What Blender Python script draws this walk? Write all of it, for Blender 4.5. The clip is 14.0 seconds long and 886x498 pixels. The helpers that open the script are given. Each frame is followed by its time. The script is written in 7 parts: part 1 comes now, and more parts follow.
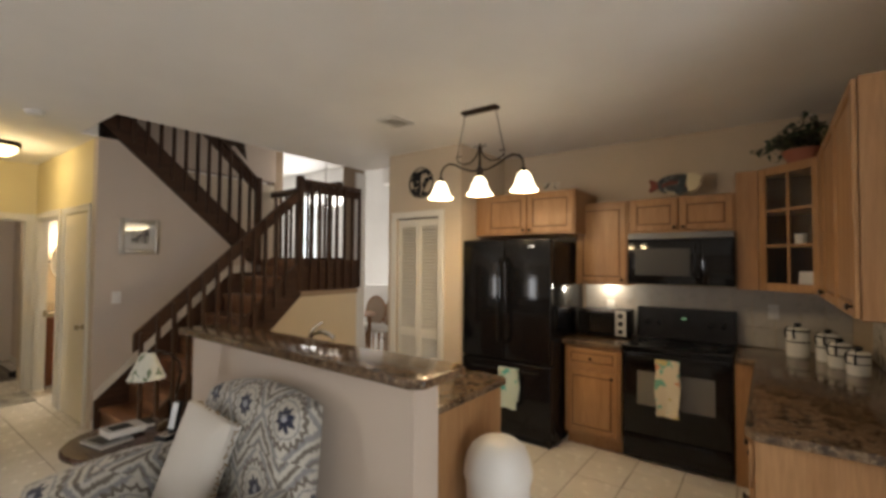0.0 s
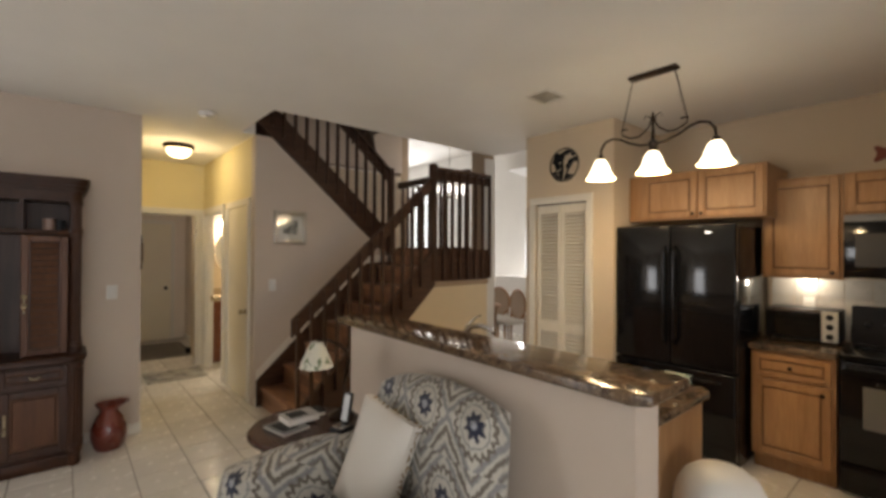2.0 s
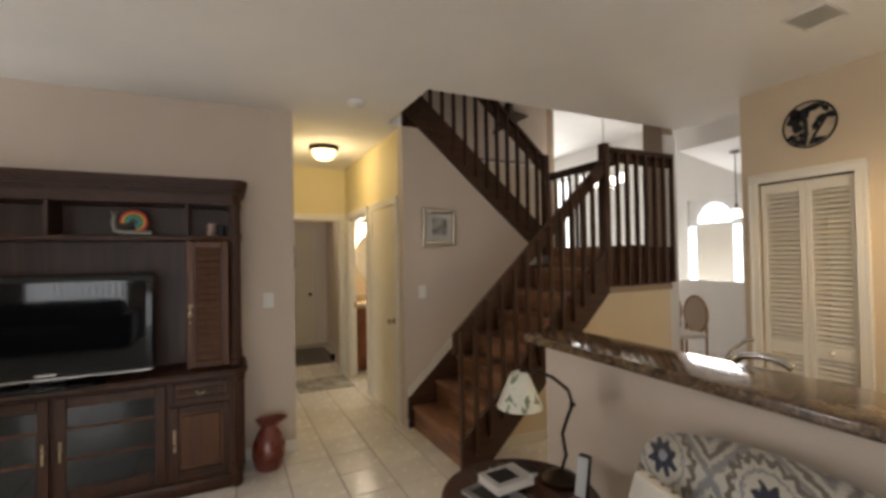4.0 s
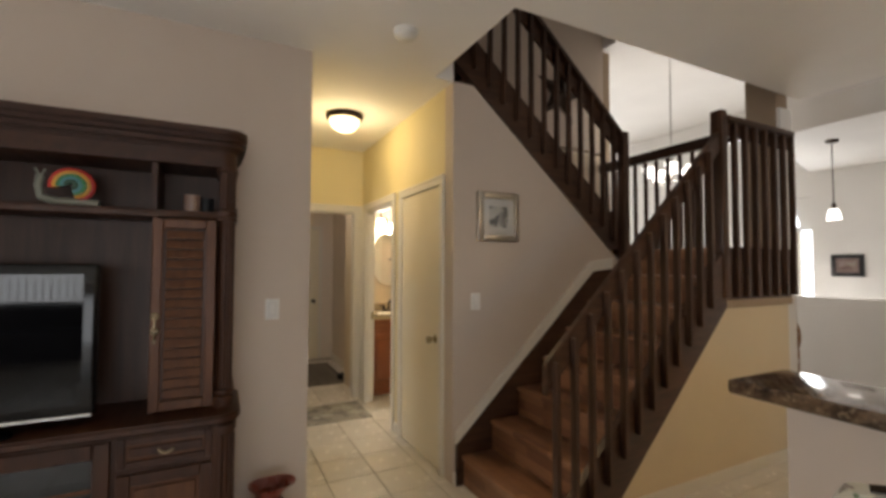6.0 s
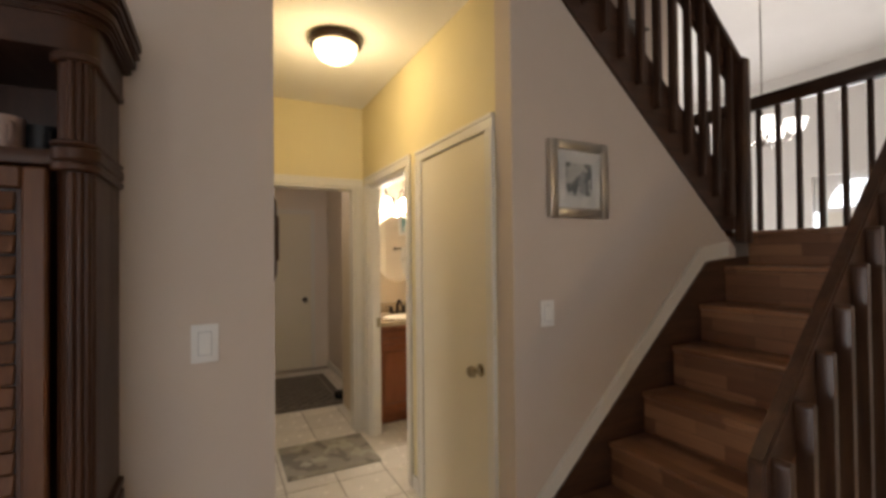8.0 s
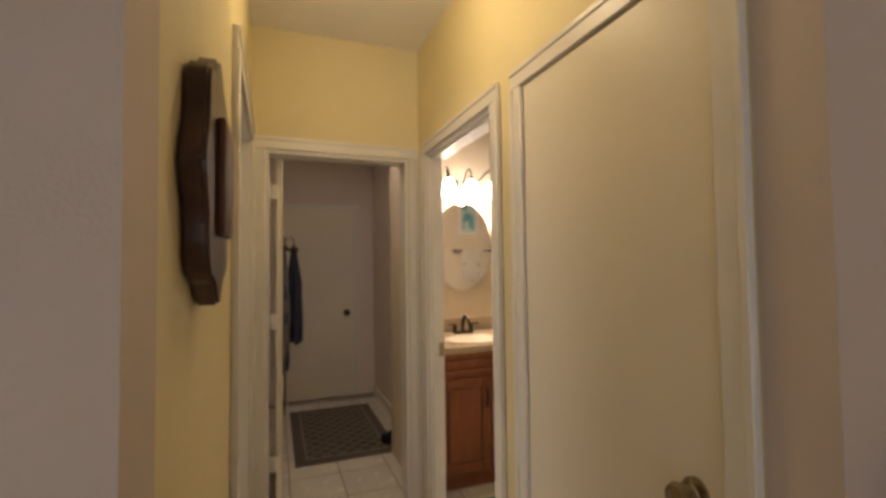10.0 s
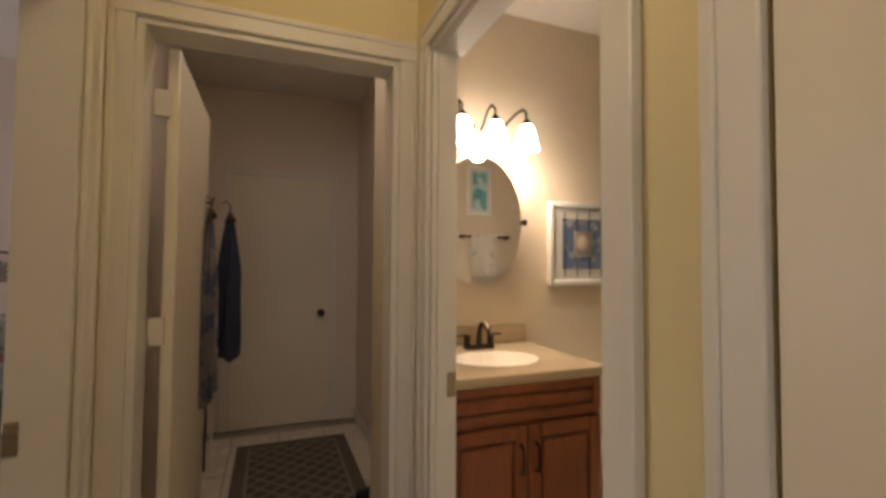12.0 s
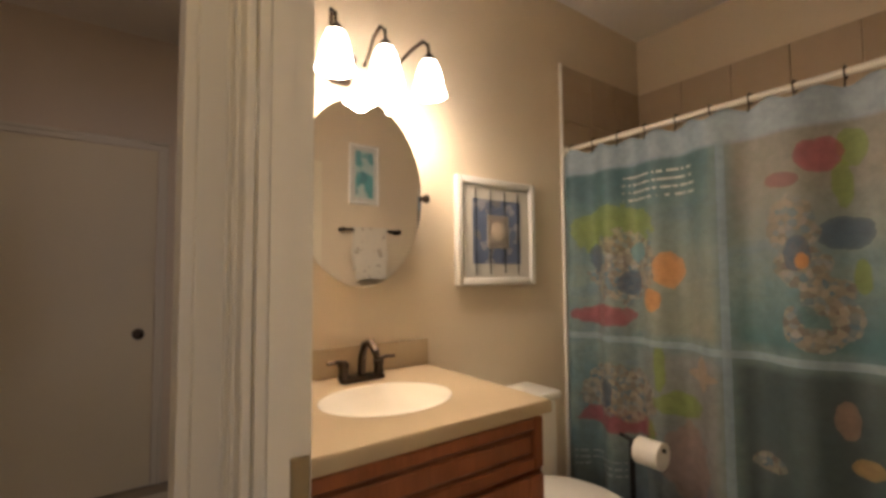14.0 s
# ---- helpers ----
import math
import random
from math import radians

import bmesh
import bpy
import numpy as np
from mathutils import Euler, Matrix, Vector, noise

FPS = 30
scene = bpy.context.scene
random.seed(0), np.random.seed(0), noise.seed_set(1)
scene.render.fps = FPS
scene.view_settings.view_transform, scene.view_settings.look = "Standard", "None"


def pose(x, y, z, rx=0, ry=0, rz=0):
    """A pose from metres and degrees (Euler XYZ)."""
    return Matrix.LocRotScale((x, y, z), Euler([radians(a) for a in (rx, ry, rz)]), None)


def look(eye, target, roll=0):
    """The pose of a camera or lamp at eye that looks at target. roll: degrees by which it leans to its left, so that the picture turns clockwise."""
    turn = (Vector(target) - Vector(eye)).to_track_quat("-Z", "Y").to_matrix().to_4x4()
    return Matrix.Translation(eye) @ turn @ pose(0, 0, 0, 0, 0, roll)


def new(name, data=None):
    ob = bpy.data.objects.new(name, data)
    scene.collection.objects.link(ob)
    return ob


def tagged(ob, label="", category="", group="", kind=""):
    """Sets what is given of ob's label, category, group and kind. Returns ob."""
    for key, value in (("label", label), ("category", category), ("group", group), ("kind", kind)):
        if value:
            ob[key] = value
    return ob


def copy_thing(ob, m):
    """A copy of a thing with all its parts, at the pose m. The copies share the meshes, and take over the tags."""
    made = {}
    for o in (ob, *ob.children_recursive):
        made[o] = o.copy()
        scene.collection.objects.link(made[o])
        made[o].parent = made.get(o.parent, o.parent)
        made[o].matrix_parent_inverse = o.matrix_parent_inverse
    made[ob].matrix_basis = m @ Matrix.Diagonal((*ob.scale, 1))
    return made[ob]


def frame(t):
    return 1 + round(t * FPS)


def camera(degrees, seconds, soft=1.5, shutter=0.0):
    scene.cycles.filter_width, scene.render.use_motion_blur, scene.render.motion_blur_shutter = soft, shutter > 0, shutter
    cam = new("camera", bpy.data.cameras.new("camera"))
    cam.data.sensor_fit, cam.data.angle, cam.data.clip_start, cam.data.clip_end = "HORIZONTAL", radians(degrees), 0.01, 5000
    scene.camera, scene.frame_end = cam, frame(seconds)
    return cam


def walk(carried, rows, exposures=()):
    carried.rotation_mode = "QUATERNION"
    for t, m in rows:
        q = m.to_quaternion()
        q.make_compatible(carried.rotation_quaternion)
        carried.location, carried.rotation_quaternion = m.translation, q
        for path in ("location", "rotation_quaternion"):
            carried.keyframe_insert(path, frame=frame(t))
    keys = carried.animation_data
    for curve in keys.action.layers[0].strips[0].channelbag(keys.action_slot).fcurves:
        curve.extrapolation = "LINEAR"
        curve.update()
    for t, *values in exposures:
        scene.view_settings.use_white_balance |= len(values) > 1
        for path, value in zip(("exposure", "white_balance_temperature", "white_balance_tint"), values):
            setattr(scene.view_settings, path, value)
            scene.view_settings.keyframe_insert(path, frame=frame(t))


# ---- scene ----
cam = camera(90.0, 14.0, 3.4)
PATH = [
    (0, (0.036, 0.021, 1.58), (-1.149, 1.632, 1.639), 0.4),
    (0.5, (-0.02, 0.016, 1.583), (-1.291, 1.56, 1.626), 0.3),
    (1, (-0.126, 0.011, 1.584), (-1.481, 1.482, 1.615), 0.3),
    (1.5, (-0.273, -0.01, 1.576), (-1.712, 1.379, 1.598), 0.5),
    (2, (-0.418, -0.026, 1.568), (-1.938, 1.273, 1.581), 0.3),
    (2.5, (-0.586, -0.027, 1.557), (-2.201, 1.153, 1.567), -0.2),
    (3, (-0.804, -0.016, 1.555), (-2.5, 1.044, 1.563), -0.5),
    (3.5, (-1.031, -0.017, 1.54), (-2.792, 0.932, 1.559), -0.9),
    (4, (-1.262, -0.018, 1.536), (-3.058, 0.861, 1.572), -1.0),
    (6.5, (-2.661, 0.034, 1.452), (-4.437, 0.95, 1.531), 0.6),
    (7, (-2.937, 0.08, 1.458), (-4.7, 1.02, 1.527), 0.5),
    (7.5, (-3.216, 0.185, 1.489), (-4.984, 1.119, 1.536), 0.0),
    (8, (-3.503, 0.315, 1.479), (-5.285, 1.222, 1.505), -0.6),
    (8.5, (-3.787, 0.426, 1.478), (-5.584, 1.303, 1.5), -1.2),
    (9, (-4.054, 0.521, 1.458), (-5.88, 1.338, 1.488), -1.6),
    (9.2, (-4.155, 0.546, 1.447), (-5.993, 1.333, 1.488), -1.7),
    (11.3, (-5.322, 0.779, 1.348), (-7.21, 1.432, 1.432), 0.6),
    (11.5, (-5.413, 0.839, 1.336), (-7.299, 1.501, 1.419), 0.7),
    (12, (-5.653, 0.939, 1.318), (-7.517, 1.66, 1.39), 0.4),
    (12.5, (-5.874, 1.015, 1.306), (-7.703, 1.822, 1.367), 0.3),
    (13, (-6.05, 1.084, 1.297), (-7.819, 2.014, 1.362), 0.1),
    (13.5, (-6.188, 1.178, 1.285), (-7.892, 2.222, 1.369), -0.2),
    (14, (-6.285, 1.26, 1.26), (-7.906, 2.425, 1.369), -0.4),
]
walk(cam, [(t, look(eye, target, roll)) for t, eye, target, roll in PATH], [(0, -0.15, 6500, 10), (7, -0.12, 6500, 11), (8, -0.16, 6500, 14), (9, -0.24, 6500, 16), (11.3, -0.52, 6500, 19), (12.5, -0.58, 6500, 19), (14, -0.55, 6500, 20)])

# ---------- world and large lights ----------
world = bpy.data.worlds.new("sky")
scene.world = world
world.use_nodes = True
wn = world.node_tree
sky = wn.nodes.new("ShaderNodeTexSky")
sky.sky_type, sky.sun_disc = "NISHITA", False
sky.sun_elevation, sky.sun_rotation = radians(48), radians(60)
wn.links.new(sky.outputs[0], wn.nodes["Background"].inputs[0])
wn.nodes["Background"].inputs[1].default_value = 0.12


def area_lamp(name, m, w, h, watts, colour):
    data = bpy.data.lights.new(name, "AREA")
    data.shape, data.size, data.size_y, data.energy, data.color = "RECTANGLE", w, h, watts, colour
    ob = new(name, data)
    ob.matrix_world = m
    return ob


def point_lamp(name, at, watts, colour, radius=0.04):
    data = bpy.data.lights.new(name, "POINT")
    data.energy, data.color, data.shadow_soft_size = watts, colour, radius
    ob = new(name, data)
    ob.location = at
    return ob


DAY = (1.0, 0.98, 0.97)
WARM = (1.0, 0.74, 0.42)
SOFTWARM = (1.0, 0.80, 0.55)
area_lamp("daylight_slider", pose(2.90, -2.65, 1.1, 0, 90, 0), 2.0, 1.55, 36, DAY)
# added fill for the living room, set in an assumed opening out of view
area_lamp("fill_right_opening", pose(2.90, -0.3, 1.1, 0, 90, 0), 2.0, 1.95, 24, DAY)
area_lamp("daylight_rear", pose(-4.5, -3.86, 1.3, 90, 0, 0), 0.86, 1.26, 32, DAY)
# fill added to brighten the utility room, hidden above the door head
area_lamp("fill_utility", pose(-7.66, 1.0, 2.665), 0.26, 0.26, 4.6, (1.0, 0.84, 0.70))
area_lamp("daylight_foyer", pose(-10.2, 7.62, 2.2, -90, 0, 0), 1.0, 2.3, 100, DAY)
area_lamp("daylight_entry", pose(-6.18, 7.62, 1.2, -90, 0, 0), 0.9, 1.9, 62, DAY)

# ---------- materials ----------
def nodes_of(name):
    m = bpy.data.materials.new(name)
    m.use_nodes = True
    return m, m.node_tree.nodes, m.node_tree.links, m.node_tree.nodes["Principled BSDF"]


def mix_rgb(n, l, kind, fac, a, b):
    k = n.new("ShaderNodeMix")
    k.data_type, k.blend_type = "RGBA", kind
    for sock, v in ((k.inputs[0], fac), (k.inputs[6], a), (k.inputs[7], b)):
        if isinstance(v, bpy.types.NodeSocket):
            l.new(v, sock)
        elif isinstance(v, (int, float)):
            sock.default_value = v
        else:
            sock.default_value = (*v, 1)
    return k.outputs[2]


def ramp(n, l, source, stops):
    r = n.new("ShaderNodeValToRGB")
    while len(r.color_ramp.elements) < len(stops):
        r.color_ramp.elements.new(0.5)
    for e, (p, c) in zip(r.color_ramp.elements, stops):
        e.position, e.color = p, (*c, 1) if len(c) == 3 else c
    l.new(source, r.inputs[0])
    return r.outputs[0]


def grey(v):
    return (v, v, v)


def coords(n, l, scale=(1, 1, 1), rot=(0, 0, 0), space="Object"):
    tc, mp = n.new("ShaderNodeTexCoord"), n.new("ShaderNodeMapping")
    l.new(tc.outputs[space], mp.inputs[0])
    mp.inputs[3].default_value, mp.inputs[2].default_value = scale, [radians(a) for a in rot]
    return mp.outputs[0]


def noise_of(n, l, vec, scale, detail=3, rough=0.5):
    t = n.new("ShaderNodeTexNoise")
    t.inputs["Scale"].default_value, t.inputs["Detail"].default_value, t.inputs["Roughness"].default_value = scale, detail, rough
    l.new(vec, t.inputs["Vector"])
    return t.outputs["Fac"]


def bump_of(n, l, b, height, strength, distance=0.01):
    k = n.new("ShaderNodeBump")
    k.inputs["Strength"].default_value, k.inputs["Distance"].default_value = strength, distance
    l.new(height, k.inputs["Height"])
    l.new(k.outputs[0], b.inputs["Normal"])


def paint(name, colour, rough=0.6, vary=0.06, bump=0.08, grain=160, metal=0.0):
    """Painted or plain surface with slow mottling and a fine roller or cast texture."""
    m, n, l, b = nodes_of(name)
    v = coords(n, l)
    slow = noise_of(n, l, v, 1.7, 4)
    fine = noise_of(n, l, v, grain, 2)
    lo, hi = [c * (1 - vary) for c in colour], [min(1, c * (1 + vary)) for c in colour]
    l.new(ramp(n, l, slow, ((0.3, lo), (0.7, hi))), b.inputs["Base Color"])
    l.new(ramp(n, l, noise_of(n, l, v, 9, 3), ((0.3, grey(rough * 0.88)), (0.7, grey(min(1, rough * 1.12))))), b.inputs["Roughness"])
    b.inputs["Metallic"].default_value = metal
    bump_of(n, l, b, fine, bump, 0.004)
    return m


def wood(name, dark, light, rough=0.4, scale=1.0, axis="z", coat=0.15):
    """Stained timber with grain along one axis."""
    m, n, l, b = nodes_of(name)
    s = {"x": (1.2, 14, 14), "y": (14, 1.2, 14), "z": (14, 14, 1.2)}[axis]
    v = coords(n, l, [c * scale for c in s])
    info = n.new("ShaderNodeObjectInfo")
    off = n.new("ShaderNodeVectorMath")
    off.operation = "ADD"
    l.new(v, off.inputs[0])
    l.new(info.outputs["Random"], off.inputs[1])
    g1 = noise_of(n, l, off.outputs[0], 2.0, 6, 0.6)
    g2 = noise_of(n, l, off.outputs[0], 9.0, 4, 0.7)
    c = ramp(n, l, g1, ((0.25, dark), (0.75, light)))
    c = mix_rgb(n, l, "MULTIPLY", 0.5, c, ramp(n, l, g2, ((0.35, grey(0.62)), (0.65, grey(1.0)))))
    blot = ramp(n, l, noise_of(n, l, coords(n, l), 2.2, 3), ((0.3, grey(0.82)), (0.7, grey(1.0))))
    l.new(mix_rgb(n, l, "MULTIPLY", 0.8, c, blot), b.inputs["Base Color"])
    l.new(ramp(n, l, g1, ((0.2, grey(rough * 1.2)), (0.8, grey(rough * 0.85)))), b.inputs["Roughness"])
    b.inputs["Coat Weight"].default_value, b.inputs["Coat Roughness"].default_value = coat * 0.5, 0.25
    b.inputs["Specular IOR Level"].default_value = 0.3
    bump_of(n, l, b, g2, 0.12, 0.003)
    return m


def planks(name):
    """Laminate of short reddish brown strips that differ in tone, laid along x."""
    m, n, l, b = nodes_of(name)
    geo, sep, comb = n.new("ShaderNodeTexCoord"), n.new("ShaderNodeSeparateXYZ"), n.new("ShaderNodeCombineXYZ")
    l.new(geo.outputs["Object"], sep.inputs[0])
    add = n.new("ShaderNodeMath")
    l.new(sep.outputs[1], add.inputs[0])
    l.new(sep.outputs[2], add.inputs[1])
    l.new(sep.outputs[0], comb.inputs[0])
    l.new(add.outputs[0], comb.inputs[1])
    strips = n.new("ShaderNodeTexBrick")
    strips.offset = 0.37
    l.new(comb.outputs[0], strips.inputs["Vector"])
    for sock, v in (("Scale", 1.0), ("Brick Width", 0.33), ("Row Height", 0.065), ("Mortar Size", 0.0008), ("Bias", 0.0)):
        strips.inputs[sock].default_value = v
    strips.inputs["Color1"].default_value = (0.17, 0.070, 0.034, 1)
    strips.inputs["Color2"].default_value = (0.36, 0.175, 0.085, 1)
    strips.inputs["Mortar"].default_value = (0.07, 0.03, 0.015, 1)
    g = noise_of(n, l, coords(n, l, (1.5, 22, 22)), 3.0, 5, 0.65)
    c = mix_rgb(n, l, "MULTIPLY", 0.7, strips.outputs["Color"], ramp(n, l, g, ((0.3, grey(0.62)), (0.7, grey(1.0)))))
    l.new(c, b.inputs["Base Color"])
    l.new(ramp(n, l, g, ((0.2, grey(0.42)), (0.8, grey(0.28)))), b.inputs["Roughness"])
    bump_of(n, l, b, g, 0.06, 0.002)
    return m


def glow(name, colour, strength):
    m, n, l, b = nodes_of(name)
    b.inputs["Base Color"].default_value = (*colour, 1)
    b.inputs["Emission Color"].default_value, b.inputs["Emission Strength"].default_value = (*colour, 1), strength
    return m


def glass(name, tint=(1, 1, 1), rough=0.0):
    m, n, l, b = nodes_of(name)
    b.inputs["Base Color"].default_value = (*tint, 1)
    b.inputs["Transmission Weight"].default_value, b.inputs["Roughness"].default_value = 1.0, rough
    b.inputs["IOR"].default_value = 1.45
    return m


def granite(name):
    m, n, l, b = nodes_of(name)
    v = coords(n, l)
    big = noise_of(n, l, v, 14, 5, 0.65)
    mid = noise_of(n, l, v, 42, 4, 0.7)
    vor = n.new("ShaderNodeTexVoronoi")
    vor.inputs["Scale"].default_value = 85
    l.new(v, vor.inputs["Vector"])
    c = ramp(n, l, big, ((0.3, (0.022, 0.015, 0.011)), (0.46, (0.09, 0.055, 0.033)), (0.58, (0.17, 0.11, 0.065)), (0.72, (0.045, 0.03, 0.02))))
    c = mix_rgb(n, l, "MIX", ramp(n, l, mid, ((0.52, grey(0)), (0.66, grey(0.75)))), c, (0.30, 0.22, 0.14))
    c = mix_rgb(n, l, "MULTIPLY", 0.55, c, ramp(n, l, vor.outputs["Distance"], ((0.0, grey(0.35)), (0.6, grey(1.0)))))
    l.new(c, b.inputs["Base Color"])
    b.inputs["Roughness"].default_value = 0.1
    l.new(ramp(n, l, mid, ((0.3, grey(0.06)), (0.8, grey(0.18)))), b.inputs["Roughness"])
    return m


def tile_mat(name, colour, gloss=0.16):
    m, n, l, b = nodes_of(name)
    v = coords(n, l)
    info = n.new("ShaderNodeObjectInfo")
    off = n.new("ShaderNodeVectorMath")
    off.operation = "MULTIPLY_ADD"
    l.new(info.outputs["Random"], off.inputs[0])
    off.inputs[1].default_value = (7, 7, 7)
    l.new(v, off.inputs[2])
    slow = noise_of(n, l, off.outputs[0], 4.5, 4, 0.6)
    c = ramp(n, l, slow, ((0.3, [x * 0.9 for x in colour]), (0.7, colour)))
    tone = n.new("ShaderNodeMapRange")
    tone.inputs[3].default_value, tone.inputs[4].default_value = 0.93, 1.0
    l.new(info.outputs["Random"], tone.inputs[0])
    mul = n.new("ShaderNodeVectorMath")
    mul.operation = "SCALE"
    l.new(c, mul.inputs[0])
    l.new(tone.outputs[0], mul.inputs["Scale"])
    l.new(mul.outputs[0], b.inputs["Base Color"])
    l.new(ramp(n, l, noise_of(n, l, v, 14, 3), ((0.3, grey(gloss)), (0.7, grey(gloss * 1.9)))), b.inputs["Roughness"])
    bump_of(n, l, b, noise_of(n, l, v, 25, 3), 0.03, 0.004)
    return m


def metal(name, colour, rough=0.3):
    return paint(name, colour, rough, 0.12, 0.05, 90, 1.0)


WALL = paint("wall_paint", (0.57, 0.48, 0.40), 0.75, 0.03, 0.15, 220)
WALL_KITCHEN = paint("kitchen_paint", (0.60, 0.485, 0.345), 0.75, 0.03, 0.15, 220)
WALL_YELLOW = paint("hall_paint", (0.70, 0.60, 0.34), 0.7, 0.03, 0.15, 220)
WALL_BATH = paint("bath_paint", (0.68, 0.58, 0.44), 0.65, 0.03, 0.12, 220)
WALL_UTIL = paint("utility_paint", (0.74, 0.65, 0.56), 0.75, 0.03, 0.12, 220)
WALL_WHITE = paint("foyer_paint", (0.74, 0.72, 0.69), 0.75, 0.03, 0.12, 220)
CEIL = paint("ceiling_paint", (0.86, 0.83, 0.78), 0.85, 0.03, 0.3, 130)
TRIM = paint("trim_gloss", (0.72, 0.68, 0.60), 0.35, 0.03, 0.03, 80)
DOORPAINT = paint("door_paint", (0.74, 0.67, 0.52), 0.4, 0.03, 0.04, 60)
TILE = tile_mat("floor_tile_glaze", (0.82, 0.77, 0.69))
GROUT = paint("grout", (0.36, 0.32, 0.27), 0.9, 0.2, 0.3, 120)
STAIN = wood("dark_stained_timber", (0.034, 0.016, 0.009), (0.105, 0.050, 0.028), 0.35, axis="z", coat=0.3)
STAIN_Y = wood("dark_stained_rail", (0.034, 0.016, 0.009), (0.105, 0.050, 0.028), 0.35, axis="y", coat=0.3)
TREAD = planks("tread_timber")
MAPLE = wood("maple_cabinet", (0.36, 0.180, 0.076), (0.50, 0.280, 0.128), 0.38, 0.6, coat=0.2)
MAPLE_GLAZE = wood("maple_glazed_edge", (0.14, 0.062, 0.025), (0.24, 0.115, 0.048), 0.4, 0.6, coat=0.2)
CHERRY = wood("cherry_cabinet", (0.25, 0.075, 0.027), (0.31, 0.102, 0.040), 0.35, 0.5, coat=0.3)
UNITWOOD = wood("entertainment_unit_timber", (0.028, 0.0092, 0.0037), (0.074, 0.026, 0.0096), 0.42, 0.8, coat=0.06)
UNITWOOD_Y = wood("entertainment_unit_timber_across", (0.028, 0.0092, 0.0037), (0.074, 0.026, 0.0096), 0.42, 0.8, axis="y", coat=0.06)
UNITPANEL = wood("entertainment_unit_panel", (0.075, 0.030, 0.013), (0.155, 0.062, 0.026), 0.45, 0.8, coat=0.06)
GRANITE = granite("brown_granite")
BLACK = paint("black_appliance", (0.006, 0.006, 0.007), 0.10, 0.2, 0.01, 60)
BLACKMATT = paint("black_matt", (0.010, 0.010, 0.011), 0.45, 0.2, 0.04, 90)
BRONZE = metal("oiled_bronze", (0.045, 0.032, 0.024), 0.35)
CHROME = metal("chrome", (0.55, 0.54, 0.52), 0.18)
BRASS = metal("satin_nickel_knob", (0.36, 0.30, 0.20), 0.28)
PEWTER = metal("pewter_frame", (0.48, 0.45, 0.40), 0.32)
WHITE = paint("white_plastic", (0.74, 0.72, 0.68), 0.4, 0.03, 0.02, 70)
PORCELAIN = paint("porcelain", (0.78, 0.76, 0.70), 0.12, 0.02, 0.0, 40)
SHADE = glow("opal_glass_lit", (1.0, 0.83, 0.56), 5.0)
DOMEGLASS = glow("dome_glass_lit", (1.0, 0.80, 0.45), 4.5)
BATHSHADE = glow("bath_glass_lit", (1.0, 0.90, 0.74), 22.0)
PENDSHADE = glow("pendant_glass_lit", (1.0, 0.95, 0.88), 3.5)
DAYPANE = glow("bright_window_pane", (0.88, 0.94, 1.0), 3.0)
GLASS = glass("clear_glass")
DARKGLASS = paint("dark_oven_glass", (0.010, 0.011, 0.012), 0.05, 0.1, 0.0, 40)
for dark in (BLACK, BLACKMATT):
    dark.node_tree.nodes["Principled BSDF"].inputs["Specular IOR Level"].default_value = 0.3
MIRROR = paint("mirror_silver", (0.86, 0.86, 0.85), 0.015, 0.0, 0.0, 40, 1.0)


# ---------- mesh helpers ----------
def box(bm, lo, hi, bevel=0.0, seg=1, m=None):
    """Adds a box from corner to corner, edges rounded by bevel, placed by m."""
    c = [(a + b) / 2 for a, b in zip(lo, hi)]
    s = [max(abs(b - a), 1e-5) for a, b in zip(lo, hi)]
    got = bmesh.ops.create_cube(bm, size=1, matrix=Matrix.Translation(c) @ Matrix.Diagonal((*s, 1)))
    vs = got["verts"]
    if bevel:
        es = list({e for v in vs for e in v.link_edges})
        r = bmesh.ops.bevel(bm, geom=es, offset=min(bevel, min(s) * 0.45), segments=seg, affect="EDGES", profile=0.5)
        vs = [v for v in r["verts"]]
        if m is not None:
            isl = set(vs)
            bmesh.ops.transform(bm, matrix=m, verts=list(isl))
        return vs
    if m is not None:
        bmesh.ops.transform(bm, matrix=m, verts=vs)
    return vs


def rod(bm, a, b, r, r2=None, sides=12):
    """A round bar from a to b."""
    a, b = Vector(a), Vector(b)
    d = b - a
    q = d.to_track_quat("Z", "Y").to_matrix().to_4x4()
    bmesh.ops.create_cone(bm, cap_ends=True, segments=sides, radius1=r, radius2=r if r2 is None else r2, depth=d.length,
                          matrix=Matrix.Translation((a + b) / 2) @ q)


def lathe(bm, profile, at=(0, 0, 0), sides=32, m=None):
    """Turns a profile of (radius, height) round the upright axis."""
    rings = []
    for r, z in profile:
        ring = []
        for i in range(sides):
            a = 2 * math.pi * i / sides
            p = Vector((r * math.cos(a), r * math.sin(a), z)) + Vector(at)
            ring.append(bm.verts.new(m @ p if m is not None else p))
        rings.append(ring)
    for r0, r1 in zip(rings, rings[1:]):
        for i in range(sides):
            j = (i + 1) % sides
            bm.faces.new((r0[i], r0[j], r1[j], r1[i]))
    for ring, flip in ((rings[0], True), (rings[-1], False)):
        bm.faces.new(ring[::-1] if flip else ring)


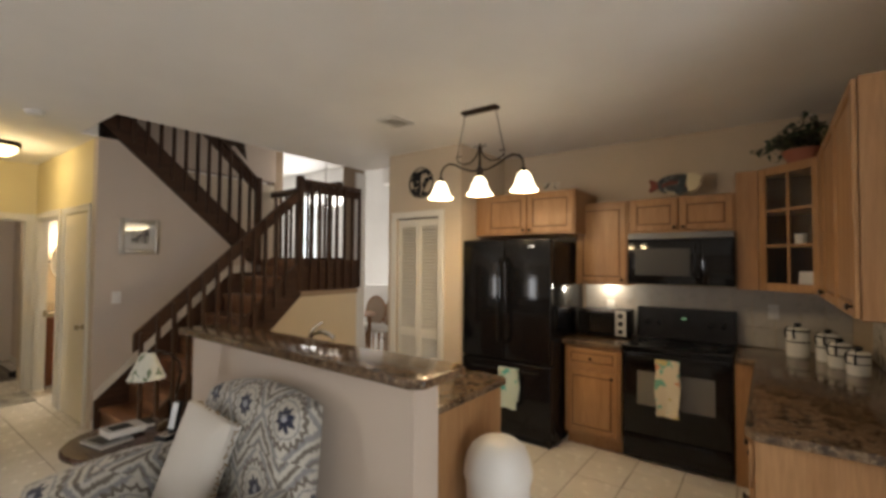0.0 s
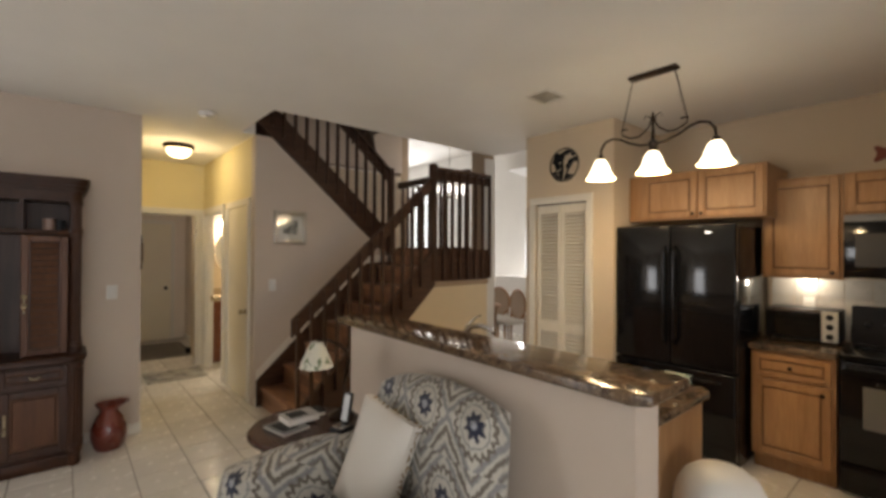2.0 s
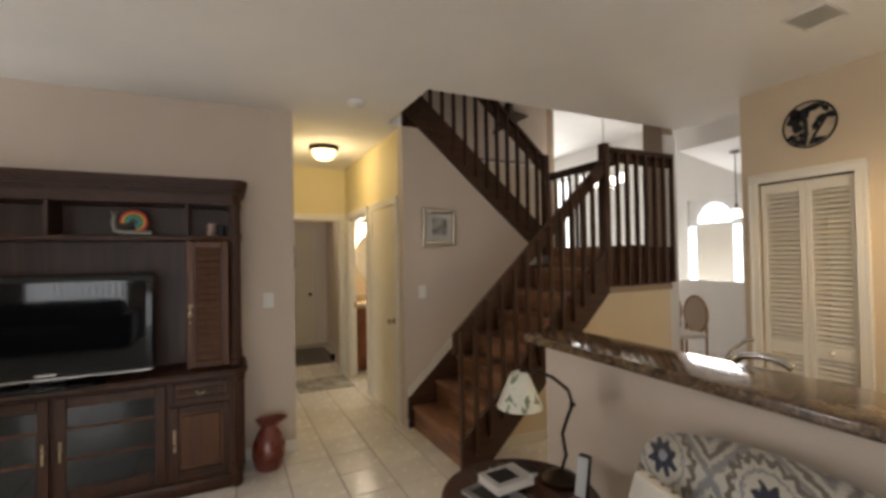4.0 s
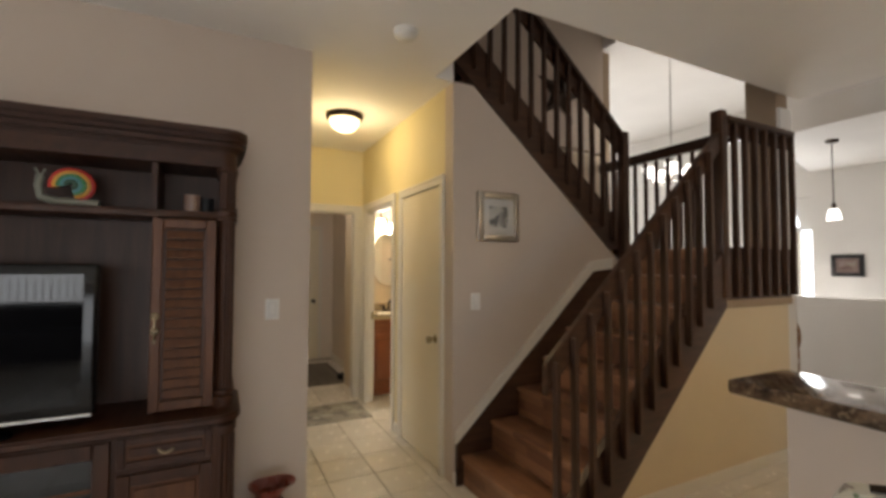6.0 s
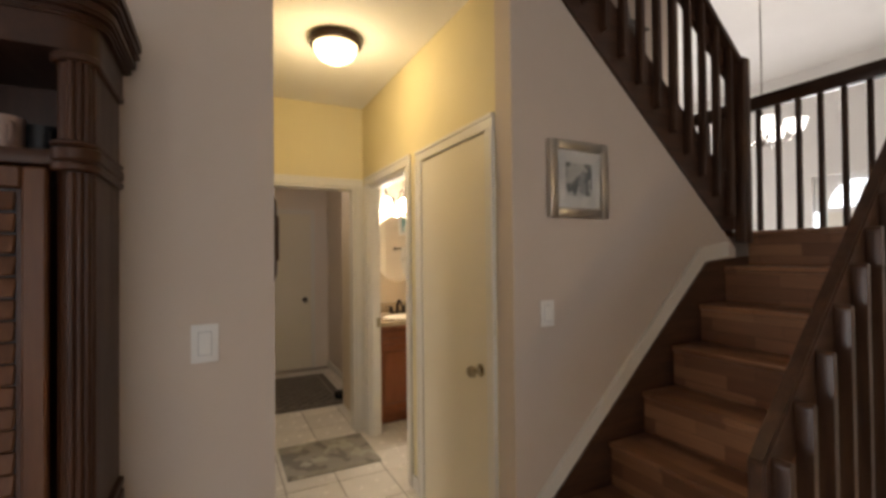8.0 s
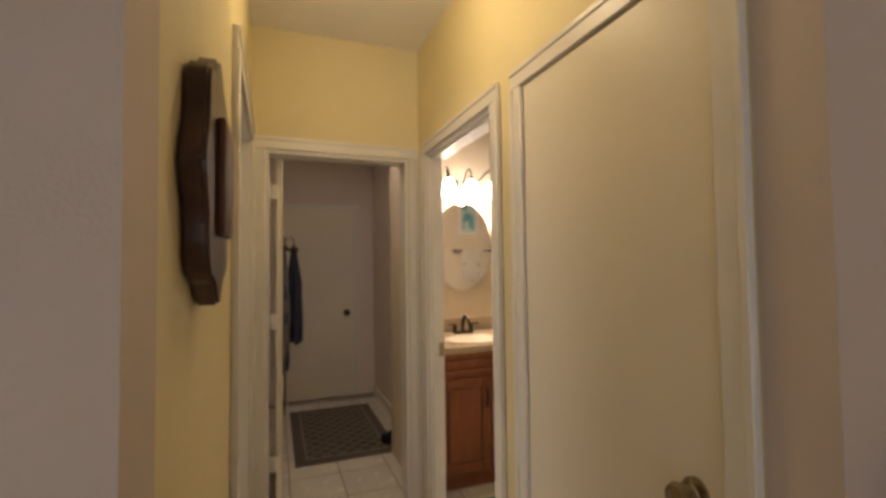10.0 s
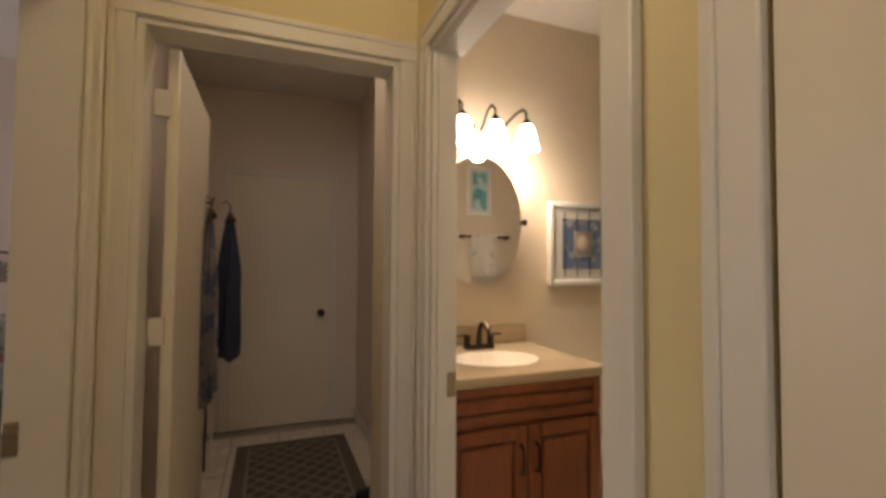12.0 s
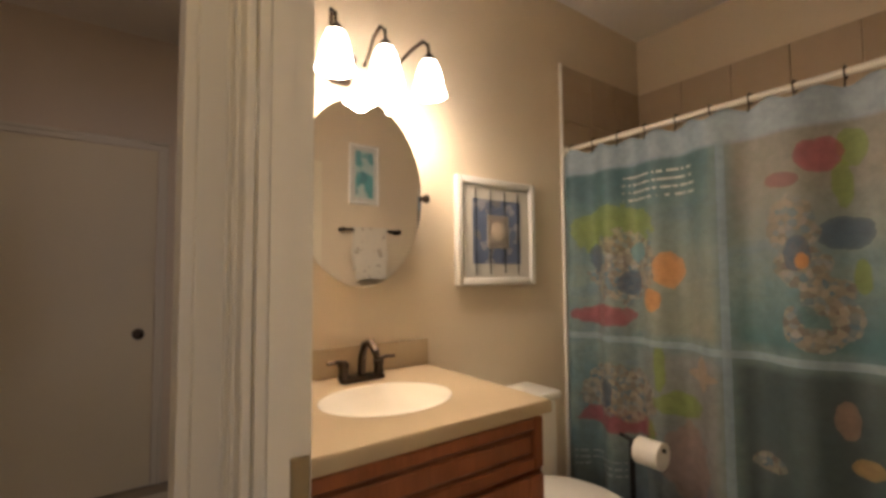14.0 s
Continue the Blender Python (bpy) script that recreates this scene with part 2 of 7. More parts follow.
def tube(bm, pts, r, sides=10, taper=1.0):
    """A round tube along points; its radius goes to r * taper at the end."""
    pts = [Vector(p) for p in pts]
    rings = []
    up = Vector((0.123, 0.456, 0.88)).normalized()
    for i, p in enumerate(pts):
        d = (pts[min(i + 1, len(pts) - 1)] - pts[max(i - 1, 0)]).normalized()
        s = d.cross(up).normalized()
        w = s.cross(d).normalized()
        k = r * (1 + (taper - 1) * i / (len(pts) - 1))
        rings.append([bm.verts.new(p + k * (math.cos(2 * math.pi * j / sides) * s + math.sin(2 * math.pi * j / sides) * w)) for j in range(sides)])
    for r0, r1 in zip(rings, rings[1:]):
        for j in range(sides):
            k = (j + 1) % sides
            bm.faces.new((r0[j], r0[k], r1[k], r1[j]))
    bm.faces.new(rings[0][::-1])
    bm.faces.new(rings[-1])


def arc(c, r, a0, a1, n, plane="xz"):
    """Points on an arc in a plane, angles in degrees."""
    out = []
    for i in range(n + 1):
        a = radians(a0 + (a1 - a0) * i / n)
        u, v = r * math.cos(a), r * math.sin(a)
        out.append(Vector(c) + Vector((u, 0, v) if plane == "xz" else (u, v, 0) if plane == "xy" else (0, u, v)))
    return out


def prism(bm, poly, axis, lo, hi):
    """A polygon, given in the two other axes in order, drawn out along an axis from lo to hi."""
    i = "xyz".index(axis)
    def at(p, v):
        q = list(p)
        q.insert(i, v)
        return bm.verts.new(q)
    a, b = [at(p, lo) for p in poly], [at(p, hi) for p in poly]
    n = len(poly)
    bm.faces.new(a)
    bm.faces.new(b[::-1])
    for k in range(n):
        bm.faces.new((a[k], b[k], b[(k + 1) % n], a[(k + 1) % n]))
    bmesh.ops.recalc_face_normals(bm, faces=bm.faces[:])


def cushion(bm, lo, hi, puff=0.25, m=None, cuts=7):
    """A soft block: a gridded box whose faces swell and whose edges round off."""
    got = bmesh.ops.create_cube(bm, size=2)
    es = list({e for v in got["verts"] for e in v.link_edges})
    bmesh.ops.subdivide_edges(bm, edges=es, cuts=cuts, use_grid_fill=True)
    allv = {v for e in es if e.is_valid for v in e.verts}
    todo = list(allv)
    while todo:
        for e in todo.pop().link_edges:
            for v in e.verts:
                if v not in allv:
                    allv.add(v)
                    todo.append(v)
    c = [(a + b) / 2 for a, b in zip(lo, hi)]
    h = [(b - a) / 2 for a, b in zip(lo, hi)]
    for v in allv:
        p = v.co.copy()
        q = Vector([p[i] * math.sqrt(max(0, 1 - p[(i + 1) % 3] ** 2 / 2 - p[(i + 2) % 3] ** 2 / 2 + p[(i + 1) % 3] ** 2 * p[(i + 2) % 3] ** 2 / 3)) for i in range(3)])
        k = p.lerp(q, puff)
        k = Vector([c[i] + h[i] * k[i] for i in range(3)])
        v.co = m @ k if m is not None else k
    return allv


def mesh_of(name, bm, mat, smooth=False):
    bmesh.ops.recalc_face_normals(bm, faces=bm.faces[:])
    me = bpy.data.meshes.new(name)
    bm.to_mesh(me)
    bm.free()
    me.materials.append(mat)
    if smooth:
        for p in me.polygons:
            p.use_smooth = True
        me.set_sharp_from_angle(angle=radians(40))
    return me


def part(name, bm, mat, parent, label="", smooth=True):
    ob = new(name, mesh_of(name, bm, mat, smooth))
    ob.parent = parent
    return tagged(ob, label)


def thing(name, m, label, category, group=""):
    ob = new(name)
    ob.empty_display_size = 0.1
    ob.matrix_world = m
    return tagged(ob, label, category, group)


def solid(name, bm, mat, label, category, group="", kind="", m=None, smooth=True):
    """A thing of one mesh."""
    ob = new(name, mesh_of(name, bm, mat, smooth))
    if m is not None:
        ob.matrix_world = m
    return tagged(ob, label, category, group, kind)


def setting(name, boxes, mat, label=""):
    """A piece of the setting, of boxes that butt end to end."""
    bm = bmesh.new()
    for lo, hi in boxes:
        box(bm, lo, hi)
    return solid(name, bm, mat, label, "", "", "structure", smooth=False)


def one(fn, *args, **kw):
    """A bmesh with one shape in it."""
    bm = bmesh.new()
    fn(bm, *args, **kw)
    return bm


# ---------- the large structure ----------
H = 2.74          # ceiling of the lower floor
XW = -5.04        # face of the wall with the television and the stairs
YH0, YH1 = 0.48, 1.43   # hall
XE = -7.20        # end of the hall
XB = -7.81        # bathroom's back wall
YK = 4.46         # kitchen's back wall

setting("floor", [((-13.0, -4.0, -0.12), (3.0, 9.0, -0.006))], GROUT, "grey grout bed under the floor tiles")

setting("wall_television", [((XW - 0.12, -4.0, 0), (XW, YH0, H))], WALL)
bm = bmesh.new()
prism(bm, [(YH1, 0), (3.02, 0), (3.02, 1.50), (1.59, H), (YH1, H)], "x", XW - 0.12, XW)
solid("wall_under_stairs", bm, WALL, "", "", "", "structure", smooth=False)
setting("wall_hall_left", [((XE, YH0 - 0.12, 0), (-7.03, YH0, H)), ((-7.03, YH0 - 0.12, 2.06), (-6.08, YH0, H)), ((-6.08, YH0 - 0.12, 0), (XW - 0.12, YH0, H))], WALL_YELLOW)
setting("wall_hall_right", [((XE, YH1, 0), (-7.04, YH1 + 0.083, H)), ((-7.04, YH1, 2.06), (-6.20, YH1 + 0.11, H)), ((-6.20, YH1, 0), (-5.96, YH1 + 0.11, H)),
                            ((-5.96, YH1, 2.05), (-5.23, YH1 + 0.11, H)), ((-5.23, YH1, 0), (XW - 0.12, YH1 + 0.11, H))], WALL_YELLOW)
setting("wall_hall_end", [((XE - 0.12, YH0 - 0.12, 0), (XE, 0.55, H)), ((XE - 0.12, 0.55, 2.06), (XE, 1.36, H)), ((XE - 0.12, 1.36, 0), (XE, YH1 + 0.11, H))], WALL_YELLOW)
# utility room behind the hall
setting("wall_utility_back", [((-9.66, 0.2, 0), (-9.54, 1.75, H))], WALL_UTIL)
setting("wall_utility_left", [((-9.54, 0.24, 0), (XE - 0.12, 0.36, H))], WALL_UTIL)
setting("wall_utility_right", [((-9.54, 1.64, 0), (XB - 0.12, 1.76, H))], WALL_UTIL)
# bathroom
setting("wall_bath_back", [((XB - 0.12, YH1, 0), (XB, 3.975, H))], WALL_BATH)
setting("wall_bath_front", [((XB, YH1, 0), (XE - 0.12, YH1 + 0.083, H))], WALL_BATH)
setting("wall_bath_far", [((XB, 3.90, 0), (-6.22, 3.975, H))], WALL_BATH)
setting("wall_bath_stairs", [((-6.22, YH1 + 0.11, 0), (-6.10, 3.95, H))], WALL_BATH)
# kitchen and pantry
setting("wall_kitchen_back", [((-2.37, YK, 0), (0.75, YK + 0.12, H))], WALL_KITCHEN)
setting("wall_kitchen_right", [((0.63, 1.9, 0), (0.75, YK, H))], WALL_KITCHEN)
setting("wall_pantry", [((-3.32, 3.58, 0), (-3.21, 3.70, H)), ((-3.21, 3.58, 2.05), (-2.63, 3.70, H)), ((-2.63, 3.58, 0), (-2.37, 3.70, H)),
                        ((-2.49, 3.70, 0), (-2.37, YK + 0.12, H)), ((-3.32, 3.70, 0), (-3.20, YK + 0.12, H))], WALL_KITCHEN)
# living room behind the camera, with a sliding door, a window and an added unseen opening
setting("wall_living_right", [((0.75, 1.9, 0), (3.0, 2.02, H)), ((2.9, -4.0, 0), (3.0, -3.45, H)), ((2.9, -3.45, 2.1), (3.0, -1.85, H)), ((2.9, -1.85, 0), (3.0, -1.3, H)), ((2.9, -1.3, 2.1), (3.0, 0.7, H)), ((2.9, 0.7, 0), (3.0, 1.9, H))], WALL)
setting("wall_living_rear", [((XW, -4.0, 0), (-4.95, -3.88, H)), ((-4.95, -4.0, 0), (-4.05, -3.88, 0.65)), ((-4.95, -4.0, 1.95), (-4.05, -3.88, H)), ((-4.05, -4.0, 0), (2.9, -3.88, H))], WALL)
setting("window_rear", [((-4.95, -3.96, 0.65), (-4.05, -3.93, 1.95))], DAYPANE)
# first pane is the sliding door, second the added unseen opening
setting("window_slider", [((2.94, -3.45, 0), (2.96, -1.85, 2.1)), ((2.94, -1.3, 0), (2.96, 0.7, 2.1))], DAYPANE)
blinds = thing("vertical_blinds", pose(0, 0, 0), "white vertical blinds hung before the glass door", "blinds")
part("head_rail", one(box, (2.80, -3.47, 2.08), (2.84, -1.83, 2.13), 0.004), WHITE, blinds)
for k in range(15):
    part("blind_slat", one(box, (-0.001, -0.040, 0.03), (0.001, 0.040, 2.08), 0, 1, Matrix.Translation((2.82, -3.40 + k * 0.107, 0)) @ pose(0, 0, 0, 0, 0, 58)), WHITE, blinds)
sofa = thing("sofa", pose(2.05, -2.7, 0), "dark sofa standing before the glass door", "sofa")
for nm, lo, hi in (("seat", (-0.40, -0.95, 0.12), (0.30, 0.95, 0.44)), ("backrest", (0.22, -0.95, 0.30), (0.45, 0.95, 0.86)), ("arm", (-0.40, -1.15, 0.10), (0.42, -0.93, 0.62)), ("arm", (-0.40, 0.93, 0.10), (0.42, 1.15, 0.62))):
    bm = bmesh.new()
    cushion(bm, lo, hi, 0.25)
    part(nm, bm, BLACKMATT, sofa)
part("base", one(box, (-0.36, -1.10, 0.0), (0.38, 1.10, 0.13)), BLACKMATT, sofa)

# ceilings
setting("ceiling", [((XW, -4.0, H), (3.0, 1.29, H + 0.3)), ((-4.13, 1.29, H), (3.0, 3.95, H + 0.3)), ((-3.32, 3.95, H), (0.75, YK + 0.12, H + 0.3))], CEIL)
setting("ceiling_hall", [((-9.66, 0.2, H), (XW, 1.43, H + 0.3)), ((-9.66, 1.43, H), (XB - 0.12, 1.76, H + 0.3))], CEIL)
setting("ceiling_bath", [((XB, YH1 + 0.11, 2.735), (-6.22, 3.90, 2.82))], CEIL)

# ---------- foyer, open to the upper floor, beyond the stairs ----------
ZT = 5.3
# brown of the landing trim; on the piers it paints in their shaded fronts
BROWN = paint("brown_trim_and_pier_shade", (0.34, 0.25, 0.17), 0.75, 0.04, 0.12, 220)
setting("wall_landing_far", [((-6.40, 3.98, 0), (-6.15, 4.14, ZT)), ((-6.15, 3.98, 0), (-4.54, 4.14, 1.17)), ((-4.54, 3.98, 1.17), (-4.31, 4.14, ZT)), ((-4.54, 3.98, 0), (-4.31, 4.14, 1.17))], BROWN)
setting("wall_landing_header", [((-6.15, 3.98, 4.03), (-4.54, 4.14, ZT))], WALL_WHITE)
# white slip paints in the lit side of the pier
setting("wall_foyer_post", [((-4.31, 3.98, 0), (-4.28, 4.14, H))], WALL_WHITE)
setting("wall_stairs_upper", [((-6.22, 0.9, H + 0.05), (-6.10, 3.98, ZT))], WALL)
setting("wall_upper_front", [((-6.10, 0.9, H + 0.3), (-4.13, 1.02, ZT)), ((-4.13, 0.9, H + 0.3), (-4.0, 4.0, ZT))], WALL_WHITE)
setting("wall_foyer_far", [((-12.2, 7.7, 0), (-10.8, 7.82, ZT)), ((-10.8, 7.7, 0), (-9.7, 7.82, 0.9)), ((-10.8, 7.7, 3.45), (-9.7, 7.82, ZT)), ((-9.7, 7.7, 0), (-6.66, 7.82, ZT)),
                           ((-6.66, 7.7, 2.5), (-5.70, 7.82, ZT)), ((-5.70, 7.7, 0), (-3.0, 7.82, ZT))], WALL_WHITE)
setting("wall_foyer_right", [((-3.12, 4.58, 0), (-3.0, 7.7, ZT))], WALL_WHITE)
setting("wall_foyer_left", [((-12.2, 3.9, 0), (-12.08, 7.7, ZT))], WALL_WHITE)
setting("wall_foyer_back", [((-12.08, 3.98, 0), (-6.40, 4.10, ZT))], WALL_WHITE)
setting("wall_foyer_over_pantry", [((-3.32, 4.58, 0), (-3.12, 4.70, ZT)), ((-4.0, 3.95, H), (-3.12, 4.0, ZT)), ((-3.30, 4.0, H + 0.3), (-3.20, 4.58, ZT))], WALL_WHITE)
setting("wall_dining_half", [((-7.6, 6.6, 0), (-3.12, 6.72, 1.10))], WALL_WHITE)
setting("ceiling_foyer", [((-12.2, 3.984, 4.02), (-3.0, 7.82, 4.15)), ((-6.22, 0.9, ZT), (-4.0, 3.98, ZT + 0.1))], WALL_WHITE)
bm = bmesh.new()
prism(bm, [(-5.0, 5.2), (-3.12, 5.2), (-3.12, 7.7), (-5.70, 7.7)], "z", 2.84, 4.02)
solid("ceiling_dining", bm, WALL_WHITE, "", "", "", "structure", smooth=False)


def window_unit(name, x0, x1, z0, z1, y, cols, rows, label):
    """A window in the far wall with frame, bars, sill and panes."""
    w = thing(name, pose(0, 0, 0), label, "window")
    w["kind"] = "structure"
    f = 0.05
    bm = bmesh.new()
    for lo, hi in (((x0, y - 0.03, z0), (x0 + f, y + 0.06, z1)), ((x1 - f, y - 0.03, z0), (x1, y + 0.06, z1)), ((x0 + f, y - 0.03, z0), (x1 - f, y + 0.06, z0 + f)), ((x0 + f, y - 0.03, z1 - f), (x1 - f, y + 0.06, z1))):
        box(bm, lo, hi)
    part("window_frame", bm, TRIM, w)
    for i in range(1, cols):
        x = x0 + (x1 - x0) * i / cols
        part("glazing_bar", one(box, (x - 0.015, y - 0.01, z0 + f), (x + 0.015, y + 0.03, z1 - f)), TRIM, w)
    for j in range(1, rows):
        z = z0 + (z1 - z0) * j / rows
        part("glazing_bar", one(box, (x0 + f, y - 0.006, z - 0.012), (x1 - f, y + 0.026, z + 0.012)), TRIM, w)
    part("pane", one(box, (x0 + f, y + 0.035, z0 + f), (x1 - f, y + 0.045, z1 - f)), DAYPANE, w)
    return w


window_unit("window_1", -10.8, -9.7, 0.9, 3.45, 7.73, 4, 4, "tall white window with bright panes and bars")
# entry door with bright sidelights and an arched light above
entry = thing("door_entry", pose(0, 0, 0), "white entry door with bright sidelights and arched top light", "door")
entry["kind"] = "structure"
part("door_leaf", one(box, (-6.50, 7.72, 0), (-5.86, 7.77, 2.0), 0.004), TRIM, entry)
part("sidelight", one(box, (-6.64, 7.72, 0.1), (-6.52, 7.74, 2.0)), DAYPANE, entry)
part("sidelight", one(box, (-5.84, 7.72, 0.1), (-5.72, 7.74, 2.0)), DAYPANE, entry)
part("transom_wall", one(box, (-6.655, 7.76, 2.0), (-5.705, 7.81, 2.498)), WALL_WHITE, entry)
bm = bmesh.new()
prism(bm, [(-6.18 + 0.30 * math.cos(radians(a)), 2.07 + 0.34 * math.sin(radians(a))) for a in range(0, 181, 12)], "y", 7.735, 7.758)
part("arched_light", bm, DAYPANE, entry)
for a in (36, 72, 108, 144):
    part("glazing_bar", one(rod, (-6.18, 7.732, 2.07), (-6.18 + 0.29 * math.cos(radians(a)), 7.732, 2.07 + 0.33 * math.sin(radians(a))), 0.008), TRIM, entry)

# ---------- stairs ----------
RISE, RUN, Y1 = 0.2, 0.228, 1.50       # first flight goes up along +y
XS0, XS1 = XW, -4.27                   # its width
XF = -4.24                             # open side of the first flight


def splay(bm):
    """The open side of the flight runs slightly outwards towards its foot."""
    for v in bm.verts:
        if v.co.x > -4.5:
            v.co.x += 0.07 * (3.05 - v.co.y)
    return bm


ZL = 8 * RISE                          # landing
stairs = thing("staircase", pose(0, 0, 0), "timber staircase with dark stained balusters turning at a landing", "staircase")
stairs["kind"] = "structure"
for i in range(7):
    y, z = Y1 + i * RUN, (i + 1) * RISE
    bm = bmesh.new()
    box(bm, (XS0 + 0.03, y - 0.02, z - 0.03), (XF, y + RUN + 0.005, z), 0.01, 2)
    part("tread", splay(bm), TREAD, stairs)
    part("riser", splay(one(box, (XS0 + 0.03, y, z - RISE), (XF, y + 0.018, z - 0.03))), TREAD, stairs)
part("riser", one(box, (XS0 + 0.03, Y1 + 7 * RUN, ZL - RISE), (XS1, Y1 + 7 * RUN + 0.018, ZL - 0.03)), TREAD, stairs)
YL = Y1 + 7 * RUN
part("landing", one(box, (-6.10, YL - 0.02, ZL - 0.03), (XS1, 3.98, ZL), 0.008, 2), TREAD, stairs)
part("landing_soffit", one(box, (-6.10, YL + 0.02, 1.17), (XS1 - 0.045, 3.97, ZL - 0.03)), WALL, stairs)
SL = RISE / RUN
# outer stringer of the first flight, with the wall below it
bm = bmesh.new()
def low(y):
    return 1.19 + SL * (y - YL)
prism(bm, [(1.75, 0.0), (YL, low(YL)), (YL, ZL), (Y1, RISE), (Y1, 0.0)], "x", XF, XF + 0.04)
part("stringer", splay(bm), STAIN_Y, stairs)
bm = bmesh.new()
prism(bm, [(1.75, 0.0), (YL, low(YL)), (YL, ZL - 0.06), (Y1 + 0.1, RISE), (1.56, 0.0)], "x", XF - 0.06, XF - 0.002)
part("stringer_back", splay(bm), STAIN_Y, stairs)
part("landing_fascia", one(box, (XS1, YL + 0.001, 1.235), (XS1 + 0.04, 3.97, ZL)), STAIN_Y, stairs)
part("landing_trim", one(box, (XS1 + 0.004, YL + 0.001, 1.18), (XS1 + 0.046, 3.975, 1.234), 0.006), BROWN, stairs)
bm = bmesh.new()
prism(bm, [(1.77, 0.0), (3.98, 0.0), (3.98, 1.18), (YL, 1.18)], "x", XS1 - 0.08, XS1 + 0.008)
solid("wall_stair_side", bm, paint("stair_side_paint", (0.66, 0.55, 0.38), 0.7, 0.03, 0.12, 220), "", "", "", "structure", smooth=False)
# skirt on the wall side, dark below and painted above
bm = bmesh.new()
prism(bm, [(1.45, 0), (1.52, 0), (YL + 0.1, ZL - RISE), (YL + 0.1, 1.46), (2.70, 1.425), (1.45, 0.27)], "x", XW + 0.001, XW + 0.03)
part("inner_skirt", bm, STAIN_Y, stairs)
bm = bmesh.new()
prism(bm, [(1.45, 0.27), (2.70, 1.425), (2.92, 1.455), (2.92, 1.535), (2.68, 1.505), (1.45, 0.35)], "x", XW + 0.001, XW + 0.022)
part("painted_skirt", bm, TRIM, stairs)
# balusters: flat sided bars fixed to the outer face, with rounded lower ends
def baluster(x, y, z0, z1, along="y", cap=False):
    bm = bmesh.new()
    w, d = 0.030, 0.019
    n = 6
    poly = [(w * 0.5 * -math.cos(math.pi * k / n), z0 + w * 0.7 - w * 0.7 * math.sin(math.pi * k / n)) for k in range(n + 1)]
    if cap:
        poly += [(w * 0.5 * math.cos(math.pi * k / n), z1 - w * 0.6 + w * 0.6 * math.sin(math.pi * k / n)) for k in range(n + 1)]
    else:
        poly += [(w * 0.5, z1), (-w * 0.5, z1)]
    if along == "y":
        prism(bm, [(y + a, b) for a, b in poly], "x", x, x + 2 * d)
    else:
        prism(bm, [(x + a, b) for a, b in poly], "y", y, y + 2 * d)
    bmesh.ops.bevel(bm, geom=[e for e in bm.edges if abs(e.verts[0].co.z - e.verts[1].co.z) > 0.3], offset=0.005, segments=1, affect="EDGES")
    return bm


def rail_z(y):
    return 2.43 + 0.888 * (y - YL)
for i in range(12):
    y = 1.484 + i * 0.126
    part("baluster", splay(baluster(XF + 0.042, y, max(0.0, low(y) + 0.20), rail_z(y) - 0.005, "y", True)), STAIN, stairs)
bm = bmesh.new()
prism(bm, [(1.44, rail_z(1.44) - 0.13), (YL + 0.02, rail_z(YL) - 0.12), (YL + 0.02, rail_z(YL) + 0.025), (1.44, rail_z(1.44) + 0.025)], "x", XF + 0.0, XF + 0.041)
bmesh.ops.bevel(bm, geom=bm.edges[:], offset=0.006, segments=2, affect="EDGES")
part("hand_rail", splay(bm), STAIN_Y, stairs)
# landing side rail
part("newel_post", one(box, (XS1 + 0.0, YL - 0.05, 1.25), (XS1 + 0.085, YL + 0.02, 2.545), 0.01, 2), STAIN, stairs)
for i in range(7):
    y = YL + 0.13 + i * 0.124
    part("baluster", baluster(XS1 + 0.042, y, 1.25, 2.48), STAIN, stairs)
part("landing_rail", one(box, (XS1 - 0.005, YL + 0.021, 2.475), (XS1 + 0.09, 3.975, 2.515), 0.008, 2), STAIN_Y, stairs)
part("landing_rail_board", one(box, (XS1 + 0.02, YL + 0.021, 2.38), (XS1 + 0.041, 3.97, 2.474)), STAIN_Y, stairs)
# far rail of the landing
part("far_rail", one(box, (-6.10, 3.90, 2.54), (-4.54, 3.975, 2.64), 0.01, 2), wood("far_rail_timber", (0.030, 0.014, 0.008), (0.085, 0.040, 0.022), 0.35, axis="x", coat=0.3), stairs)
for i in range(12):
    x = -6.02 + i * 0.128
    part("far_baluster", baluster(x, 3.925, ZL, 2.56, "x"), STAIN, stairs)
part("far_bottom_rail", one(box, (-6.10, 3.90, ZL + 0.001), (-4.54, 3.978, ZL + 0.03), 0.004), STAIN, stairs)
# upper flight goes back along -y, behind the wall with the picture
SU = 0.875
def up_low(y):
    return 1.50 + SU * (3.02 - y)
bm = bmesh.new()
prism(bm, [(3.06, 1.605), (2.90, 1.605), (1.0, up_low(1.0)), (1.0, up_low(1.0) + 0.33), (3.06, up_low(3.06) + 0.33)], "x", XW - 0.06, XW + 0.012)
part("upper_stringer", bm, STAIN_Y, stairs)
for i in range(9):
    y, z = YL - i * RUN, ZL + (i + 1) * RISE
    part("upper_tread", one(box, (-6.10, y - RUN - 0.02, z - 0.03), (XW - 0.061, y + 0.02, z), 0.008), TREAD, stairs)
    part("upper_riser", one(box, (-6.10, y - 0.016, z - RISE), (XW - 0.061, y, z - 0.03)), TREAD, stairs)
for i in range(15):
    y = 2.93 - i * 0.122
    part("upper_baluster", baluster(XW + 0.013, y, up_low(y) + 0.10, up_low(y) + 1.06), STAIN, stairs)
part("upper_newel", one(box, (XW + 0.005, 3.0, 1.53), (XW + 0.075, 3.07, 2.60), 0.01, 2), STAIN, stairs)
bm = bmesh.new()
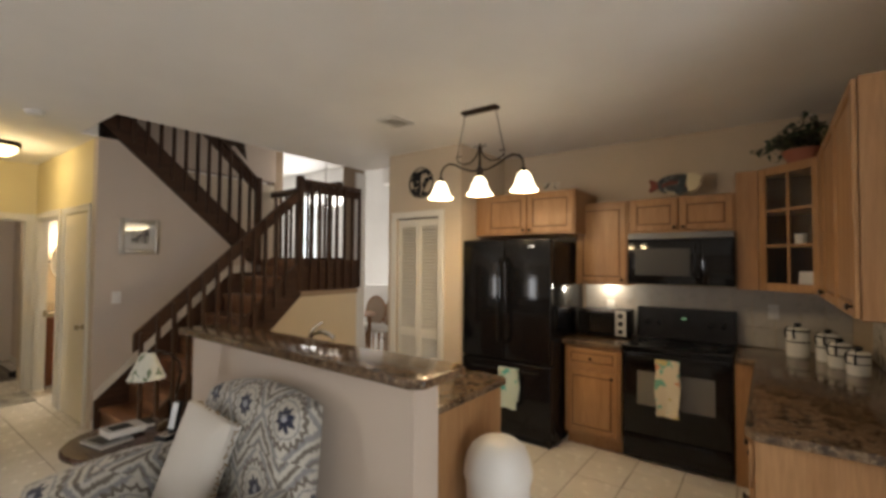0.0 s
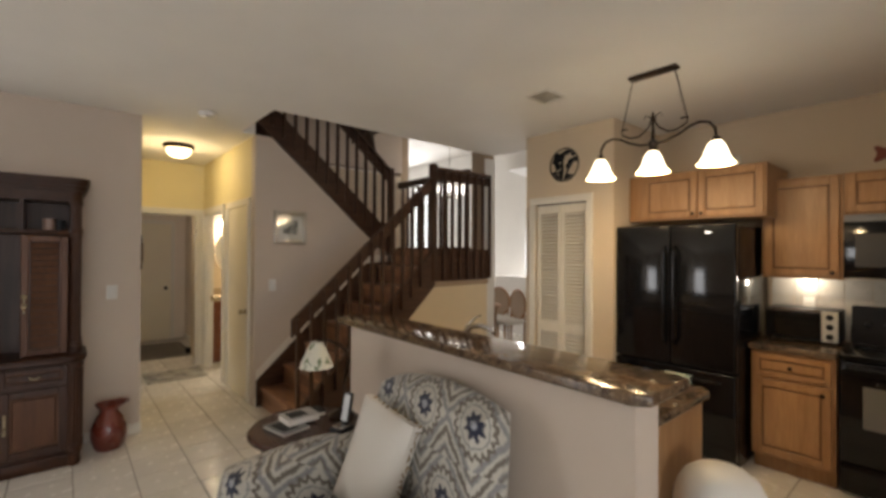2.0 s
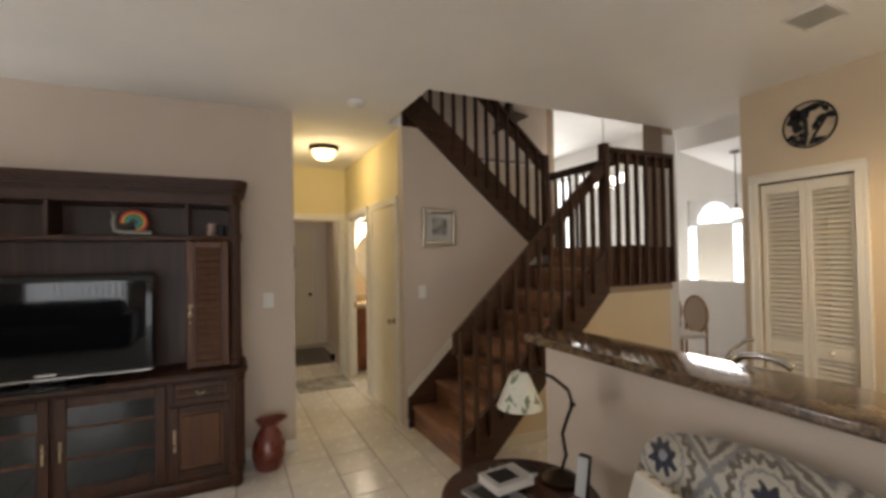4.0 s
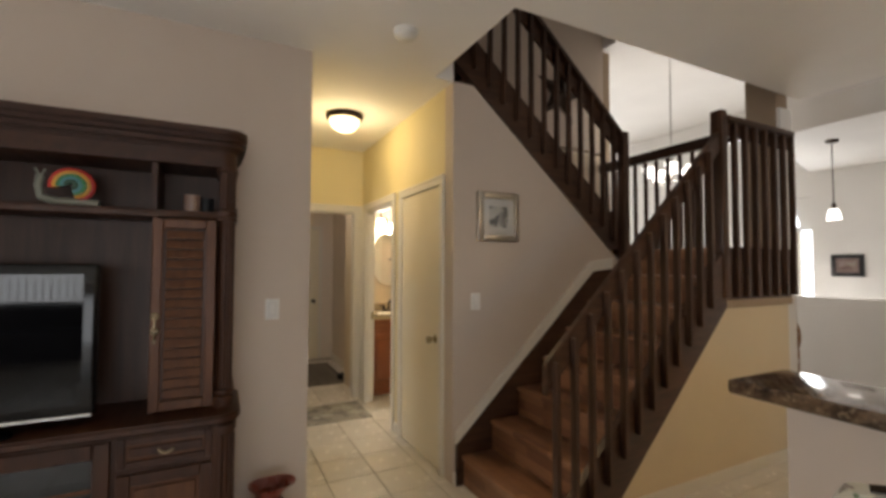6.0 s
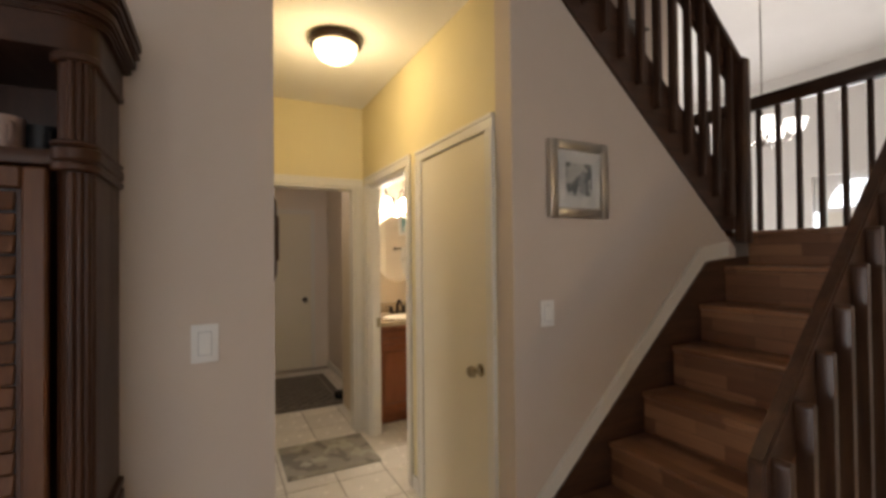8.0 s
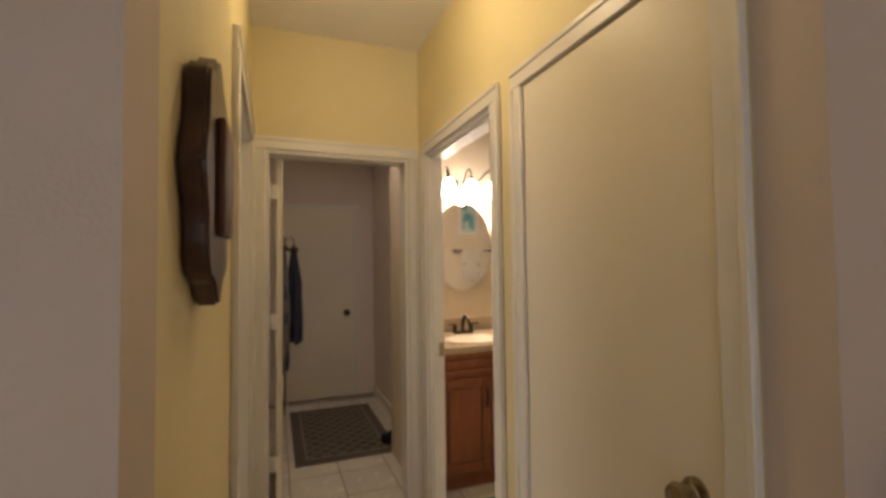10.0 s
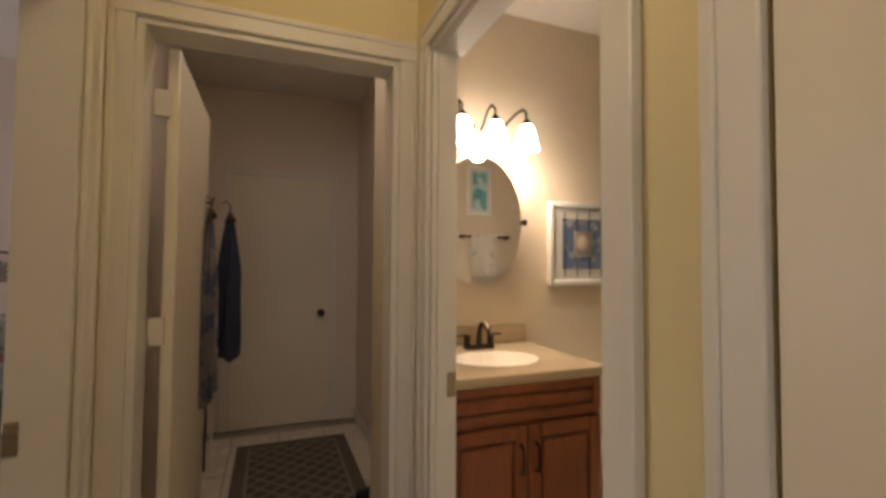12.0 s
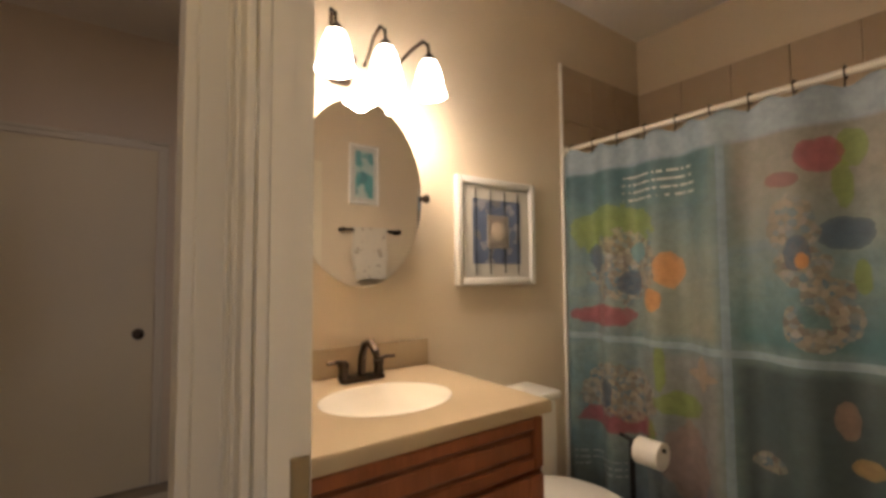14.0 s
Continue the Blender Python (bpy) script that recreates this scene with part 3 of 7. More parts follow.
prism(bm, [(3.04, up_low(3.04) + 0.93), (1.0, up_low(1.0) + 0.93), (1.0, up_low(1.0) + 1.06), (3.04, up_low(3.04) + 1.06)], "x", XW - 0.012, XW + 0.012)
part("upper_rail_board", bm, STAIN_Y, stairs)
bm = bmesh.new()
prism(bm, [(3.05, up_low(3.05) + 1.05), (1.0, up_low(1.0) + 1.05), (1.0, up_low(1.0) + 1.09), (3.05, up_low(3.05) + 1.09)], "x", XW - 0.03, XW + 0.06)
part("upper_rail", bm, STAIN_Y, stairs)

# ---------- doors, casings, skirting ----------
def casing(name, axis, plane, a0, a1, top, out, w=0.068, t=0.018, foot=0.0):
    """A moulded casing round an opening in a wall; axis is the one along the wall, out the side it stands out to."""
    c = thing(name, pose(0, 0, 0), "cream painted moulded door casing", "door casing")
    c["kind"] = "structure"
    for lo, hi in (((a0 - w, foot), (a0, top)), ((a1, foot), (a1 + w, top)), ((a0 - w, top), (a1 + w, top + w))):
        bm = bmesh.new()
        p0, p1 = plane + out * 0.001, plane + out * t
        q = plane + out * (t + 0.006)
        def bx(u0, u1, v0, v1, y0, y1):
            l = [0, 0, v0]
            h = [0, 0, v1]
            i, j = ("x", "y").index(axis), 1 - ("x", "y").index(axis)
            l[i], h[i], l[j], h[j] = u0, u1, min(y0, y1), max(y0, y1)
            box(bm, l, h, 0.003)
        bx(lo[0], hi[0], lo[1], hi[1], p0, p1)
        if hi[0] - lo[0] < 0.2:
            outer = lo[0] if lo[0] < a0 - 0.01 else hi[0] - 0.02
            bx(outer, outer + 0.02, lo[1], hi[1] - 0.001, p1 - out * 0.004, q)
        else:
            bx(lo[0] + 0.001, hi[0] - 0.001, hi[1] - 0.02, hi[1], p1 - out * 0.004, q)
        part("casing_board", bm, TRIM, c)
    return c


casing("trim_bath_door", "x", YH1, -7.04, -6.20, 2.06, -1)
casing("trim_closet_door", "x", YH1, -5.96, -5.23, 2.05, -1)
casing("trim_utility_door", "y", XE, 0.55, 1.36, 2.06, 1)
casing("trim_bedroom_door", "x", YH0, -7.03, -6.08, 2.06, 1)
casing("trim_pantry", "x", 3.58, -3.20, -2.63, 2.04, -1)


def jamb(name, boxes):
    setting(name, boxes, TRIM)


jamb("trim_bath_jamb", [((-7.04, YH1 - 0.001, 0), (-7.02, YH1 + 0.088, 2.04)), ((-6.22, YH1 - 0.001, 0), (-6.20, YH1 + 0.115, 2.04)), ((-7.04, YH1 - 0.001, 2.04), (-6.20, YH1 + 0.115, 2.06))])
jamb("trim_bath_stop", [((-7.02, YH1 + 0.015, 0), (-7.008, YH1 + 0.05, 2.028)), ((-7.02, YH1 + 0.015, 2.028), (-6.22, YH1 + 0.05, 2.04))])
jamb("trim_utility_jamb", [((XE - 0.125, 0.55, 0), (XE + 0.001, 0.57, 2.04)), ((XE - 0.125, 1.34, 0), (XE + 0.001, 1.36, 2.04)), ((XE - 0.125, 0.55, 2.04), (XE + 0.001, 1.36, 2.06))])
jamb("trim_bedroom_jamb", [((-7.03, YH0 - 0.125, 0), (-7.01, YH0 + 0.001, 2.04)), ((-6.10, YH0 - 0.125, 0), (-6.08, YH0 + 0.001, 2.04)), ((-7.03, YH0 - 0.125, 2.04), (-6.08, YH0 + 0.001, 2.06))])


def knob(parent, at, out, mat=BRASS):
    """A round door knob on a rose; out is the way it points."""
    m = Matrix.Translation(at) @ Vector(out).to_track_quat("Z", "Y").to_matrix().to_4x4()
    bm = bmesh.new()
    lathe(bm, [(0.001, 0), (0.031, 0), (0.031, 0.006), (0.016, 0.012), (0.011, 0.022), (0.013, 0.032), (0.025, 0.038), (0.029, 0.050), (0.025, 0.062), (0.001, 0.066)], sides=20, m=m)
    return part("door_knob", bm, mat, parent, "round satin metal knob")


closet = thing("door_closet", pose(0, 0, 0), "closed flat cream closet door with round knob", "door")
closet["kind"] = "structure"
part("door_leaf", one(box, (-5.955, YH1 - 0.006, 0.012), (-5.235, YH1 + 0.03, 2.044), 0.003), DOORPAINT, closet)
knob(closet, (-5.30, YH1 - 0.006, 0.93), (0, -1, 0))
for z in (0.22, 0.95, 1.75):
    part("hinge", one(rod, (-5.958, YH1 - 0.014, z), (-5.958, YH1 - 0.014, z + 0.09), 0.008), TRIM, closet)

util = thing("door_utility", pose(-7.335, 0.605, 0, 0, 0, 0), "open cream painted door with round knob and white hinges", "door")
util["kind"] = "structure"
part("door_leaf", one(box, (-0.775, 0.0, 0.012), (-0.01, 0.036, 2.035), 0.003), DOORPAINT, util)
knob(util, (-0.735, 0.036, 0.93), (0, 1, 0))
for z in (0.25, 1.05, 1.80):
    part("hinge", one(box, (-0.012, -0.034, z), (0.008, 0.012, z + 0.09), 0.003), TRIM, util)

far = thing("door_garage", pose(0, 0, 0), "closed flat off-white door with dark knob", "door")
far["kind"] = "structure"
part("door_leaf", one(box, (-9.539, 0.636, 0.012), (-9.525, 1.412, 2.03), 0.003), DOORPAINT, far)
knob(far, (-9.525, 1.335, 0.91), (1, 0, 0), BRONZE)
casing("trim_garage_door", "y", -9.54, 0.63, 1.418, 2.036, 1, 0.05, 0.012)

bathdoor = thing("door_bath", pose(-6.235, 1.56, 0, 0, 0, 88), "open cream painted bathroom door swung inward", "door")
bathdoor["kind"] = "structure"
part("door_leaf", one(box, (0.0, 0.0, 0.012), (0.78, 0.036, 2.03), 0.003), DOORPAINT, bathdoor)
knob(bathdoor, (0.72, 0.036, 0.93), (0, 1, 0), BRASS)
strike = solid("strike_plate", one(box, (-7.0195, YH1 + 0.052, 0.885), (-7.012, YH1 + 0.084, 0.965), 0.002), BRASS, "dark metal strike plate on the bathroom door jamb", "strike plate")
solid("strike_plate", one(box, (-7.009, YH0 - 0.122, 0.86), (-7.003, YH0 - 0.092, 0.94), 0.002), BRASS, "dark metal strike plate on the bedroom door jamb", "strike plate")


def skirting(name, x0, y0, x1, y1, out, h=0.085):
    """A skirting board along a wall; out is the way it stands out."""
    t = 0.014
    ox, oy = out
    lo = (min(x0, x1, x0 + ox * t, x1 + ox * t), min(y0, y1, y0 + oy * t, y1 + oy * t), 0.0)
    hi = (max(x0, x1, x0 + ox * t, x1 + ox * t), max(y0, y1, y0 + oy * t, y1 + oy * t), h)
    bm = bmesh.new()
    box(bm, lo, hi, 0.004)
    solid(name, bm, TRIM, "", "", "", "structure")


skirting("baseboard_1", XW, 0.06, XW, YH0, (1, 0))
skirting("baseboard_2", XW - 0.12, YH1, -5.16, YH1, (0, -1))
skirting("baseboard_3", -6.03, YH1, -6.13, YH1, (0, -1))
skirting("baseboard_4", XS1 + 0.008, 1.78, XS1 + 0.008, 3.98, (1, 0))
skirting("baseboard_5", XW, YH0, -6.0, YH0, (0, 1))
skirting("baseboard_6", -9.54, 1.64, XB - 0.13, 1.64, (0, -1))
skirting("baseboard_7", -3.32, 3.58, -3.32, 4.46, (-1, 0))
skirting("baseboard_8", -2.56, 3.58, -2.37, 3.58, (0, -1))
skirting("baseboard_9", XW, YH1, XW, 1.45, (1, 0))

# ---------- kitchen ----------
def panel_door(parent, x0, x1, z0, z1, y, mat=None, glaze=None, name="door", knob_at=None, rail=0.055):
    """A framed door with a glazed groove and a raised panel, its face at y, looking to -y."""
    mat, glaze = mat or MAPLE, glaze or MAPLE_GLAZE
    bm = bmesh.new()
    for lo, hi in (((x0, z0), (x0 + rail, z1)), ((x1 - rail, z0), (x1, z1)), ((x0 + rail, z0), (x1 - rail, z0 + rail)), ((x0 + rail, z1 - rail), (x1 - rail, z1))):
        box(bm, (lo[0], y - 0.020, lo[1]), (hi[0], y - 0.001, hi[1]), 0.004)
    d = part(name, bm, mat, parent)
    part("groove", one(box, (x0 + rail, y - 0.010, z0 + rail), (x1 - rail, y - 0.002, z1 - rail)), glaze, d)
    if x1 - x0 > 2 * rail + 0.05 and z1 - z0 > 2 * rail + 0.04:
        g = 0.012
        part("panel", one(box, (x0 + rail + g, y - 0.0175, z0 + rail + g), (x1 - rail - g, y - 0.0095, z1 - rail - g), 0.007), mat, d)
    if knob_at:
        m = Matrix.Translation((knob_at[0], y - 0.020, knob_at[1])) @ pose(0, 0, 0, 90)
        bm = bmesh.new()
        lathe(bm, [(0.001, 0), (0.008, 0), (0.006, 0.010), (0.014, 0.016), (0.015, 0.022), (0.001, 0.027)], sides=14, m=m)
        part("knob", bm, BRONZE, d, "small dark bronze knob")
    return d


def cabinet(name, m, w, d, h, doors, label, kick=0.0, mat=None, glaze=None):
    """A cabinet unit; doors: (x0, x1, z0, z1, knob x, knob z)."""
    c = thing(name, m, label, "cabinet")
    bm = bmesh.new()
    box(bm, (0, 0.0, kick), (w, d, h), 0.003)
    part("body", bm, mat or MAPLE, c)
    if kick:
        part("toe_kick", one(box, (0.005, 0.06, 0), (w - 0.005, d, kick)), mat or MAPLE, c)
    for x0, x1, z0, z1, kx, kz in doors:
        panel_door(c, x0, x1, z0, z1, 0.0, mat, glaze, "drawer" if z1 - z0 < 0.2 else "door", (kx, kz), 0.05 if z1 - z0 > 0.2 else 0.035)
    return c


cabinet("base_cabinet", pose(-1.43, 3.845, 0), 0.475, 0.61, 0.868, [(0.02, 0.455, 0.13, 0.665, 0.41, 0.62), (0.02, 0.455, 0.69, 0.845, 0.237, 0.767)], "honey maple base cabinet with drawer and raised panel door", 0.11)
cabinet("wall_cabinet", pose(-1.43, 4.13, 1.385), 0.475, 0.325, 0.75, [(0.02, 0.455, 0.02, 0.73, 0.42, 0.05)], "honey maple wall cabinet with one raised panel door")
cabinet("wall_cabinet", pose(-0.952, 4.13, 1.842), 0.785, 0.325, 0.295, [(0.015, 0.385, 0.015, 0.28, 0.36, 0.04), (0.40, 0.77, 0.015, 0.28, 0.425, 0.04)], "low honey maple wall cabinet above the microwave")
cabinet("wall_cabinet", pose(-2.365, 3.85, 1.845), 1.03, 0.605, 0.395, [(0.13, 0.565, 0.015, 0.38, 0.54, 0.04), (0.58, 1.015, 0.015, 0.38, 0.605, 0.04)], "deep honey maple cabinet above the refrigerator")
cabinet("filler_cabinet", pose(-0.166, 4.11, 1.385), 0.14, 0.345, 0.905, [], "narrow honey maple filler beside the corner cabinet")
# diagonal corner cabinet with a glazed door
corner = thing("corner_cabinet", pose(0, 0, 0), "diagonal maple corner cabinet with six-pane glass door", "cabinet")
P0, P1 = Vector((-0.025, 4.11, 0)), Vector((0.31, 3.775, 0))
dv = (P1 - P0).normalized()
LW = (P1 - P0).length
cm = Matrix.Translation((P0.x, P0.y, 1.385)) @ pose(0, 0, 0, 0, 0, math.degrees(math.atan2(dv.y, dv.x)))
bm = bmesh.new()
for lo, hi in (((0, 0, 0), (0.06, 0.02, 0.905)), ((LW - 0.06, 0, 0), (LW, 0.02, 0.905)), ((0.06, 0, 0), (LW - 0.06, 0.02, 0.06)), ((0.06, 0, 0.845), (LW - 0.06, 0.02, 0.905))):
    box(bm, lo, hi, 0.004, 1, cm)
for lo, hi in (((LW / 2 - 0.009, 0.004, 0.06), (LW / 2 + 0.009, 0.018, 0.845)), ((0.06, 0.004, 0.32), (LW - 0.06, 0.0175, 0.338)), ((0.06, 0.004, 0.575), (LW - 0.06, 0.0175, 0.593))):
    box(bm, lo, hi, 0.002, 1, cm)
dr = part("glazed_door", bm, MAPLE, corner)
part("glass", one(box, (0.06, 0.009, 0.06), (LW - 0.06, 0.012, 0.845), m=cm), GLASS, dr).visible_shadow = False
bm = bmesh.new()
prism(bm, [(P0.x, 4.125), (P0.x + 0.02, 4.455), (0.625, 4.455), (0.625, 3.775), (0.325, 3.79)], "z", 1.385, 1.40)
part("floor_board", bm, MAPLE, corner)
bm = bmesh.new()
prism(bm, [(P0.x, 4.125), (P0.x + 0.02, 4.455), (0.625, 4.455), (0.625, 3.775), (0.325, 3.79)], "z", 2.275, 2.29)
part("top_board", bm, MAPLE, corner)
# inner boards in dark stain instead of maple, to paint in the cabinet's dim inside
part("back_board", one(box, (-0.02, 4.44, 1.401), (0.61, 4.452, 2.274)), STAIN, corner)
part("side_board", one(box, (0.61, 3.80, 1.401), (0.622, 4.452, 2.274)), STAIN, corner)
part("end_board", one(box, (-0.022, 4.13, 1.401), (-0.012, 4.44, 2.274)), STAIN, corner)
for z in (1.71, 1.97):
    bm = bmesh.new()
    prism(bm, [(P0.x + 0.03, 4.14), (P0.x + 0.03, 4.45), (0.62, 4.45), (0.62, 3.80), (0.34, 3.80)], "z", z, z + 0.012)
    part("shelf", bm, MAPLE, corner)
solid("mug", one(lathe, [(0.001, 0), (0.032, 0), (0.036, 0.075), (0.033, 0.075), (0.03, 0.006), (0.001, 0.006)], sides=18), PORCELAIN, "small white mug behind cabinet glass", "mug", m=pose(0.22, 4.05, 1.722))
solid("picture_card", one(box, (-0.055, -0.004, 0), (0.055, 0.004, 0.13), 0.002), paint("card_white", (0.6, 0.57, 0.52), 0.5), "small white picture card behind cabinet glass", "card", m=pose(0.24, 3.96, 1.402, -6, 0, -45))
# run of tall wall cabinets on the right wall
for k, (ya, yb) in enumerate(((3.765, 3.40), (3.395, 2.83), (2.825, 2.25))):
    w = ya - yb
    cabinet("tall_wall_cabinet", pose(0.31, ya, 1.372, 0, 0, -90), w, 0.315, 0.918, [(0.008, w - 0.008, 0.008, 0.91, w - 0.04 if k != 1 else 0.04, 0.05)], "tall honey maple wall cabinet with plain panel door")
# base run under the right worktop
for k, (ya, yb) in enumerate(((3.83, 3.30), (3.295, 2.77), (2.765, 2.24))):
    w = ya - yb
    cabinet("base_cabinet", pose(-0.02, ya, 0, 0, 0, -90), w, 0.645, 0.868, [(0.012, w - 0.012, 0.13, 0.665, w - 0.05, 0.61), (0.012, w - 0.012, 0.69, 0.845, w / 2, 0.767)], "honey maple base cabinet with drawer under granite", 0.11)
cabinet("filler_cabinet", pose(-0.172, 3.85, 0), 0.15, 0.6, 0.868, [], "narrow maple filler beside the black range")
# peninsula cabinets behind the half wall
for k in range(3):
    x0 = -3.02 + k * 0.585
    cabinet("base_cabinet", pose(x0 + 0.58, 2.31, 0, 0, 0, 180), 0.58, 0.72, 0.868, [(0.012, 0.568, 0.13, 0.665, 0.53, 0.61), (0.012, 0.568, 0.69, 0.845, 0.29, 0.767)], "maple base cabinet behind the breakfast bar", 0.11)
solid("end_panel", one(box, (-1.262, 1.565, 0.0), (-1.235, 2.33, 0.868), 0.002), MAPLE, "plain maple end panel of the peninsula", "panel")


def worktop(name, poly, z0, z1, label):
    bm = bmesh.new()
    prism(bm, poly, "z", z0, z1)
    bmesh.ops.bevel(bm, geom=[e for e in bm.edges], offset=0.012, segments=3, affect="EDGES", profile=0.6)
    return solid(name, bm, GRANITE, label, "worktop")


worktop("worktop", [(-1.445, 3.81), (-0.95, 3.81), (-0.95, 4.455), (-1.445, 4.455)], 0.87, 0.91, "polished brown granite worktop beside the range")
worktop("worktop", [(-0.17, 3.82), (-0.055, 3.80), (-0.055, 2.26), (-0.02, 2.205), (0.625, 2.205), (0.625, 4.455), (-0.17, 4.455)], 0.87, 0.91, "polished brown granite worktop with white canisters")
worktop("worktop", [(-3.06, 1.545), (-1.20, 1.545), (-1.20, 2.33), (-1.24, 2.37), (-3.06, 2.37)], 0.87, 0.91, "polished brown granite worktop of the peninsula")
worktop("bar_top", [(-3.20, 1.392), (-1.10, 1.338), (-1.045, 1.38), (-1.045, 1.67), (-1.09, 1.70), (-3.20, 1.70)], 1.08, 1.122, "polished brown granite breakfast bar on the half wall")
hw = solid("wall_half", one(prism, [(-3.06, 1.430), (-1.10, 1.380), (-1.10, 1.54), (-3.06, 1.54)], "z", 0, 1.079), WALL, "", "", "", "structure", smooth=False)

# backsplash tiles on the kitchen walls
SPLASH = tile_mat("backsplash_tile", (0.50, 0.46, 0.40), 0.22)
splash = thing("backsplash", pose(0, 0, 0), "pale stone tile backsplash above the worktops", "backsplash")
splash["kind"] = "structure"
for i in range(14):
    for j in range(3):
        x0, z0 = -1.445 + i * 0.152, 0.912 + j * 0.156
        if x0 > 0.5:
            continue
        part("tile", one(box, (x0 + 0.001, YK - 0.009, z0), (x0 + 0.150, YK - 0.001, z0 + 0.154), 0.002), SPLASH, splash)
for i in range(14):
    for j in range(3):
        y0, z0 = 2.22 + i * 0.152, 0.912 + j * 0.152
        part("tile", one(box, (0.621, y0 + 0.001, z0), (0.629, y0 + 0.150, z0 + 0.150), 0.002), SPLASH, splash)

# refrigerator
fr = thing("refrigerator", pose(-2.36, 3.60, 0), "glossy black refrigerator with double doors over a drawer", "refrigerator")
part("body", one(box, (0, 0.07, 0.02), (0.905, 0.80, 1.775), 0.008, 2), BLACK, fr)
part("door", one(box, (0.003, 0.0, 0.70), (0.449, 0.065, 1.79), 0.014, 3), BLACK, fr)
part("door", one(box, (0.456, 0.0, 0.70), (0.902, 0.065, 1.79), 0.014, 3), BLACK, fr)
part("freezer_drawer", one(box, (0.003, 0.0, 0.06), (0.902, 0.065, 0.69), 0.014, 3), BLACK, fr)
for x in (0.415, 0.490):
    bm = bmesh.new()
    tube(bm, [(x, 0.0, 0.86), (x, -0.045, 0.90), (x, -0.05, 1.2), (x, -0.045, 1.58), (x, 0.0, 1.62)], 0.013)
    part("door_handle", bm, BLACK, fr)
bm = bmesh.new()
tube(bm, [(0.10, 0.0, 0.62), (0.13, -0.045, 0.63), (0.45, -0.05, 0.63), (0.77, -0.045, 0.63), (0.80, 0.0, 0.62)], 0.013)
part("drawer_handle", bm, BLACK, fr)
part("badge", one(box, (0.70, -0.002, 1.715), (0.75, 0.001, 1.73)), CHROME, fr, "small silver badge")
part("grille", one(box, (0.03, 0.03, 0.0), (0.875, 0.08, 0.058), 0.004), BLACKMATT, fr)


def cloth(name, m, w, h, mat, label, category="towel"):
    """A folded towel hung over a bar, with soft folds."""
    bm = bmesh.new()
    nx, nz = 10, 14
    for side, k in ((-1, 1.0), (1, 0.82)):
        grid = []
        for i in range(nx + 1):
            col = []
            for j in range(nz + 1):
                u, v = i / nx, j / nz
                x = (u - 0.5) * w * (1 - 0.05 * v) + 0.006 * math.sin(9 * v + 3 * u)
                y = side * 0.017 + side * 0.010 * math.sin(7 * u + 2 * v) * v
                col.append(bm.verts.new((x, y, -v * h * k)))
            grid.append(col)
        for i in range(nx):
            for j in range(nz):
                bm.faces.new((grid[i][j], grid[i + 1][j], grid[i + 1][j + 1], grid[i][j + 1]))
    box(bm, (-w / 2, -0.018, -0.004), (w / 2, 0.018, 0.006), 0.003)
    r = bmesh.ops.solidify(bm, geom=bm.faces[:], thickness=0.004)
    return solid(name, bm, mat, label, category, m=m)


def blob_mat(name, ground, spots, rough=0.85, scale=9.0):
    """Cloth print: soft spots of a few colours on a ground."""
    m, n, l, b = nodes_of(name)
    v = coords(n, l)
    c = ground
    for k, (col, lo) in enumerate(spots):
        off = n.new("ShaderNodeVectorMath")
        off.operation = "ADD"
        off.inputs[1].default_value = (k * 3.7, k * 1.9, k * 5.3)
        l.new(v, off.inputs[0])
        f = ramp(n, l, noise_of(n, l, off.outputs[0], scale, 2), ((lo, grey(0)), (lo + 0.03, grey(1))))
        c = mix_rgb(n, l, "MIX", f, c, col)
    weave = noise_of(n, l, v, 260, 2)
    c = mix_rgb(n, l, "MULTIPLY", 0.35, c, ramp(n, l, weave, ((0.3, grey(0.75)), (0.7, grey(1)))))
    l.new(c, b.inputs["Base Color"])
    b.inputs["Roughness"].default_value = rough
    b.inputs["Sheen Weight"].default_value = 0.25
    bump_of(n, l, b, weave, 0.4, 0.003)
    return m


TOWELPRINT = blob_mat("towel_print", (0.66, 0.60, 0.46), [((0.16, 0.42, 0.33), 0.56), ((0.60, 0.28, 0.17), 0.59), ((0.52, 0.44, 0.20), 0.61)])
TOWELTEAL = blob_mat("towel_teal_print", (0.52, 0.60, 0.50), [((0.10, 0.42, 0.38), 0.57), ((0.55, 0.30, 0.32), 0.64)])
cloth("kitchen_towel", pose(-0.595, 3.772, 0.838), 0.17, 0.42, TOWELPRINT, "cream kitchen towel with green print over the oven handle")
cloth("kitchen_towel", pose(-1.83, 3.548, 0.642), 0.19, 0.34, TOWELTEAL, "pale green kitchen towel over the freezer handle")

# range
st = thing("range", pose(-0.945, 3.83, 0), "glossy black electric range with glass oven door", "range")
part("body", one(box, (0, 0.03, 0.02), (0.765, 0.60, 0.90), 0.004), BLACK, st)
part("cooktop", one(box, (-0.003, 0.0, 0.901), (0.768, 0.60, 0.916), 0.006, 2), BLACK, st)
part("oven_door", one(box, (0.008, 0.0, 0.225), (0.757, 0.03, 0.872), 0.008, 2), BLACK, st)
part("oven_window", one(box, (0.12, -0.003, 0.46), (0.655, 0.002, 0.725), 0.003), paint("oven_window_glass", (0.13, 0.125, 0.115), 0.30, 0.1, 0, 40), st, "smoky grey oven glass")
bm = bmesh.new()
tube(bm, [(0.05, 0.0, 0.835), (0.06, -0.05, 0.84), (0.38, -0.056, 0.84), (0.705, -0.05, 0.84), (0.715, 0.0, 0.835)], 0.012)
part("oven_handle", bm, BLACK, st)
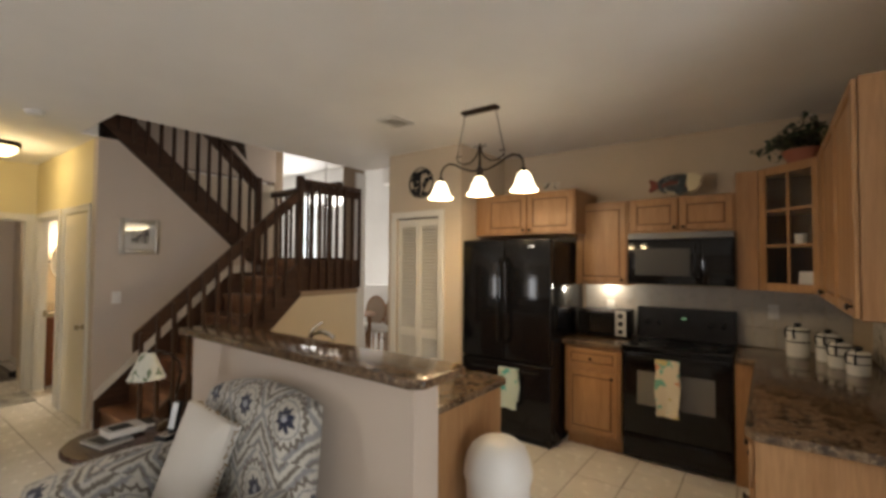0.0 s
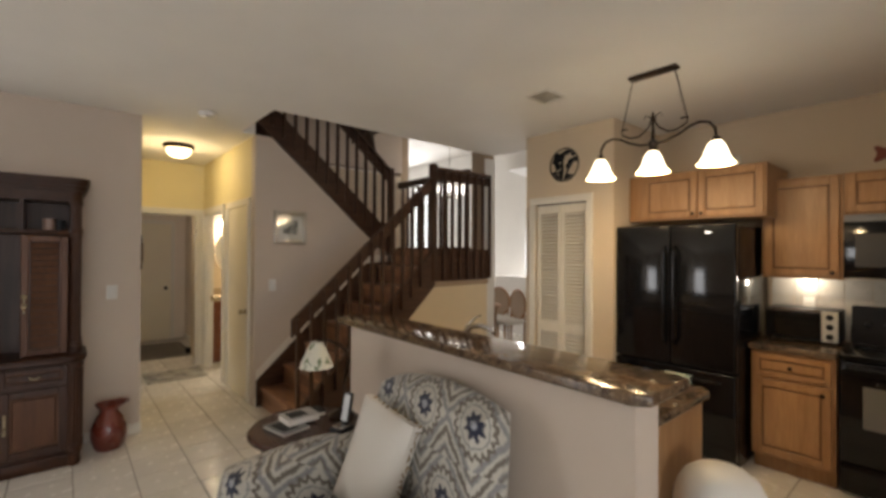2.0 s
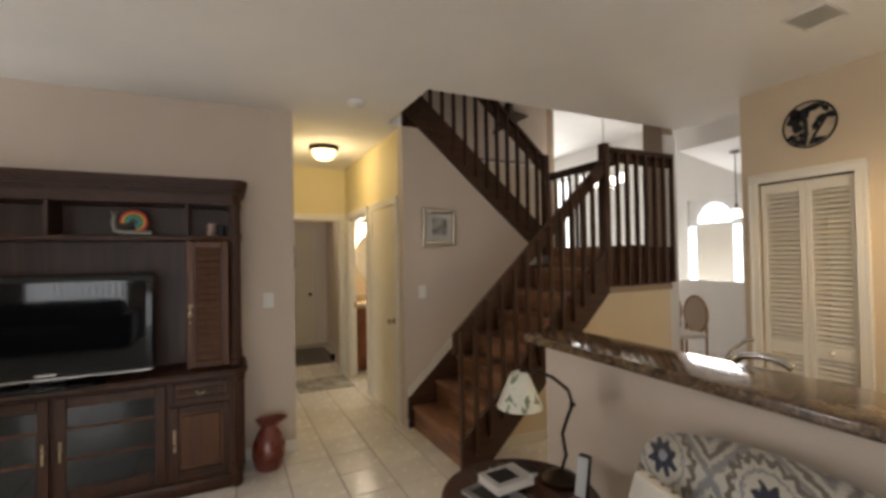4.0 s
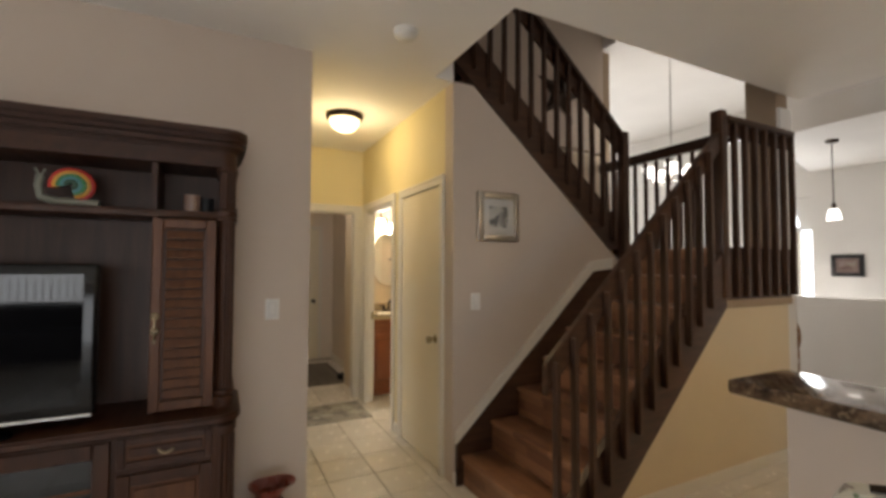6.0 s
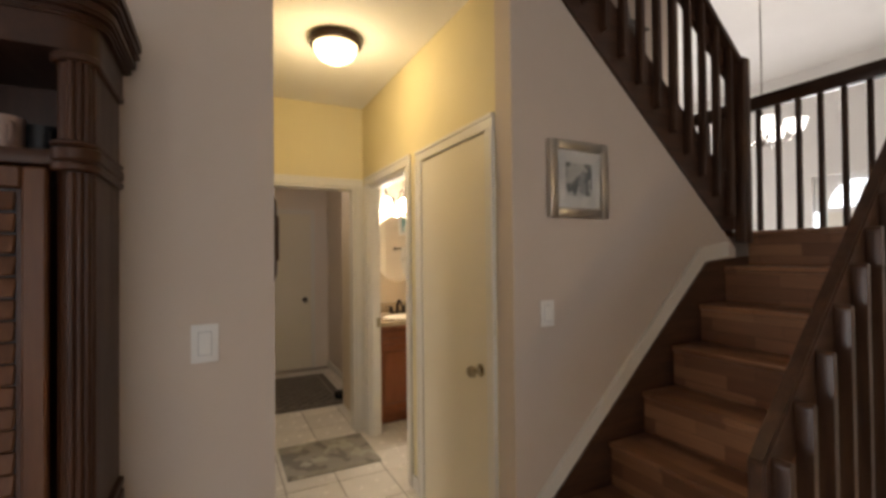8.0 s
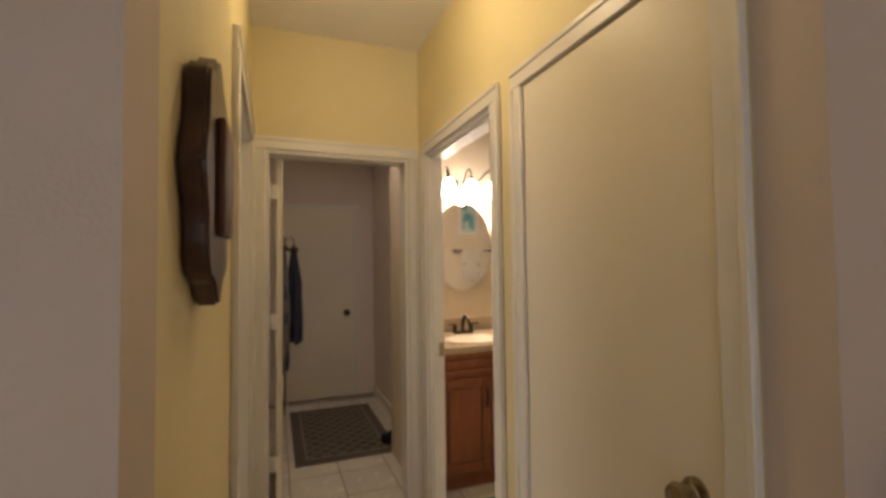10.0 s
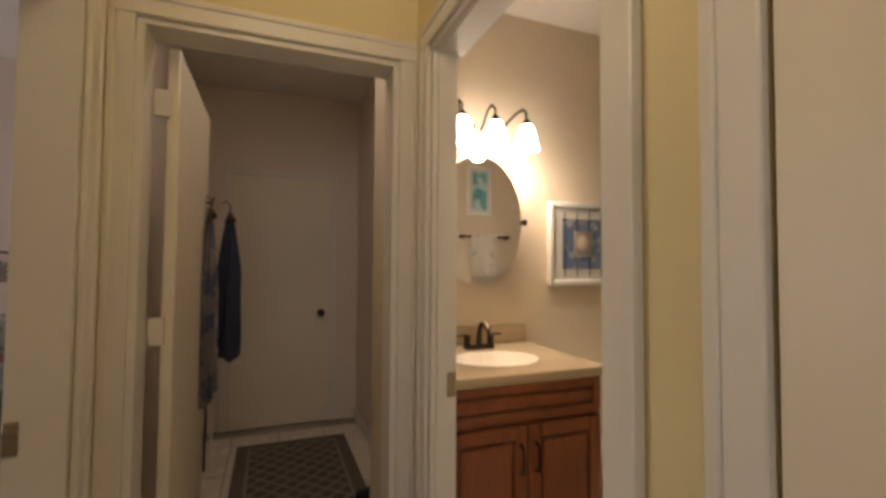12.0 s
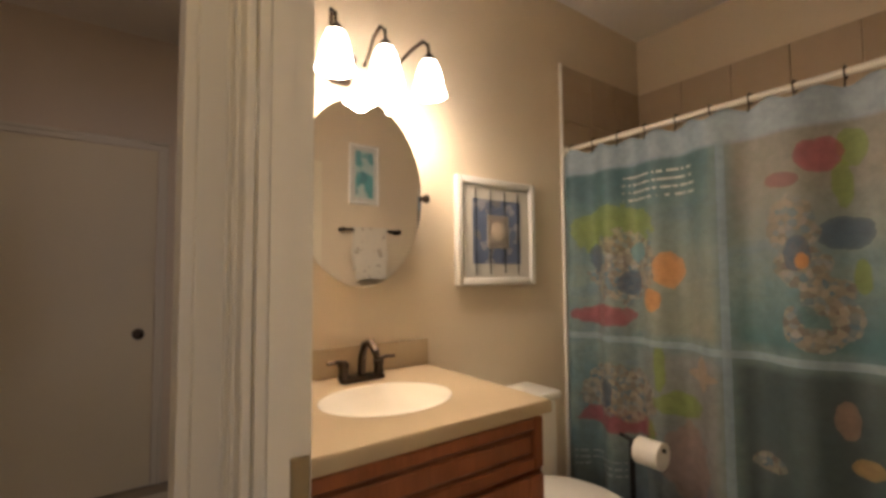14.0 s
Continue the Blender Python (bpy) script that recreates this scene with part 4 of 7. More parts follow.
part("storage_drawer", one(box, (0.008, 0.004, 0.04), (0.757, 0.03, 0.215), 0.008, 2), BLACK, st)
bm = bmesh.new()
prism(bm, [(0.52, 0.917), (0.60, 0.917), (0.60, 1.19), (0.565, 1.19)], "x", 0.0, 0.765)
bmesh.ops.bevel(bm, geom=bm.edges[:], offset=0.008, segments=2, affect="EDGES")
part("backguard", bm, BLACK, st)
for x in (0.09, 0.19, 0.575, 0.675):
    part("control_knob", one(rod, (x, 0.548, 1.06), (x, 0.520, 1.055), 0.020, 0.017), BLACKMATT, st)
part("clock", one(box, (0.365, 0.535, 1.094), (0.40, 0.542, 1.110)), glow("green_display", (0.20, 0.45, 0.25), 0.35), st, "small lit green clock display")
for x, y, r in ((0.2, 0.17, 0.10), (0.57, 0.17, 0.085), (0.2, 0.42, 0.085), (0.57, 0.42, 0.10)):
    part("burner_ring", one(lathe, [(r - 0.004, 0.9165), (r, 0.9165), (r, 0.9172), (r - 0.004, 0.9172)], (x, y, 0), 40), BLACKMATT, st)
# microwave
mw = thing("microwave", pose(-0.945, 4.05, 1.405), "glossy black microwave oven hung under the cabinet", "microwave")
part("body", one(box, (0, 0.02, 0), (0.77, 0.40, 0.43), 0.006, 2), BLACK, mw)
part("vent_strip", one(box, (0, 0.0, 0.38), (0.77, 0.025, 0.432), 0.004), paint("grey_vent", (0.16, 0.16, 0.165), 0.35, 0.1, 0.02, 60), mw, "dark grey vent strip")
part("door", one(box, (0, -0.004, 0.0), (0.545, 0.02, 0.376), 0.006, 2), BLACK, mw)
part("window", one(box, (0.06, -0.008, 0.075), (0.475, -0.002, 0.30), 0.004), paint("microwave_window", (0.035, 0.033, 0.028), 0.38, 0.1, 0, 40), mw, "smoky glass window")
part("control_panel", one(box, (0.55, -0.002, 0.0), (0.77, 0.02, 0.376), 0.006, 2), BLACK, mw)
bm = bmesh.new()
tube(bm, [(0.515, -0.004, 0.05), (0.515, -0.035, 0.07), (0.515, -0.038, 0.19), (0.515, -0.035, 0.31), (0.515, -0.004, 0.33)], 0.009)
part("handle", bm, BLACK, mw)
# toaster oven
to = thing("toaster_oven", pose(-1.42, 4.13, 0.912), "black toaster oven with silver control panel", "toaster oven")
part("body", one(box, (0, 0.01, 0.015), (0.44, 0.28, 0.245), 0.012, 2), BLACKMATT, to)
part("glass_door", one(box, (0.012, 0.0, 0.035), (0.335, 0.012, 0.215), 0.004), DARKGLASS, to)
part("top_trim", one(box, (0.004, 0.004, 0.222), (0.345, 0.02, 0.247), 0.004), CHROME, to)
part("control_panel", one(box, (0.345, 0.0, 0.02), (0.437, 0.014, 0.242), 0.004), paint("silver_panel", (0.55, 0.53, 0.49), 0.35, 0.05, 0.02, 60), to, "silver control panel")
for z in (0.06, 0.13, 0.20):
    part("dial", one(rod, (0.391, 0.0, z), (0.391, -0.018, z), 0.022, 0.019, 18), BLACKMATT, to)
for x in (0.03, 0.41):
    for y in (0.04, 0.25):
        part("foot", one(rod, (x, y, 0), (x, y, 0.016), 0.012), BLACKMATT, to)

# canisters
def canister(at, r, h):
    c = thing("canister", pose(*at), "white ceramic canister with dark trimmed lid", "canister", "canisters")
    bm = bmesh.new()
    lathe(bm, [(0.001, 0), (r * 0.95, 0), (r, 0.012), (r, h - 0.01), (r * 0.97, h), (0.001, h)])
    part("jar", bm, PORCELAIN, c)
    part("band", one(lathe, [(r + 0.001, h * 0.55), (r + 0.0015, h * 0.55), (r + 0.0015, h * 0.60), (r + 0.001, h * 0.60)]), BLACKMATT, c, "dark lettering band")
    bm = bmesh.new()
    lathe(bm, [(0.001, h), (r * 1.02, h), (r * 1.02, h + 0.012), (r * 0.85, h + 0.020), (0.001, h + 0.022)])
    part("lid", bm, PORCELAIN, c)
    bm = bmesh.new()
    lathe(bm, [(r * 0.97, h - 0.006), (r * 1.05, h - 0.006), (r * 1.05, h + 0.004), (r * 0.97, h + 0.004)])
    part("gasket", bm, BLACKMATT, c, "black rubber gasket")
    part("knob", one(lathe, [(0.001, h + 0.022), (0.012, h + 0.022), (0.022, h + 0.035), (0.020, h + 0.048), (0.001, h + 0.052)], sides=20), BLACKMATT, c, "black lid knob")
    for a in (200, 250):
        ca, sa = math.cos(radians(a)), math.sin(radians(a))
        bm = bmesh.new()
        tube(bm, [(r * 1.01 * ca, r * 1.01 * sa, h - 0.055), (r * 1.14 * ca, r * 1.14 * sa, h - 0.03), (r * 1.14 * ca, r * 1.14 * sa, h), (r * 0.8 * ca, r * 0.8 * sa, h + 0.024)], 0.006)
        part("clasp", bm, BLACKMATT, c, "black wire clasp")


canister((0.20, 4.18, 0.911), 0.070, 0.19)
canister((0.36, 4.10, 0.911), 0.066, 0.17)
canister((0.40, 3.90, 0.911), 0.060, 0.14)
canister((0.47, 3.72, 0.911), 0.058, 0.12)
for at, lab in (((-1.20, YK - 0.010, 1.17), "kitchen"), ((0.06, YK - 0.010, 1.20), "kitchen")):
    o = thing("outlet", pose(*at), "white electric outlet plate on the backsplash", "outlet", "outlets")
    part("plate", one(box, (-0.036, -0.006, -0.058), (0.036, 0.0, 0.058), 0.003), WHITE, o)
    for z in (-0.022, 0.022):
        part("socket", one(box, (-0.014, -0.008, z - 0.014), (0.014, -0.005, z + 0.014), 0.002), PORCELAIN, o)

# faucet of the peninsula sink
fa = thing("kitchen_faucet", pose(-2.42, 1.86, 0.911), "brushed metal kitchen faucet with tall curved spout", "faucet")
part("base", one(lathe, [(0.001, 0), (0.03, 0), (0.03, 0.012), (0.019, 0.03), (0.019, 0.09), (0.001, 0.09)]), CHROME, fa)
bm = bmesh.new()
tube(bm, [(0, 0, 0.08), (0.01, 0.0, 0.15), (0.06, 0.005, 0.20), (0.13, 0.01, 0.215), (0.20, 0.015, 0.205), (0.235, 0.018, 0.185)], 0.013, 12, 1.25)
part("spout", bm, CHROME, fa)
bm = bmesh.new()
tube(bm, [(-0.01, 0.0, 0.06), (-0.02, 0.01, 0.13), (0.0, 0.03, 0.20), (0.05, 0.05, 0.255), (0.08, 0.06, 0.265)], 0.010, 10, 0.7)
part("lever", bm, CHROME, fa)
part("sink_rim", one(box, (-0.32, 0.06, 0.0), (0.42, 0.42, 0.004), 0.002), CHROME, fa)

# white swing-top bin
bin_ = thing("trash_can", pose(-1.03, 1.93, 0) @ Matrix.Diagonal((0.93, 0.93, 0.972, 1)), "white plastic trash can with domed swing lid", "trash can")
bm = bmesh.new()
lathe(bm, [(0.001, 0), (0.130, 0), (0.135, 0.01), (0.167, 0.56), (0.175, 0.565), (0.175, 0.585), (0.001, 0.585)], sides=40)
part("body", bm, WHITE, bin_)
bm = bmesh.new()
lathe(bm, [(0.177, 0.57), (0.179, 0.59), (0.176, 0.62), (0.164, 0.67), (0.140, 0.712), (0.100, 0.742), (0.05, 0.756), (0.001, 0.758)], sides=40)
part("lid", bm, WHITE, bin_)
bm = bmesh.new()
tube(bm, [(0.05, 0.172 * math.sin(radians(a)) * 0.93, 0.59 + 0.178 * math.sin(radians(a2)) * 0.93) for a, a2 in ((-90, 4), (-60, 32), (-30, 60), (0, 80), (30, 60), (60, 32), (90, 4))], 0.006)
part("flap_edge", bm, WHITE, bin_)

# louvred bifold pantry doors
pant = thing("door_pantry", pose(0, 0, 0), "closed white louvred bifold pantry doors", "door")
pant["kind"] = "structure"
LOUV = paint("louvre_paint", (0.70, 0.65, 0.55), 0.45, 0.03, 0.04, 60)
me_slat = None
for k in range(2):
    x0 = -3.197 + k * 0.284
    x1 = x0 + 0.280
    bm = bmesh.new()
    for lo, hi in (((x0, 0.012), (x0 + 0.035, 2.03)), ((x1 - 0.035, 0.012), (x1, 2.03)), ((x0 + 0.035, 0.012), (x1 - 0.035, 0.13)), ((x0 + 0.035, 0.80), (x1 - 0.035, 0.89)), ((x0 + 0.035, 1.95), (x1 - 0.035, 2.03))):
        box(bm, (lo[0], 3.60, lo[1]), (hi[0], 3.63, hi[1]), 0.003)
    leaf = part("door_leaf", bm, LOUV, pant)
    if me_slat is None:
        bm = bmesh.new()
        box(bm, (-0.106, -0.016, -0.003), (0.106, 0.016, 0.003), 0.0015, 1, pose(0, 0, 0, 42))
        me_slat = mesh_of("slat", bm, LOUV)
    for z0, z1 in ((0.13, 0.80), (0.89, 1.95)):
        count = int((z1 - z0) / 0.034)
        for j in range(count):
            s = new("slat", me_slat)
            s.parent = leaf
            s.location = ((x0 + x1) / 2, 3.615, z0 + (j + 0.5) * (z1 - z0) / count)
bm = bmesh.new()
lathe(bm, [(0.001, 0), (0.010, 0), (0.009, 0.012), (0.017, 0.02), (0.001, 0.03)], sides=16, m=Matrix.Translation((-2.78, 3.60, 0.845)) @ pose(0, 0, 0, 90))
part("knob", bm, LOUV, pant)
part("top_track", one(box, (-3.199, 3.60, 2.034), (-2.631, 3.64, 2.045)), BLACKMATT, pant)

# round metal wall ornament with leaf shapes
wa = thing("wall_ornament", pose(-2.865, 3.575, 2.40, 90), "round black metal wall ornament with leaf cutouts", "wall decor")
bm = bmesh.new()
tube(bm, [(0.155 * math.cos(2 * math.pi * k / 40), 0.155 * math.sin(2 * math.pi * k / 40), 0.006) for k in range(41)], 0.006, 8)
part("ring", bm, BLACKMATT, wa)


def leaf_shape(bm, at, ang, ln, wd, z=0.004):
    """A flat pointed leaf."""
    ca, sa = math.cos(radians(ang)), math.sin(radians(ang))
    pts = []
    for k in range(13):
        t = k / 12
        pts.append((t * ln, wd * math.sin(math.pi * t ** 0.8)))
    for k in range(11, 0, -1):
        t = k / 12
        pts.append((t * ln, -wd * math.sin(math.pi * t ** 0.8) * 0.8))
    prism(bm, [(at[0] + u * ca - v * sa, at[1] + u * sa + v * ca) for u, v in pts], "z", z, z + 0.004)


for at, ang, ln, wd in (((-0.055, 0.03), 60, 0.11, 0.045), ((-0.06, 0.05), 110, 0.09, 0.04), ((-0.05, 0.06), 200, 0.09, 0.045), ((-0.06, 0.02), 250, 0.07, 0.04), ((-0.02, 0.10), 10, 0.12, 0.026), ((0.08, 0.11), -60, 0.06, 0.02),
                        ((0.04, 0.0), 35, 0.09, 0.026), ((0.10, 0.045), -25, 0.06, 0.024), ((0.045, 0.01), 250, 0.06, 0.022), ((-0.08, -0.06), 200, 0.06, 0.022), ((-0.06, -0.055), 330, 0.05, 0.02), ((-0.10, -0.10), -20, 0.09, 0.02), ((0.0, -0.13), 15, 0.10, 0.022)):
    bm = bmesh.new()
    leaf_shape(bm, at, ang, ln, wd)
    part("leaf", bm, BLACKMATT, wa)
for pts, r in (([(-0.03, 0.10, 0.006), (-0.02, 0.02, 0.006), (-0.015, -0.06, 0.006), (-0.03, -0.14, 0.006)], 0.014), ([(0.10, 0.03, 0.006), (0.06, -0.03, 0.006), (0.02, -0.10, 0.006), (0.0, -0.14, 0.006)], 0.009), ([(-0.10, -0.10, 0.006), (-0.06, -0.06, 0.006), (-0.03, -0.12, 0.006)], 0.008)):
    part("stem", one(tube, pts, r, 8, 0.8), BLACKMATT, wa)

# hanging three-light fixture
ch = thing("kitchen_chandelier", pose(-1.71, 2.855, 0), "bronze three-light fixture with lit bell glass shades", "chandelier")
bm = bmesh.new()
box(bm, (-0.155, -0.035, 2.715), (0.155, 0.035, 2.739), 0.012, 3)
part("ceiling_plate", bm, BRONZE, ch)
for sx in (-1, 1):
    bm = bmesh.new()
    n = 16
    for k in range(n):
        a = Vector((sx * 0.135, 0, 2.715)).lerp(Vector((sx * 0.205, 0, 2.40)), k / n)
        b = Vector((sx * 0.135, 0, 2.715)).lerp(Vector((sx * 0.205, 0, 2.40)), (k + 1) / n)
        c = (a + b) / 2
        side = Vector((0, 0.006, 0)) if k % 2 else Vector((0.006, 0, 0))
        tube(bm, [a, c + side, b], 0.0022, 6)
        tube(bm, [a, c - side, b], 0.0022, 6)
    part("chain", bm, BRONZE, ch)
    bm = bmesh.new()
    tube(bm, [(0, 0, 2.27), (sx * 0.08, 0, 2.275), (sx * 0.16, 0, 2.305), (sx * 0.22, 0, 2.34), (sx * 0.28, 0, 2.355), (sx * 0.33, 0, 2.34), (sx * 0.36, 0, 2.30), (sx * 0.365, 0, 2.245)], 0.008)
    part("arm", bm, BRONZE, ch)
    bm = bmesh.new()
    tube(bm, [(0, 0, 2.45), (sx * 0.03, 0, 2.38), (sx * 0.09, 0, 2.335), (sx * 0.15, 0, 2.335), (sx * 0.205, 0, 2.365), (sx * 0.21, 0, 2.40), (sx * 0.17, 0, 2.40)], 0.006)
    part("scroll", bm, BRONZE, ch)
    bm = bmesh.new()
    tube(bm, [(0, 0, 2.40), (sx * 0.02, 0.0, 2.45), (sx * 0.045, 0.0, 2.465), (sx * 0.06, 0, 2.44)], 0.005, 8, 0.4)
    part("leaf_curl", bm, BRONZE, ch)
bm = bmesh.new()
lathe(bm, [(0.001, 2.235), (0.018, 2.24), (0.03, 2.262), (0.03, 2.282), (0.012, 2.30), (0.008, 2.40), (0.012, 2.43), (0.008, 2.46), (0.001, 2.485)], sides=16)
part("stem", bm, BRONZE, ch)
for x in (-0.365, 0.0, 0.365):
    bm = bmesh.new()
    lathe(bm, [(0.001, 2.255), (0.016, 2.25), (0.026, 2.232), (0.030, 2.218), (0.001, 2.218)], (x, 0, 0), 18)
    part("shade_cap", bm, BRONZE, ch)
    bm = bmesh.new()
    lathe(bm, [(0.028, 2.222), (0.042, 2.205), (0.056, 2.175), (0.066, 2.14), (0.083, 2.108), (0.102, 2.088), (0.099, 2.087), (0.080, 2.104), (0.062, 2.138), (0.052, 2.173), (0.038, 2.202), (0.026, 2.218)], (x, 0, 0), 32)
    part("glass_shade", bm, SHADE, ch, "lit cream bell glass")
    point_lamp("bulb_kitchen", (-1.71 + x, 2.855, 2.10), 14.5, WARM, 0.05)
point_lamp("bulb_under_cabinet", (-1.2, 4.36, 1.36), 3.2, (1.0, 0.94, 0.78), 0.03)

# on top of the cabinets
def plate_print(name):
    return blob_mat(name, (0.62, 0.52, 0.33), [((0.03, 0.04, 0.07), 0.50), ((0.40, 0.07, 0.04), 0.60), ((0.12, 0.24, 0.33), 0.62)], 0.25, 16)


fish = thing("fish_ornament", pose(-0.60, 4.25, 2.262, -8, 0, 0), "painted ceramic fish standing on the cabinet", "ornament")


def fish_part(name, pts, depth, mat, label=""):
    bm = bmesh.new()
    prism(bm, pts, "y", -depth, depth)
    bmesh.ops.bevel(bm, geom=bm.edges[:], offset=0.005, segments=2, affect="EDGES")
    part(name, bm, mat, fish, label)


SCALES = blob_mat("fish_scales", (0.05, 0.055, 0.055), [((0.30, 0.31, 0.28), 0.58), ((0.02, 0.02, 0.025), 0.54), ((0.20, 0.05, 0.04), 0.66)], 0.3, 26)
fish_part("body", [(0.01 + 0.155 * math.cos(radians(a)), 0.095 * math.sin(radians(a)) * (1 + 0.1 * math.cos(radians(2 * a)))) for a in range(0, 360, 12)], 0.016, SCALES)
fish_part("head", [(0.085, 0.085), (0.13, 0.085), (0.185, 0.055), (0.20, 0.02), (0.175, 0.012), (0.195, -0.01), (0.18, -0.03), (0.15, -0.07), (0.10, -0.085), (0.075, -0.02)], 0.020, paint("fish_cream", (0.66, 0.57, 0.36), 0.3, 0.15, 0.05, 30), "cream head")
fish_part("tail", [(-0.13, 0.02), (-0.20, 0.06), (-0.215, 0.05), (-0.195, 0.0), (-0.215, -0.05), (-0.20, -0.06), (-0.13, -0.025)], 0.012, paint("fish_red", (0.20, 0.05, 0.03), 0.35, 0.2, 0.05, 30), "red brown tail")
fish_part("side_stripe", [(-0.13, 0.0), (-0.04, 0.035), (0.03, 0.025), (0.02, -0.01), (-0.08, -0.02)], 0.019, paint("fish_brown", (0.14, 0.035, 0.025), 0.35, 0.2, 0.05, 30), "dark red stripe")
fish_part("gill_fin", [(0.03, 0.06), (0.075, 0.03), (0.065, -0.06), (0.04, -0.10), (0.0, -0.085), (0.03, -0.02)], 0.022, paint("fish_teal", (0.035, 0.05, 0.055), 0.35, 0.2, 0.05, 30), "grey blue fin")
fish_part("belly", [(-0.09, -0.05), (0.0, -0.07), (0.0, -0.095), (-0.06, -0.085)], 0.018, paint("fish_belly", (0.55, 0.48, 0.34), 0.3, 0.1, 0.05, 30), "cream belly")
solid("small_sign", one(box, (-0.075, -0.008, 0), (0.075, 0.008, 0.10), 0.003), blob_mat("sign_print", (0.55, 0.48, 0.38), [((0.05, 0.04, 0.04), 0.55)], 0.6, 22), "small printed wooden sign on the cabinet", "sign", m=pose(-1.62, 4.0, 2.241, -6, 0, 8))


def leafy(name, m, count, spread, height, label, leaf=0.05, pot=True):
    """A plant of many small leaves on bent stems in a low pot."""
    rng = random.Random(11)
    t = thing(name, m, label, "plant")
    if pot:
        bm = bmesh.new()
        lathe(bm, [(0.001, 0), (0.09, 0), (0.12, 0.06), (0.125, 0.085), (0.115, 0.085), (0.10, 0.05), (0.001, 0.05)], sides=24)
        part("pot", bm, paint("terracotta", (0.28, 0.09, 0.05), 0.6, 0.1, 0.1, 60), t, "terracotta bowl")
    stems, leaves = bmesh.new(), bmesh.new()
    for i in range(count):
        a, s = rng.uniform(0, 2 * math.pi), rng.uniform(0.25, 1) * spread
        top = height * rng.uniform(0.35, 1.0) * (1 - 0.4 * s / spread)
        pts = [Vector((0.03 * math.cos(a), 0.03 * math.sin(a), 0.05)), Vector((0.45 * s * math.cos(a), 0.45 * s * math.sin(a), 0.06 + top)), Vector((s * math.cos(a), s * math.sin(a), 0.02 + top * rng.uniform(0.35, 0.9)))]
        tube(stems, pts, 0.003, 5)
        for k in range(9):
            u = 0.25 + 0.75 * k / 8
            p = pts[0].lerp(pts[1], min(1, u * 2)) if u < 0.5 else pts[1].lerp(pts[2], u * 2 - 1)
            d = Vector((rng.uniform(-1, 1), rng.uniform(-1, 1), rng.uniform(-0.6, 0.8))).normalized()
            w = d.cross(Vector((0.3, 0.2, 1))).normalized()
            L = leaf * rng.uniform(0.6, 1.2)
            vs = [leaves.verts.new(p), leaves.verts.new(p + d * L * 0.5 + w * L * 0.3 + Vector((0, 0, 0.006))), leaves.verts.new(p + d * L), leaves.verts.new(p + d * L * 0.5 - w * L * 0.3 + Vector((0, 0, 0.006)))]
            leaves.faces.new(vs)
    part("stems", stems, paint("stem_brown", (0.05, 0.04, 0.02), 0.8), t)
    part("foliage", leaves, paint("leaf_green", (0.035, 0.055, 0.025), 0.5, 0.4, 0.1, 30), t, "dark green trailing leaves")
    return t


leafy("potted_plant", pose(0.24, 3.98, 2.291), 46, 0.34, 0.30, "dark green trailing plant in a terracotta bowl on the corner cabinet", 0.06)
solid("small_bark_ornament", one(tube, [(0, 0, 0), (0.03, 0.01, 0.02), (0.07, 0.0, 0.045)], 0.016, 10, 0.5), BRONZE, "small dark ornament lying on the tall cabinet", "ornament", m=pose(0.33, 2.95, 2.307, 0, 0, -60))

# ---------- living room ----------
# entertainment unit: local x runs along the wall, front looks to -y, then turned to look to +x
XU, YU0, WU = -4.63, -1.985, 2.06
unit = thing("entertainment_unit", pose(XU, YU0, 0, 0, 0, 90), "dark carved wooden entertainment unit with louvred doors", "entertainment unit")
DU = 0.40
part("base_body", one(box, (0.03, 0.03, 0.07), (WU - 0.03, DU, 0.755), 0.004), UNITWOOD, unit)
part("plinth", one(box, (0.0, 0.0, 0.0), (WU, DU, 0.095), 0.012, 2), UNITWOOD_Y, unit)
part("back_panel", one(box, (0.03, DU - 0.02, 0.80), (WU - 0.03, DU, 2.0)), UNITWOOD, unit)
YF = 0.075        # front of the upper part, set back from the base


def rounded_slab(bm, x0, x1, y0, y1, r, z0, z1):
    """A board with round front corners."""
    pts = [(x0, y1)]
    pts += [(x0 + r - r * math.cos(radians(a)), y0 + r - r * math.sin(radians(a))) for a in range(0, 91, 10)]
    pts += [(x1 - r + r * math.sin(radians(a)), y0 + r - r * math.cos(radians(a))) for a in range(0, 91, 10)]
    pts += [(x1, y1)]
    prism(bm, pts, "z", z0, z1)


for nm, out, z0, z1 in (("counter_mould", 0.030, 0.745, 0.765), ("counter", 0.055, 0.765, 0.80)):
    bm = bmesh.new()
    rounded_slab(bm, -0.02 - out * 0.3, WU + 0.02 + out * 0.3, -out, DU, 0.10, z0, z1)
    bmesh.ops.bevel(bm, geom=[e for e in bm.edges if abs(e.verts[0].co.z - e.verts[1].co.z) < 0.001], offset=0.010, segments=3, affect="EDGES")
    part(nm, bm, UNITWOOD_Y, unit)
for nm, out, z0, z1 in (("crown_bead", 0.018, 1.995, 2.012), ("crown_cove", 0.034, 2.012, 2.040), ("crown_lip", 0.050, 2.040, 2.062), ("crown_top", 0.058, 2.062, 2.098)):
    bm = bmesh.new()
    rounded_slab(bm, -0.012 - out * 0.6, WU + 0.012 + out * 0.6, YF - out, DU, 0.09, z0, z1)
    bmesh.ops.bevel(bm, geom=[e for e in bm.edges if abs(e.verts[0].co.z - e.verts[1].co.z) < 0.001], offset=0.006, segments=2, affect="EDGES")
    part(nm, bm, UNITWOOD_Y, unit)
bm = bmesh.new()
